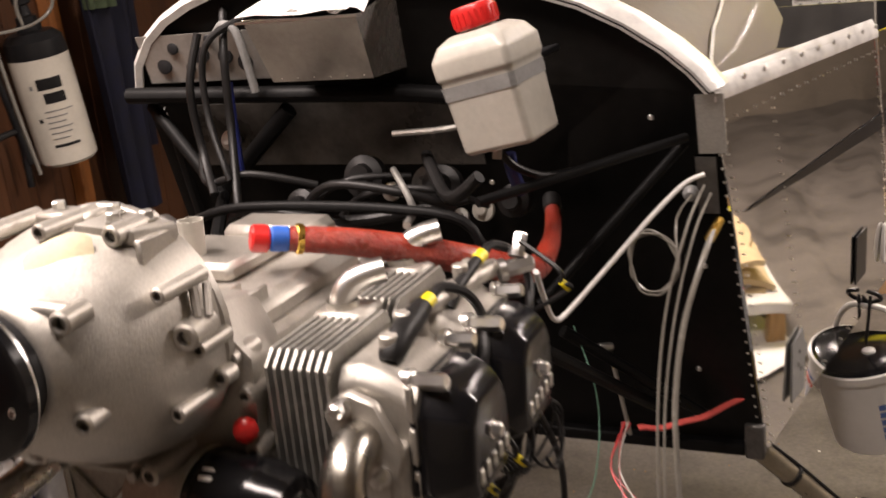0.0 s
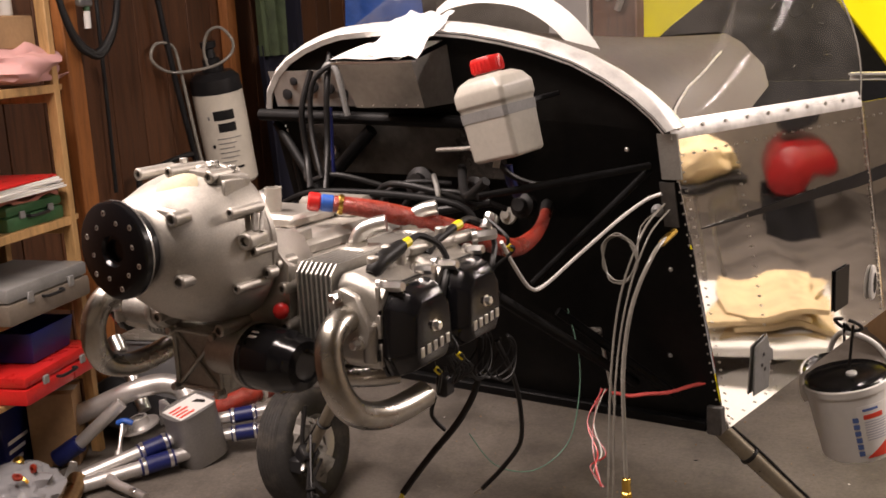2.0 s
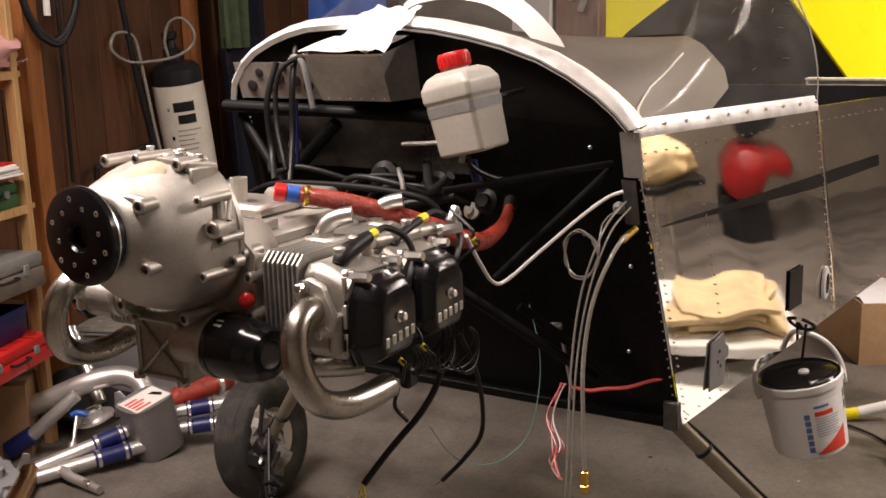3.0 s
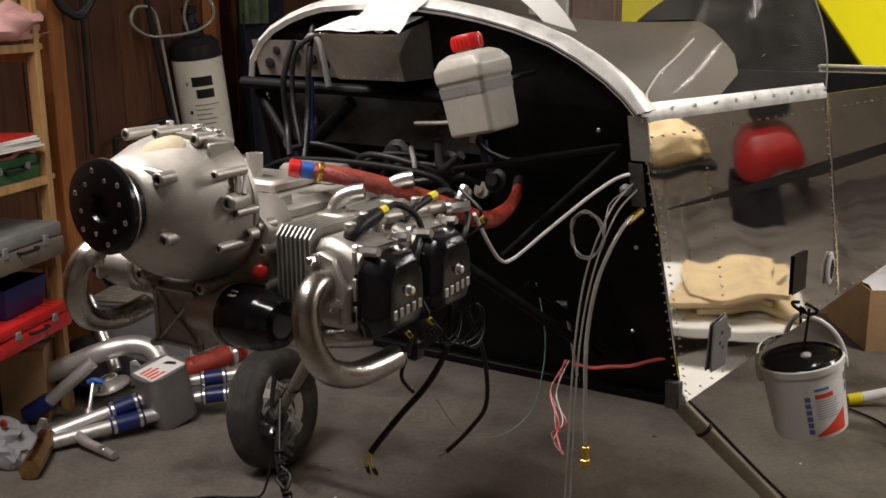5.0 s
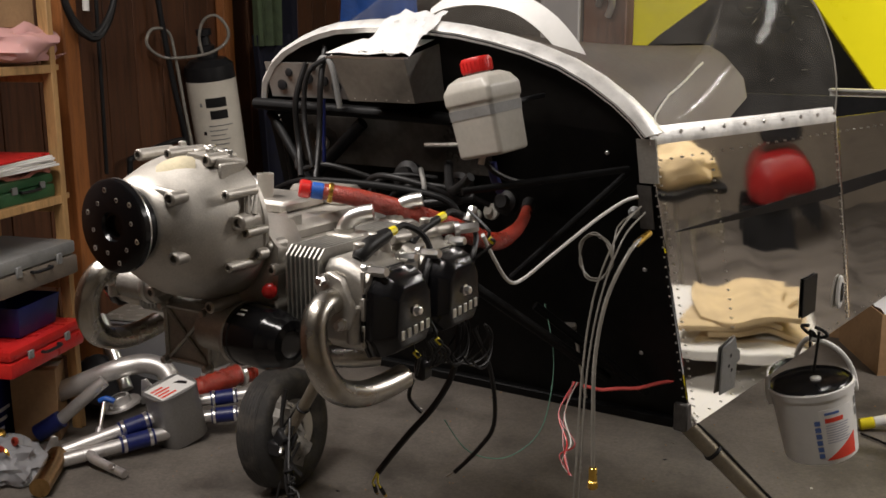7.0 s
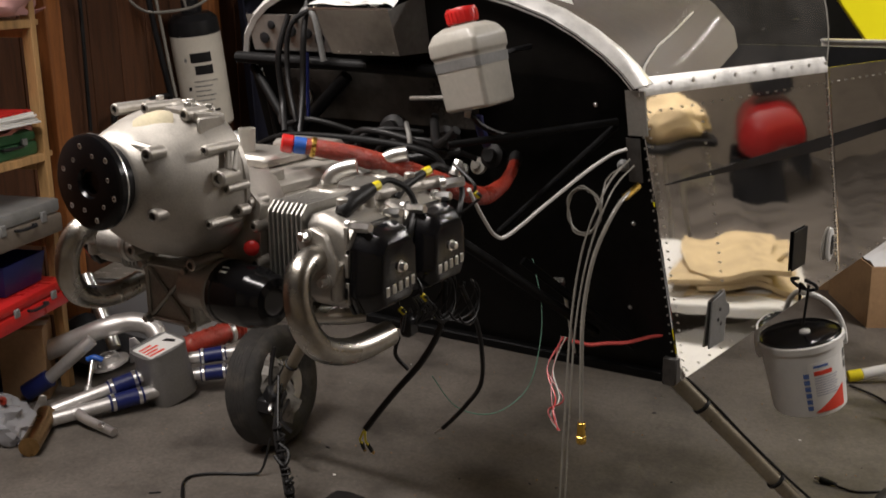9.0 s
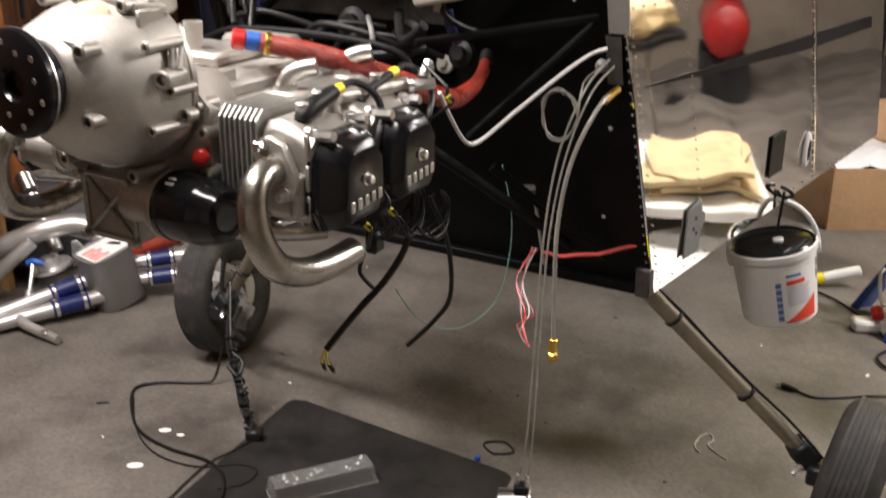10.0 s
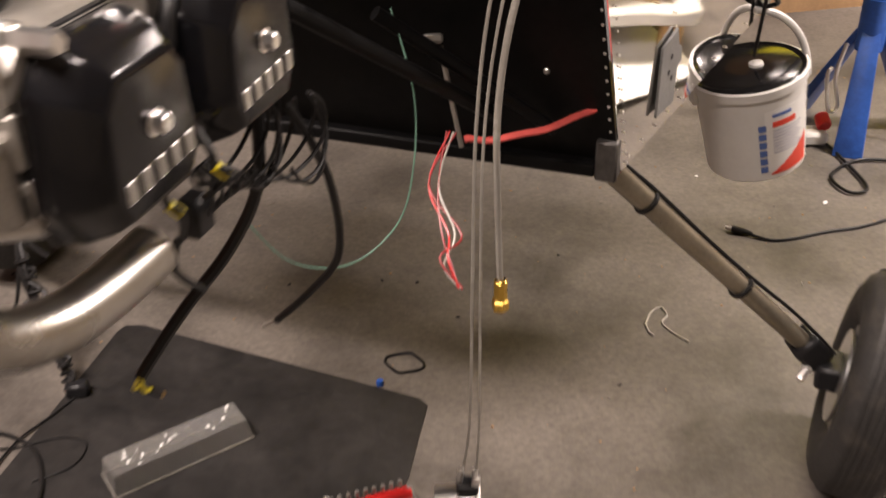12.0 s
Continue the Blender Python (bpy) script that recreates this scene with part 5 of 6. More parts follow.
# torn foil and strap over the far wheel's brake
rng = random.Random(8)
rows = []
for v in np.linspace(0, 1, 10):
    wide = 0.035 + 0.075 * min(1.0, v * 1.5) - 0.05 * max(0.0, v - 0.75) * 4
    rows.append([(-0.752 + 0.66 * wide * (u - 0.5) + rng.uniform(-0.009, 0.009), 0.372 + 0.75 * wide * (u - 0.45) + rng.uniform(-0.009, 0.009), 0.305 - 0.185 * v - 0.03 * (u - 0.5) + rng.uniform(-0.006, 0.006)) for u in np.linspace(0, 1, 8)])
bm = sheet(rows, 0.001)
FOIL = material("dull_film", (0.26, 0.245, 0.22), 0.3, 0, 0.4, 14, 60, 0.3)
solo("plastic_film", bm, FOIL, "crumpled clear film hung over the wheel's brake", "film")
solo("cable_strap", tube([(-0.74, 0.36, 0.34), (-0.735, 0.33, 0.25), (-0.69, 0.31, 0.16), (-0.65, 0.31, 0.13)], 0.006, 8), CABLE, "black strap over the far wheel", "strap")

box_sock = thing("socket_set", "grey plastic rack of chrome sockets and bits", "socket set", pose(0.115, -0.02, 0.0, 0, 0, 38))
part("rack", box(-0.108, 0.108, -0.030, 0.030, 0.0, 0.022, 0.004), GREY, box_sock, "grey plastic rack")
part("end_clip", box(-0.126, -0.108, -0.022, 0.022, 0.0, 0.02, 0.005), GREY, box_sock)
for k in range(9):
    part("bit", rod((-0.02 + 0.0135 * k, -0.021, 0.02), (-0.02 + 0.0135 * k, -0.021, 0.036), 0.0036, 6), GALV, box_sock)
    part("bit", rod((-0.02 + 0.0135 * k, 0.022, 0.02), (-0.02 + 0.0135 * k, 0.022, 0.042), 0.0036, 6), GALV, box_sock)
for k in range(5):
    part("socket", rod((-0.095 + 0.017 * k, -0.018 if k % 2 else 0.02, 0.046), (-0.095 + 0.017 * k, -0.018 if k % 2 else 0.02, 0.02), 0.0075 - 0.0005 * k, 12, hole=0.0045), CHROME, box_sock, "chrome socket")
part("adapter", tube([(-0.09, 0.0, 0.03), (-0.03, 0.002, 0.03)], 0.006, 10, 0), CHROME, box_sock)
drv = part("screwdriver", tube([(0.005, 0.001, 0.032), (0.02, 0.001, 0.032), (0.10, 0.001, 0.032)], 0.010, 8, 3, radii=(0.0075, 0.0105, 0.0105, 0.0105, 0.008)), RED, box_sock, "red plastic screwdriver handle")
for k in range(3):
    part("rib", box(0.03, 0.095, -0.001 + 0.006 * (k - 1), 0.001 + 0.006 * (k - 1), 0.041, 0.0435), RED, drv)

gask = solo("gasket", tube([(0.055 + 0.032 * math.cos(a) + 0.006 * math.cos(3 * a), 0.365 + 0.030 * math.sin(a), 0.0022) for a in np.linspace(0, 2 * math.pi, 19)], 0.003, 6, 2), CABLE, "dark paper gasket lying on the concrete", "gasket")
solo("plastic_stopper", lathe([(0.006, 0), (0.007, 0.002), (0.006, 0.011), (0, 0.012)], 10, pose(0.035, 0.295, 0.0, 0, 0, 0)), BLUE, "small blue plastic cap on the floor", "cap")
solo("string", tube([(0.449, 0.612, 0.002), (0.452, 0.655, 0.002), (0.468, 0.678, 0.002), (0.483, 0.655, 0.002), (0.478, 0.628, 0.002), (0.505, 0.602, 0.002), (0.535, 0.585, 0.002)], 0.0018, 6, 5), TANK, "pale bit of string lying on the concrete", "string")
solo("string_tail", tube([(0.450, 0.615, 0.002), (0.458, 0.595, 0.002), (0.47, 0.585, 0.002)], 0.0018, 6, 5), TANK, "pale bit of string lying on the concrete", "string")
lead = thing("audio_lead", "black lead with a moulded plug on the floor", "lead")
part("cord", tube([(0.60, 1.000, 0.006), (0.65, 0.990, 0.004), (0.70, 1.015, 0.004), (0.76, 1.06, 0.004), (0.86, 1.13, 0.004), (1.0, 1.3, 0.004), (1.0, 1.5, 0.004), (0.93, 1.62, 0.004)], 0.0034, 8), CABLE, lead)
part("plug", tube([(0.565, 1.004, 0.009), (0.575, 1.003, 0.009), (0.61, 0.998, 0.008)], 0.008, 10, 3, radii=(0.006, 0.009, 0.008, 0.004)), CABLE, lead)
part("tip", rod((0.552, 1.006, 0.009), (0.566, 1.004, 0.009), 0.004, 8), CHROME, lead)

# crumbs, chips and litter
rng = random.Random(21)
bm = bmesh.new()
for k in range(260):
    x, y, s = rng.uniform(-1.2, 1.3), rng.uniform(-0.5, 2.3), rng.uniform(0.001, 0.0035)
    lathe([(s, 0.0), (s * 0.7, s * 0.6), (0, s * 0.7)], 5, pose(x, y, 0, 0, 0, rng.uniform(0, 180)), bm, squash=(1, rng.uniform(0.4, 1)))
solo("floor_litter", bm, CARD, "small crumbs and dirt scattered on the concrete", "litter", kind="stuff")
bm = bmesh.new()
for k in range(60):
    x, y = rng.uniform(-1.2, 1.0), rng.uniform(-0.4, 1.6)
    a, ln = rng.uniform(0, math.pi), rng.uniform(0.004, 0.022)
    tube([(x, y, 0.0012), (x + ln * math.cos(a), y + ln * math.sin(a), 0.0012)], 0.0008, 5, 0, bm)
solo("wire_clippings", bm, PALE_TUBE, "pale wire clippings scattered on the concrete", "litter", kind="stuff")
for x, y, s in ((-0.678, 0.033, 0.016), (-0.63, 0.035, 0.010), (-0.628, -0.115, 0.020)):
    solo("paint_fleck", lathe([(s, 0), (s * 0.85, 0.001), (0, 0.0012)], 9, pose(x, y, 0.0, 0, 0, 30), squash=(1, 0.62)), PAPER, "pale paint fleck on the concrete floor", "fleck")
solo("wood_stick", box(-0.016, 0.016, -0.002, 0.002, 0, 0.004, 0.001, pose(-0.905, 0.05, 0, 0, 0, 40)), BLACK_PAINT, "small dark stick on the concrete", "stick")

# ---- jack stand and boxes beyond the bucket ----
stand = thing("axle_stand", "blue painted steel axle stand with red saddle", "axle stand", pose(0.80, 1.60, 0, 0, 0, 8))
for a in (20, 140, 260):
    ca, sa = math.cos(radians(a)), math.sin(radians(a))
    part("leg", loft([[(0.165 * ca + dx * -sa + 0.012 * ca, 0.165 * sa + dx * ca, 0.0) for dx in (-0.035, 0.035)] + [(0.145 * ca + dx * -sa, 0.145 * sa + dx * ca, 0.0) for dx in (0.035, -0.035)], [(0.03 * ca + dx * -sa, 0.03 * sa + dx * ca, 0.27) for dx in (-0.022, 0.022)] + [(0.012 * ca + dx * -sa, 0.012 * sa + dx * ca, 0.27) for dx in (0.022, -0.022)]], bevel=0.003), BLUE, stand, "blue folded steel leg")
part("collar", lathe([(0.034, 0.22), (0.034, 0.35), (0.028, 0.35), (0.028, 0.24)], 16), BLUE, stand)
part("post", rod((0, 0, 0.30), (0, 0, 0.385), 0.024, 14), BLUE, stand)
part("saddle", prism([(-0.05, 0.0), (0.05, 0.0), (0.06, 0.03), (0.045, 0.035), (0.03, 0.012), (-0.03, 0.012), (-0.045, 0.035), (-0.06, 0.03)], 0.045, 0.003, pose(0, -0.022, 0.383)), RED, stand, "red steel saddle")
part("sticker", box(-0.02, 0.02, -0.0016, 0.0, -0.03, 0.03, m=pose(0.118, -0.045, 0.10, -18, 0, -20)), YELLOW_TAPE, stand, "yellow warning sticker")
part("pin", tube([(-0.06, -0.05, 0.25), (-0.075, -0.07, 0.17), (-0.06, -0.08, 0.10), (-0.08, -0.085, 0.09), (-0.095, -0.075, 0.17), (-0.085, -0.06, 0.19)], 0.005, 8), CHROME, stand, "bright locking pin on a wire")
shackle = thing("tow_lamp", "small white inspection lamp with a red lens", "lamp", pose(0.70, 1.50, 0, 0, 0, 20))
part("housing", box(-0.04, 0.04, -0.03, 0.03, 0.0, 0.035, 0.008), WHITE, shackle, "white plastic housing")
part("lens", rod((0.03, -0.01, 0.045), (0.03, 0.025, 0.06), 0.018, 14), RED, shackle, "red lens")
torch = thing("work_torch", "white stick torch with a yellow band", "torch")
part("tube", rod((0.525, 1.78, 0.03), (0.63, 1.83, 0.06), 0.018, 14), WHITE, torch)
part("band", rod((0.485, 1.762, 0.02), (0.527, 1.781, 0.0305), 0.019, 14), YELLOW_TAPE, torch, "yellow band")
floor_cable("black cable lying in loops behind the bucket", [(0.50, 1.72), (0.60, 1.66), (0.72, 1.52), (0.80, 1.38), (0.84, 1.28), (0.80, 1.25), (0.76, 1.32), (0.82, 1.42), (0.95, 1.45), (1.1, 1.5)], 0.004)


def carton(label, m, sx, sy, sz, open_top=False):
    c = thing("cardboard_box", label, "box", m, group="cardboard boxes")
    t = 0.005
    for a in ((-sx, sx, -sy, -sy + t), (-sx, sx, sy - t, sy), (-sx, -sx + t, -sy + t, sy - t), (sx - t, sx, -sy + t, sy - t)):
        part("side", box(a[0], a[1], a[2], a[3], 0.004, sz, 0.001), CARD, c)
    part("bottom", box(-sx, sx, -sy, sy, 0.0, 0.004), CARD, c)
    if open_top:
        part("flap", box(-sx, sx, 0.0, sy * 0.8, -0.002, 0.002, m=pose(0, sy, sz, 55, 0, 0)), CARD, c)
        part("flap", box(0.0, sx * 0.5, -sy, sy, -0.002, 0.002, m=pose(sx, 0, sz, 0, -40, 0)), CARD, c)
    else:
        part("lid", box(-sx, sx, -sy, -0.002, sz, sz + t, 0.001), CARD, c)
        part("lid", box(-sx, sx, 0.002, sy, sz, sz + t, 0.001), CARD, c)
        part("tape", box(-sx - 0.001, sx + 0.001, -0.025, 0.025, sz + t, sz + t + 0.001), TANK, c)
    return c


c1 = carton("open brown cardboard box with clear film inside", pose(0.62, 2.72, 0, 0, 0, 30), 0.34, 0.22, 0.24, True)
rng = random.Random(3)
bm = sheet([[(0.62 + math.cos(radians(30)) * x - math.sin(radians(30)) * y, 2.72 + math.sin(radians(30)) * x + math.cos(radians(30)) * y, 0.235 + rng.uniform(-0.02, 0.03)) for y in np.linspace(-0.2, 0.2, 8)] for x in np.linspace(-0.32, 0.32, 12)], 0.002)
solo("packing_film", bm, BAG, "crumpled clear packing film in the cardboard box", "film")
carton("closed brown cardboard box behind the boxes", pose(1.25, 3.15, 0, 0, 0, 24), 0.30, 0.24, 0.36)
carton("dark worn cardboard box on the floor", pose(0.05, 2.95, 0, 0, 0, 12), 0.22, 0.2, 0.3)

# grit and chips scattered on the concrete
for label, mat, n, big in (("dark grit and chips scattered on the concrete", BLACK_PAINT, 90, 0.0045), ("pale scraps and flakes scattered on the concrete", PAPER, 26, 0.0055)):
    rng = random.Random(n)
    bm = bmesh.new()
    for k in range(n):
        x, y, r = rng.uniform(-0.9, 1.7), rng.uniform(-1.0, 1.3), big * rng.uniform(0.25, 1.0) ** 1.5
        bmesh.ops.create_icosphere(bm, subdivisions=1, radius=1, matrix=pose(x, y, r * 0.3, 0, 0, rng.uniform(0, 180)) @ Matrix.Diagonal((r * rng.uniform(0.7, 2.2), r, r * 0.35, 1)))
    solo("floor_grit", bm, mat, label, "grit", kind="stuff")

# ---- the panelled wall and what hangs on it ----
for k in range(30):
    y = -1.6 + 0.205 * k
    part("panel_board", box(-0.02, 0.0, y + 0.003, y + 0.202, 0.0, 2.69, 0.002), PANEL, wall_west)
for k in range(3):
    stud_ob = solo("wall_post", box(0.0, 0.045, -0.045, 0.045, 0.0, 2.69, 0.004, at_room(0, (0.385, 1.60, 3.2)[k])), BEAM, "orange-brown timber post against the wall", "post", group="wall posts")

shelf = thing("wooden_shelf", "open pine shelf filled with workshop boxes", "shelf", at_room(0, 0))
for y in (-0.088, -1.05):
    for x in (0.29, 0.03):
        part("upright", box(x - 0.018, x + 0.018, y - 0.013, y + 0.013, 0.0, 2.1, 0.002), PINE, shelf)
for z in (0.285, 0.515, 0.765, 1.172, 1.56):
    for x0, x1 in ((0.012, 0.10), (0.106, 0.20), (0.206, 0.285)):
        part("board", box(x0, x1, -1.05, -0.03, z, z + 0.018, 0.002), PINE, shelf)
    if z > 0.6:
        part("front_rail", box(0.288, 0.306, -1.05, -0.075, z - 0.006, z + 0.02, 0.002), PINE, shelf)
    part("side_rail", box(0.05, 0.27, -0.100, -0.085, z - 0.035, z - 0.002, 0.002), PINE, shelf)


def tool_case(name, label, m, sx, sy, sz, mat, mat2=None):
    c = thing(name, label, "case", m)
    part("base", box(-sx, sx, -sy, sy, 0, sz * 0.58, min(0.012, sz * 0.15), segs=2), mat, c)
    part("lid", box(-sx * 0.98, sx * 0.98, -sy * 0.98, sy * 0.98, sz * 0.6, sz, min(0.012, sz * 0.15), segs=2), mat2 or mat, c)
    for d in (-0.5, 0.5):
        part("latch", box(sx - 0.004, sx + 0.005, sy * d - 0.012, sy * d + 0.012, sz * 0.45, sz * 0.75, 0.002), GREY, c)
    part("handle", tube([(sx, -0.04, sz * 0.5), (sx + 0.018, -0.035, sz * 0.5), (sx + 0.018, 0.035, sz * 0.5), (sx, 0.04, sz * 0.5)], 0.005, 8, 3), BLACK_PAINT, c)
    return c


GREEN = material("green_plastic", (0.03, 0.10, 0.04), 0.4, 0, 0.25, 12, 120, 0.08)
PINK = clear("pink_film", (0.75, 0.42, 0.40), 0.22, 0.25, 1.3)
tool_case("drill_case", "dark green plastic drill case on the shelf", at_room(0.20, -0.235, 0.783), 0.09, 0.13, 0.075, GREEN, GREEN)
solo("rag", sheet([[(0.13 + 0.15 * u, -0.38 + 0.27 * v, 0.862 + 0.012 * math.sin(7 * u + 9 * v) + 0.008) for v in np.linspace(0, 1, 8)] for u in np.linspace(0, 1, 6)], 0.012), material("pink_rag", (0.42, 0.16, 0.12), 0.8, 0, 0.3, 10, 100, 0.2), "folded reddish rag on the drill case", "rag", at_room(0, 0))
paper_stack = thing("paper_stack", "stack of white papers and a red folder", "papers", at_room(0.20, -0.33, 0.885))
for k in range(6):
    part("sheet", box(-0.11, 0.13, -0.23 + 0.008 * k, 0.20 - 0.006 * k, 0.007 * k, 0.007 * k + 0.006, 0.001, pose(0, 0, 0, 0, 0, 3 * (k % 3))), PAPER if k != 5 else RED, paper_stack, "red folder" if k == 5 else "")
rng = random.Random(5)
bm = bmesh.new()
bmesh.ops.create_icosphere(bm, subdivisions=4, radius=1)
for v in bm.verts:
    n = noise.noise(v.co * 2.3) * 0.25 + noise.noise(v.co * 6) * 0.09
    v.co = Vector((v.co.x * 0.13, v.co.y * 0.22, max(v.co.z, -0.5) * 0.085)) * (1 + n)
solo("pink_bag", bm, PINK, "bulging pink translucent plastic bag on the shelf", "bag", at_room(0.20, -0.205, 1.245))
solo("bag_corner", sheet([[(0.22 + 0.06 * u, -0.10 + 0.12 * v, 1.21 + 0.03 * u * v - 0.015 * v) for v in np.linspace(0, 1, 5)] for u in np.linspace(0, 1, 4)], 0.002), PINK, "clear tail of the plastic bag over the shelf edge", "bag", at_room(0, 0))
wbot = thing("spray_bottle", "white plastic bottle with a green cap", "bottle", at_room(0.22, -0.17, 1.40))
part("body", lathe([(0, 0), (0.022, 0), (0.024, 0.004), (0.024, 0.13), (0.014, 0.15), (0.012, 0.16)], 18), WHITE, wbot)
part("cap", lathe([(0.013, 0.158), (0.013, 0.18), (0, 0.181)], 14), GREEN, wbot, "green cap")
solo("bottle_rest", box(0.12, 0.28, -0.42, -0.12, 1.30, 1.398, 0.006), CARD, "flat carton under the white bottle", "box", at_room(0, 0))
tool_case("grey_case", "grey-beige tool case on the lower shelf", at_room(0.20, -0.28, 0.534), 0.14, 0.19, 0.11, material("beige_plastic", (0.15, 0.125, 0.10), 0.5, 0, 0.25, 8, 90, 0.1), GREY)
solo("blue_bin", loft([[(sx * a, sy * b, z) for sx, sy in ((-1, -1), (1, -1), (1, 1), (-1, 1))] for a, b, z in ((0.09, 0.10, 0.0), (0.105, 0.115, 0.10), (0.098, 0.108, 0.10), (0.085, 0.095, 0.01))], bevel=0.004), SLEEVE, "blue plastic storage bin beside the shelf", "bin", at_room(0.22, -0.275, 0.392, 4) @ Matrix.Scale(0.95, 4))
tool_case("red_toolbox", "red plastic toolbox beside the shelf", at_room(0.22, -0.30, 0.304, 3), 0.14, 0.19, 0.085, RED, RED)
carton("small brown cardboard box beside the crate", pose(-1.765, 0.315, 0, 0, 0, 40), 0.07, 0.06, 0.235)
bbx = thing("blue_carton", "glossy blue carton on the floor", "box", pose(-1.86, 0.165, 0, 0, 0, 25))
part("body", box(-0.07, 0.07, -0.085, 0.085, 0, 0.24, 0.003), SLEEVE, bbx)
for k in range(3):
    part("print_bar", box(0.0701, 0.0712, -0.06, 0.05 - 0.02 * k, 0.11 - 0.03 * k, 0.122 - 0.03 * k), PAPER, bbx)
rng = random.Random(15)
bm = bmesh.new()
bmesh.ops.create_icosphere(bm, subdivisions=4, radius=1)
for v in bm.verts:
    n = noise.noise(v.co * 2.7) * 0.3 + noise.noise(v.co * 7) * 0.12
    v.co = Vector((v.co.x * 0.14, v.co.y * 0.11, max(v.co.z, -0.35) * 0.075)) * (1 + n)
solo("parts_bag", bm, clear("grey_film", (0.55, 0.55, 0.57), 0.25, 0.6, 1.2), "clear plastic bag of small parts on the floor", "bag", pose(-1.60, 0.06, 0.03))
for k in range(6):
    solo("small_part", lathe([(0.006, 0), (0.014, 0.002), (0.014, 0.008), (0.006, 0.010)], 10, pose(-1.60 + rng.uniform(-0.08, 0.08), 0.05 + rng.uniform(-0.05, 0.05), 0.108 + rng.uniform(-0.01, 0.01), 40 * k, 20, 0)), BRASS if k % 2 else RED_HOSE, "small brass or orange part in the bag", "part", group="parts in the bag")
bin_ = thing("clear_storage_bin", "clear plastic storage bin on the floor", "bin", pose(-1.86, 0.98, 0, 0, 0, 20))
bm = loft([[(sx * a, sy * b, z) for sx, sy in ((-1, -1), (1, -1), (1, 1), (-1, 1))] for a, b, z in ((0.17, 0.13, 0.0), (0.19, 0.15, 0.24), (0.20, 0.16, 0.24), (0.20, 0.16, 0.23))], bevel=0.004)
part("tub", bm, clear("cloudy_plastic", (0.8, 0.8, 0.82), 0.3, 0.7, 1.2), bin_)
part("lid", box(-0.205, 0.205, -0.165, 0.165, 0.242, 0.256, 0.005), PALE_TUBE, bin_)

# pressure sprayer hung by the post
spr = thing("pressure_sprayer", "white pressure sprayer with black top and pump", "sprayer", Matrix.Translation((-2.24, 1.66, 0.90)) @ Matrix.Rotation(radians(-6), 4, Vector((-0.70, 0.71, 0))) @ Matrix.Translation((2.24, -1.66, -0.90)) @ at_room(0.12, 1.29, 0.68) @ pose(0, 0, 0, 5, 3, 0) @ Matrix.Diagonal((1.12, 1.12, 1.03, 1)))
part("tank", lathe([(0, 0), (0.085, 0.0), (0.095, 0.012), (0.097, 0.30), (0.097, 0.395)], 32), material("cream_plastic", (0.60, 0.56, 0.48), 0.4, 0, 0.1, 10, 120, 0.04), spr, "cream white plastic tank")
part("shoulder", lathe([(0.0975, 0.392), (0.098, 0.40), (0.094, 0.45), (0.07, 0.475), (0.04, 0.48), (0.04, 0.50)], 32), BLACK_PAINT, spr, "black shoulder")
part("pump", lathe([(0.034, 0.49), (0.034, 0.53), (0.022, 0.535), (0.018, 0.57), (0.03, 0.575), (0.03, 0.60), (0, 0.605)], 18), BLACK_PAINT, spr)
for a0, a1, z0, z1, mt in ((-85, -38, 0.285, 0.325, BLACK_PAINT), (-78, -38, 0.235, 0.272, BLACK_PAINT), (-85, -30, 0.205, 0.209, GREY), (-85, -44, 0.185, 0.189, GREY), (-85, -50, 0.165, 0.169, GREY), (-85, -40, 0.145, 0.149, GREY), (-85, -44, 0.125, 0.129, GREY), (-85, -52, 0.105, 0.109, GREY), (-85, -36, 0.075, 0.085, BLACK_PAINT), (-100, -94, 0.29, 0.305, GREY), (-100, -93, 0.17, 0.185, BLACK_PAINT)):
    rows = [[(0.0982 * math.cos(radians(a)), 0.0982 * math.sin(radians(a)), z) for z in (z0, z1)] for a in np.linspace(a0 + 4, a1 + 4, 7)]
    part("print_bar", sheet(rows, 0.0004), mt, spr)
part("hose_loop", tube([(0.0, -0.03, 0.50), (0.0, -0.04, 0.57), (0.03, -0.04, 0.64), (0.08, -0.03, 0.655), (0.115, -0.02, 0.60), (0.10, -0.02, 0.545), (0.05, -0.06, 0.51), (-0.02, -0.12, 0.505), (-0.06, -0.22, 0.525), (-0.08, -0.28, 0.585), (-0.07, -0.25, 0.64), (-0.05, -0.17, 0.615), (-0.05, -0.15, 0.5), (-0.045, -0.15, 0.25), (-0.04, -0.14, 0.0)], 0.0062, 10, 7), PALE_TUBE, spr, "pale looped hose")
part("lance", tube([(-0.06, -0.19, 0.85), (-0.055, -0.19, 0.45), (-0.05, -0.16, 0.05)], 0.011, 10, 4), BLACK_PAINT, spr)
# cloths, hoses and tools on the wall
def hung_cloth(name, label, mat, y0, y1, z0, z1, seed, x=0.10, lean=0.0):
    rng = random.Random(seed)
    ph = [rng.uniform(0, 6) for _ in range(3)]
    rows = []
    for v in np.linspace(0, 1, 14):
        rows.append([(x + 0.022 * math.sin(ph[0] + 14 * u) + 0.012 * math.sin(ph[1] + 31 * u + 2 * v), y0 + (y1 - y0) * (u - 0.5) * (1 - 0.25 * v) + (y0 + y1) * 0.0 + (y1 - y0) * 0.5 + lean * v, z1 - (z1 - z0) * v) for u in np.linspace(0, 1, 22)])
    return solo(name, sheet(rows, 0.006), mat, label, "cloth", at_room(0, 0))


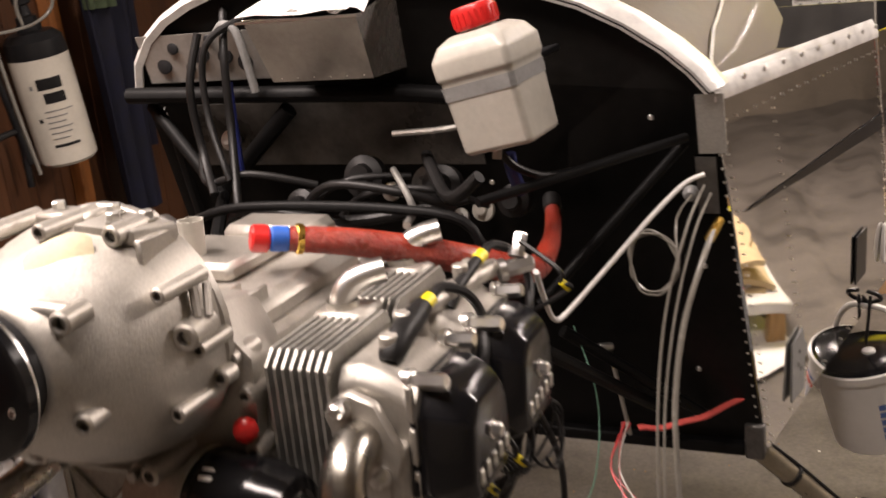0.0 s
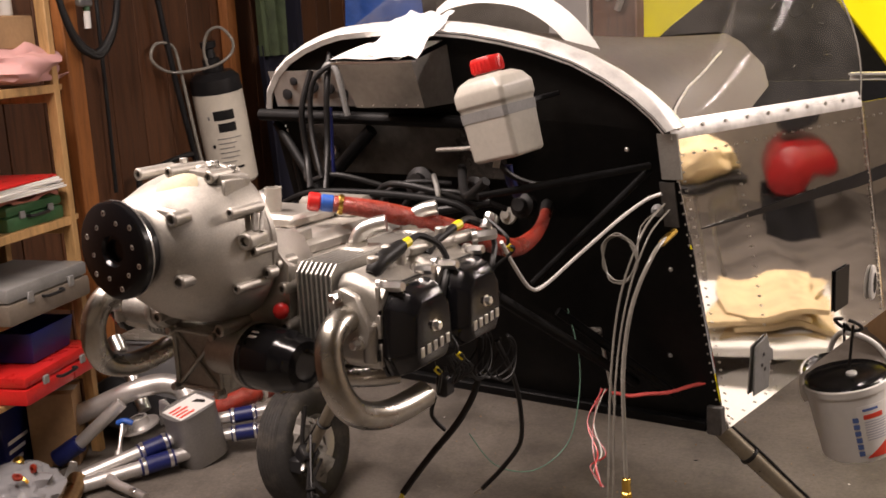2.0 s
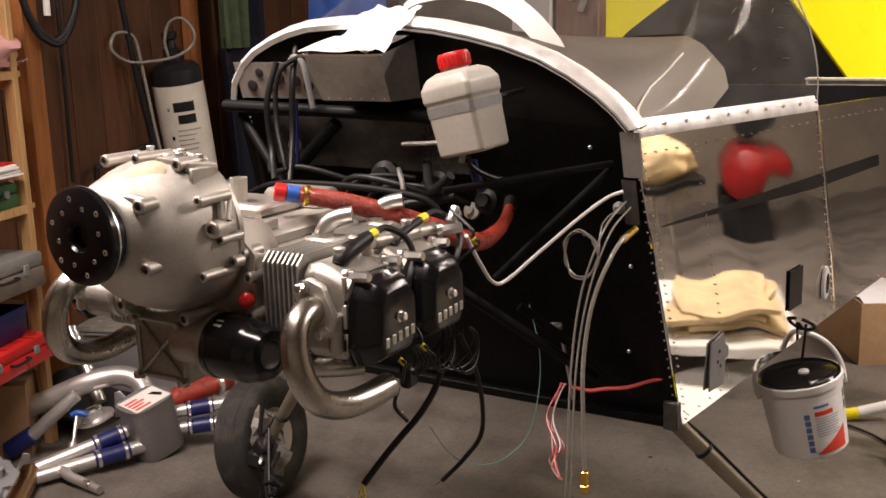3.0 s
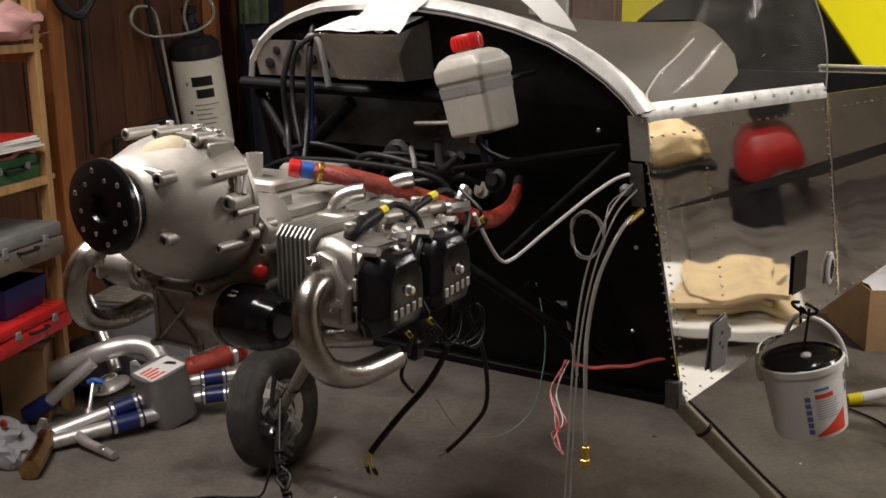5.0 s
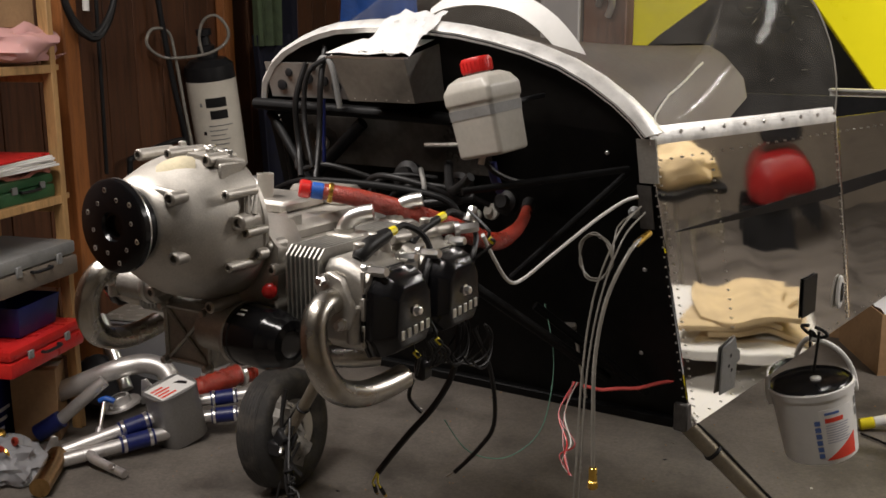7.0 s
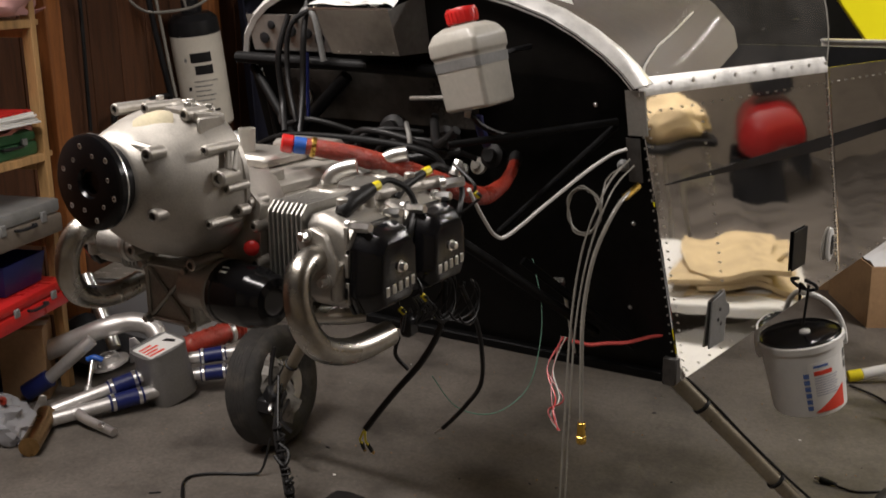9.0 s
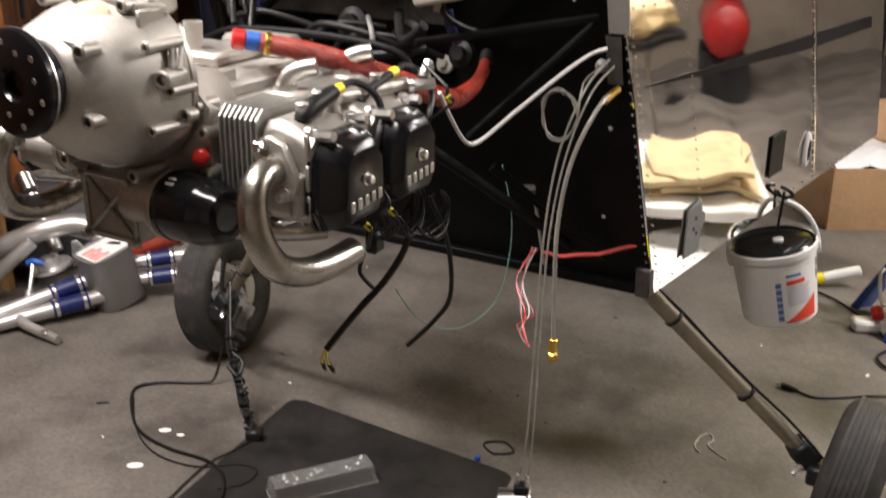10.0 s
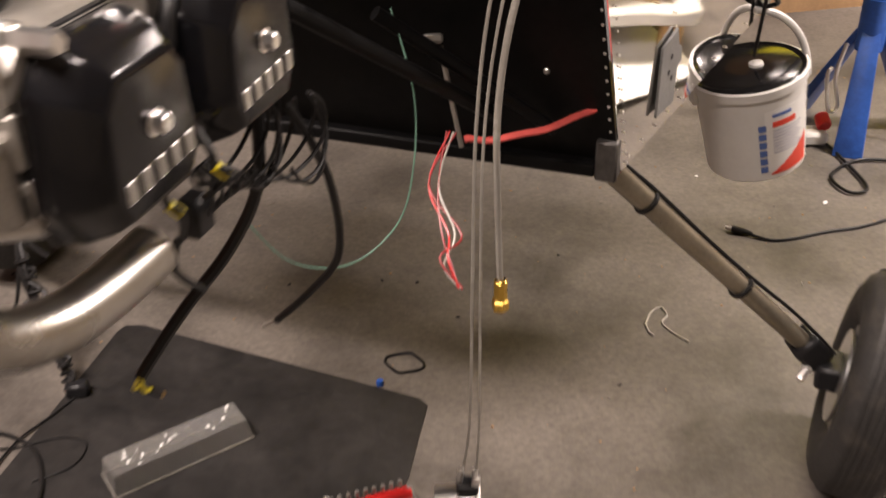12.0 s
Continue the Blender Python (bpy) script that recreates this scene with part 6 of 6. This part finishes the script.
hung_cloth("green_coat", "olive green cloth coat hung on the wall", CLOTH_GREEN, 1.62, 1.92, 1.21, 2.0, 3, 0.16)
hung_cloth("navy_overalls", "dark navy overalls hung on the wall", CLOTH_BLUE, 1.68, 2.12, 0.30, 1.26, 7, 0.12, 0.05)
hung_cloth("navy_overalls", "dark navy overalls hung on the wall", CLOTH_BLUE, 1.90, 2.35, 0.55, 1.62, 12, 0.07, 0.03)
solo("coiled_hose", tube([(0.10 + 0.055 * math.cos(k * 0.5) + 0.006 * math.sin(k), 0.43 + 0.10 * math.cos(k * 0.5), 1.52 + (0.25 + 0.012 * math.sin(k * 1.3)) * math.sin(k * 0.5)) for k in range(40)], 0.012, 10, 3), CABLE, "coiled black hose hung on the wall", "hose", at_room(0, 0))
solo("wall_cable", tube([(0.03, 0.60, 1.9), (0.03, 0.575, 1.4), (0.03, 0.57, 1.1), (0.03, 0.56, 0.75)], 0.008, 8, 5), CABLE, "dark cable running down the panelled wall", "cable", at_room(0, 0))
gun = thing("air_gun", "small air gun with a green band hung on the wall", "air gun", at_room(0.09, 0.42, 1.36))
part("handle", tube([(0, 0, 0.0), (0, 0.003, 0.06)], 0.012, 10, 0), WHITE, gun)
part("band", rod((0, 0.003, 0.06), (0, 0.004, 0.075), 0.0125, 10), GREEN, gun, "green band")
part("body", box(-0.012, 0.012, -0.045, 0.03, 0.075, 0.105, 0.006), GALV, gun)
solo("wall_bracket", tube([(0.07, 0.66, 0.62), (0.07, 0.66, 0.77), (0.07, 0.70, 0.80), (0.07, 1.02, 0.83), (0.07, 1.10, 0.80), (0.07, 1.11, 0.62)], 0.012, 10, 5), BLACK_PAINT, "black tubular bracket on the panelled wall", "bracket", at_room(0, 0))

# ---- exhaust silencer lying on the floor ----
sil = thing("exhaust_silencer", "grey aircraft exhaust silencer with blue-sleeved pipes", "silencer", pose(0, 0, 0))
MC = pose(-1.345, 0.527, 0.010) @ Matrix.Rotation(radians(8), 4, Vector((0.66, 0.75, 0))) @ Matrix.Rotation(radians(-9), 4, Vector((-0.75, 0.66, 0))) @ pose(0, 0, 0, 0, 0, -9)
SILGREY = material("brushed_silencer", (0.30, 0.295, 0.29), 0.42, 0.6, 0.18, 6, 160, 0.08)
ell = [(0.068 * math.copysign(abs(math.cos(a)) ** 0.6, math.cos(a)), 0.076 * math.copysign(abs(math.sin(a)) ** 0.6, math.sin(a))) for a in np.linspace(0, 2 * math.pi, 44, endpoint=False)]
can = part("can", loft([[(x * s, y * s, z) for x, y in ell] for z, s in ((0.002, 0.97), (0.006, 1.0), (0.176, 1.0), (0.177, 1.025), (0.184, 1.025), (0.184, 0.985), (0.181, 0.98))], m=MC), SILGREY, sil, "grey brushed silencer can with a rolled rim")
lab = part("label", box(-0.050, 0.052, -0.062, 0.064, 0.1815, 0.1830, m=MC), PAPER, sil, "white label with red print")
for k in range(4):
    part("print_bar", box(0.030 - 0.019 * k, 0.040 - 0.019 * k, -0.055, 0.000 - 0.012 * (k % 2), 0.1831, 0.1836, m=MC), INK_RED, lab)
part("print_mark", prism([(-0.018, -0.016), (0.0, -0.020), (0.022, 0.004), (0.016, 0.02), (0.004, 0.008)], 0.0006, 0, MC @ pose(0.005, 0.036, 0.1833, 90, 0, 70)), BLACK_PAINT, lab)
SATIN = material("satin_pipe", (0.60, 0.58, 0.56), 0.40, 0.78, 0.15, 9, 140, 0.05)
PIPES = (((-1.365, 0.480, 0.100), (-1.505, 0.200, 0.042), 0.0215, 0.16, 0.46), ((-1.315, 0.470, 0.056), (-1.480, 0.162, 0.030), 0.0215, 0.18, 0.48),
         ((-1.360, 0.560, 0.112), (-1.185, 0.735, 0.130), 0.0195, 0.34, 0.68), ((-1.345, 0.540, 0.066), (-1.165, 0.705, 0.078), 0.0195, 0.36, 0.70))
for a, b, r, f0, f1 in PIPES:
    A, B = Vector(a), Vector(b)
    part("pipe", tube([A, B], r, 18, 0), SATIN, sil, "satin stainless pipe")
    for f in (0.62, 0.80):
        part("weld", rod(A.lerp(B, f - 0.004), A.lerp(B, f + 0.004), r + 0.0015, 18), SATIN, sil)
    sl = part("sleeve", tube([A.lerp(B, f0), A.lerp(B, f1)], r + 0.005, 18, 0), SLEEVE, sil, "blue silicone sleeve")
    for f in (f0 + 0.035, f1 - 0.035):
        part("clamp", rod(A.lerp(B, f - 0.020), A.lerp(B, f + 0.020), r + 0.0065, 18), CHROME, sl, "steel hose clamp")
        c = A.lerp(B, f) + Vector((0.004, -0.004, r + 0.007))
        part("clamp_screw", rod(c, c + Vector((0.012, -0.010, 0.004)), 0.0045, 8), CHROME, sl)
part("arc_pipe", tube([(-1.405, 0.560, 0.120), (-1.420, 0.565, 0.165), (-1.455, 0.565, 0.208), (-1.505, 0.530, 0.228), (-1.560, 0.460, 0.218), (-1.660, 0.391, 0.170), (-1.745, 0.340, 0.130)], 0.0325, 22, 7), SATIN, sil, "bent satin exhaust pipe")
part("pipe_flange", lathe([(0.028, 0), (0.038, 0), (0.038, 0.008), (0.028, 0.008)], 24, along((-1.745, 0.340, 0.130), (-1.83, 0.289, 0.09))), GALV, sil)
part("weld", rod((-1.588, 0.440, 0.204), (-1.594, 0.436, 0.201), 0.0305, 22), SATIN, sil)
part("branch_pipe", tube([(-1.545, 0.400, 0.200), (-1.573, 0.368, 0.165), (-1.625, 0.330, 0.110), (-1.668, 0.300, 0.065)], 0.0205, 18, 6), SATIN, sil, "branch pipe of satin steel")
part("branch_sleeve", tube([(-1.655, 0.309, 0.079), (-1.715, 0.262, 0.032)], 0.029, 18, 0), SLEEVE, sil, "dark blue silicone sleeve")
part("ring_flange", lathe([(0.024, 0.030), (0.032, 0.030), (0.034, 0.012), (0.036, 0.008), (0.062, 0.006), (0.064, 0.0), (0.024, 0.0)], 30, pose(-1.520, 0.440, 0.112, 12, -8, 0)), SATIN, sil, "round turned pipe flange")
for a in (40, 160, 280):
    part("bolt", hexbolt((-1.520 + 0.05 * math.cos(radians(a)), 0.440 + 0.05 * math.sin(radians(a)), 0.115), (-1.520 + 0.05 * math.cos(radians(a)), 0.440 + 0.05 * math.sin(radians(a)), 0.128), 0.007), GALV, sil)
part("stay", prism([(-0.02, -0.05), (0.012, -0.045), (0.022, 0.03), (0.008, 0.055), (-0.01, 0.05)], 0.004, 0.001, pose(-1.435, 0.470, 0.160, 20, 0, 40)), SATIN, sil, "flat steel stay")
part("brace", tube([(-1.462, 0.300, 0.072), (-1.490, 0.335, 0.105), (-1.511, 0.367, 0.148)], 0.0065, 10, 0), CHROME, sil)
part("brace_socket", rod((-1.455, 0.290, 0.062), (-1.474, 0.313, 0.086), 0.012, 12), SATIN, sil)
part("blue_clip", tube([(-1.525, 0.36, 0.150), (-1.505, 0.37, 0.158), (-1.485, 0.385, 0.148)], 0.009, 10, 3), BLUE, sil, "blue hose end")
part("tail_pipe", tube([(-1.430, 0.235, 0.036), (-1.391, 0.227, 0.030), (-1.262, 0.224, 0.017)], 0.0145, 14, 0, radii=(0.018, 0.0145, 0.013)), SATIN, sil)
part("bolt", rod((-1.310, 0.226, 0.028), (-1.300, 0.205, 0.040), 0.008, 10), CHROME, sil)
part("bronze_pipe", tube([(-1.505, 0.175, 0.040), (-1.45, 0.115, 0.034), (-1.369, 0.014, 0.031)], 0.0290, 18, 4), material("heat_tinted_pipe", (0.42, 0.26, 0.11), 0.3, 1.0, 0.3, 8, 120, 0.05), sil, "heat-tinted bronze pipe")
part("bracket", prism([(-0.022, -0.03), (0.022, -0.03), (0.010, 0.03), (-0.010, 0.03)], 0.004, 0.001, pose(-1.535, 0.185, 0.060, 0, 15, 40)), GALV, sil)
duct = thing("orange_duct", "orange ribbed air duct behind the silencer", "duct")
part("hose", tube([(-1.43, 0.60, 0.115), (-1.383, 0.64, 0.130), (-1.334, 0.735, 0.148), (-1.317, 0.830, 0.150)], 0.036, 16, 9, radii=[0.034, 0.038] * 14), RED_HOSE, duct, "orange ribbed silicone hose")
part("clamp", rod((-1.322, 0.770, 0.149), (-1.318, 0.790, 0.150), 0.040, 18), CHROME, duct, "steel hose clamp")
part("clamp_screw", rod((-1.30, 0.765, 0.188), (-1.28, 0.795, 0.186), 0.008, 8), CHROME, duct)
stub = thing("chrome_stub", "bright jointed pipe standing behind the silencer", "pipe")
part("tube", tube([(-1.600, 0.530, 0.120), (-1.668, 0.550, 0.210), (-1.725, 0.565, 0.275)], 0.022, 16, 4), CHROME, stub)
part("joint", rod((-1.735, 0.568, 0.287), (-1.775, 0.578, 0.335), 0.027, 16), CHROME, stub)
solo("dark_bag", sheet([[(-1.95 + 0.30 * u, 0.48 + 0.28 * v, 0.06 + 0.12 * math.sin(math.pi * v) * (0.7 + 0.3 * math.sin(8 * u)) * math.sin(math.pi * min(1, u * 1.2 + 0.1))) for v in np.linspace(0, 1, 10)] for u in np.linspace(0, 1, 12)], 0.01), BLACK_PAINT, "dark crumpled sheeting by the wall", "sheeting")

# ---- what stands beyond the fuselage ----
wing = thing("yellow_wing", "bright yellow aircraft wing with black paint band behind the fuselage", "wing", pose(0, 0, 0))
part("skin", prism([(-0.02, 1.414), (0.43, 0.827), (1.5, 0.827), (1.5, 2.1), (-0.55, 2.1)], 0.03, 0.004, pose(0.112, 2.30, 0, 0, 0, 30)), YELLOW, wing, "bright yellow painted skin")
part("skin", prism([(0, 1.0), (0.03, 1.2), (0.10, 1.262), (0.275, 1.392), (0.62, 1.66), (0.62, 2.1), (0, 2.1)], 0.03, 0.004, pose(-0.50, 2.12, 0, 0, 0, 25)), YELLOW, wing, "bright yellow painted skin")
part("band", prism([(-1.1, 0.8), (1.3, 0.8), (1.3, 2.1), (-1.1, 2.1)], 0.02, 0.004, pose(0, 2.95, 0)), BLACK_PAINT, wing, "black painted band")
for x, z, r in ((-0.30, 1.39, 0.055), (-0.15, 1.30, 0.035)):
    part("lightening_hole", lathe([(r, 0), (r, 0.01), (r * 0.85, 0.012)], 20, along((x, 2.945, z), (x, 0, z))), TUBE_BLACK, wing)
rail = part("spar", box(0.37, 1.05, 1.50, 1.515, 1.070, 1.115, 0.002), EDGE, fuselage, "bright aluminium spar with rivets")
part("cap_strip", box(0.37, 1.05, 1.48, 1.53, 1.115, 1.121, 0.001), EDGE, rail)
for k in range(14):
    part("rivet", lathe([(0.005, 0), (0.004, 0.002), (0, 0.003)], 8, along((0.39 + 0.045 * k, 1.50, 1.093), (0.39 + 0.045 * k, 0, 1.093))), GREY, rail)
solo("metal_sheet", box(-0.74, -0.585, 1.82, 1.84, 0.0, 2.0, 0.004), material("pale_grey_sheet", (0.42, 0.41, 0.40), 0.5, 0, 0.15, 4, 60, 0.05), "pale grey sheet leaning behind the fuselage", "sheet")
post = thing("dark_post", "dark post with a steel clamp behind the fuselage", "post", pose(0, 0, 0))
part("upright", box(-0.52, -0.36, 1.72, 1.79, 0.0, 2.2, 0.005), PANEL, post)
part("clamp", tube([(-0.46, 1.71, 1.37), (-0.43, 1.68, 1.41), (-0.40, 1.69, 1.38), (-0.42, 1.70, 1.33)], 0.012, 8), GALV, post)
solo("blue_tarpaulin", sheet([[(-1.66 + 0.26 * u, 1.80 + 0.19 * u + 0.02 * math.sin(9 * u + 4 * v), 1.30 + 0.7 * v) for u in np.linspace(0, 1, 9)] for v in np.linspace(0, 1, 9)], 0.006), BLUE, "blue tarpaulin hung from the ceiling", "tarpaulin")

# ---- beside the fuselage: seen in the polished skin ----
pallet = thing("low_trolley", "low white-topped trolley with folded cloths", "trolley", pose(1.92, 1.62, 0, 0, 0, 40))
part("top", box(-0.45, 0.45, -0.30, 0.30, 0.12, 0.16, 0.006), WHITE, pallet, "white board top")
for x in (-0.4, 0.4):
    for y in (-0.25, 0.25):
        part("foot", box(x - 0.03, x + 0.03, y - 0.03, y + 0.03, 0.0, 0.12, 0.004), PINE, pallet)
rng = random.Random(2)
for k in range(4):
    turn = (5, -7, 9, -3)[k]
    a = [rng.uniform(0, 6) for _ in range(4)]
    rows = [[(-0.34 + (0.70 - 0.05 * k) * u + 0.05 * (v - 0.5) * (-1) ** k + 0.03 * math.sin(a[0] + 5 * v), -0.10 - 0.02 * k + 0.36 * v + 0.02 * math.sin(a[1] + 6 * u), 0.165 + 0.030 * k + 0.013 * math.sin(a[2] + 7 * u) * math.cos(a[3] + 4 * v) + 0.012 * math.sin(math.pi * u)) for v in np.linspace(0, 1, 9)] for u in np.linspace(0, 1, 14)]
    solo("folded_cloth", sheet(rows, 0.021), TAN, "folded tan cloth lying in a stack", "cloth", pose(1.92, 1.62, 0, 0, 0, 40 + turn), group="folded cloths")
solo("white_sheet", sheet([[(1.30 + 0.42 * u, 0.98 + 0.55 * v + 0.2 * u, 0.012 + 0.012 * math.sin(6 * u + 5 * v) ** 2) for v in np.linspace(0, 1, 9)] for u in np.linspace(0, 1, 9)], 0.002), PAPER, "creased white paper sheet on the concrete", "paper")
comp = thing("air_compressor", "red air compressor tank on black feet", "compressor", pose(3.5, 3.22, 0, 0, 0, 40))
part("tank", lathe([(0, 0), (0.08, 0.01), (0.14, 0.04), (0.155, 0.09), (0.155, 0.66), (0.14, 0.70), (0.08, 0.725), (0, 0.73)], 32, along((-0.36, 0, 0.42), (1, 0, 0.42))), DULL_RED, comp, "red steel tank")
part("motor", lathe([(0, 0), (0.10, 0.0), (0.11, 0.02), (0.11, 0.24), (0.09, 0.26), (0, 0.26)], 24, along((-0.2, 0, 0.72), (1, 0, 0.72))), BLACK_PAINT, comp, "black motor")
for x in (-0.24, 0.24):
    part("foot", loft([[(x + d, e * 0.16, 0.28) for d, e in ((-0.03, -1), (0.03, -1), (0.03, 1), (-0.03, 1))], [(x + d, e * 0.2, 0.0) for d, e in ((-0.03, -1), (0.03, -1), (0.03, 1), (-0.03, 1))]]), BLACK_PAINT, comp, "black foot")
bm = bmesh.new()
bmesh.ops.create_icosphere(bm, subdivisions=4, radius=1)
for v in bm.verts:
    n = noise.noise(v.co * 1.9) * 0.22 + noise.noise(v.co * 5) * 0.07
    v.co = Vector((v.co.x * 0.17, v.co.y * 0.14, max(v.co.z, -0.7) * 0.11)) * (1 + n)
solo("tan_cushion", bm, TAN, "bulging tan cushion lying on a black stool", "cushion", pose(2.62, 1.84, 0.665, 0, 0, 30))
stool = thing("work_stool", "round black work stool with steel legs", "stool", pose(2.62, 1.84, 0))
part("seat", lathe([(0, 0.55), (0.17, 0.55), (0.19, 0.56), (0.19, 0.585), (0.17, 0.595), (0, 0.595)], 28), BLACK_PAINT, stool)
for a in (0.4, 1.97, 3.54, 5.11):
    part("leg", tube([(0.11 * math.cos(a), 0.11 * math.sin(a), 0.55), (0.2 * math.cos(a), 0.2 * math.sin(a), 0.0)], 0.012, 8, 0), GALV, stool)
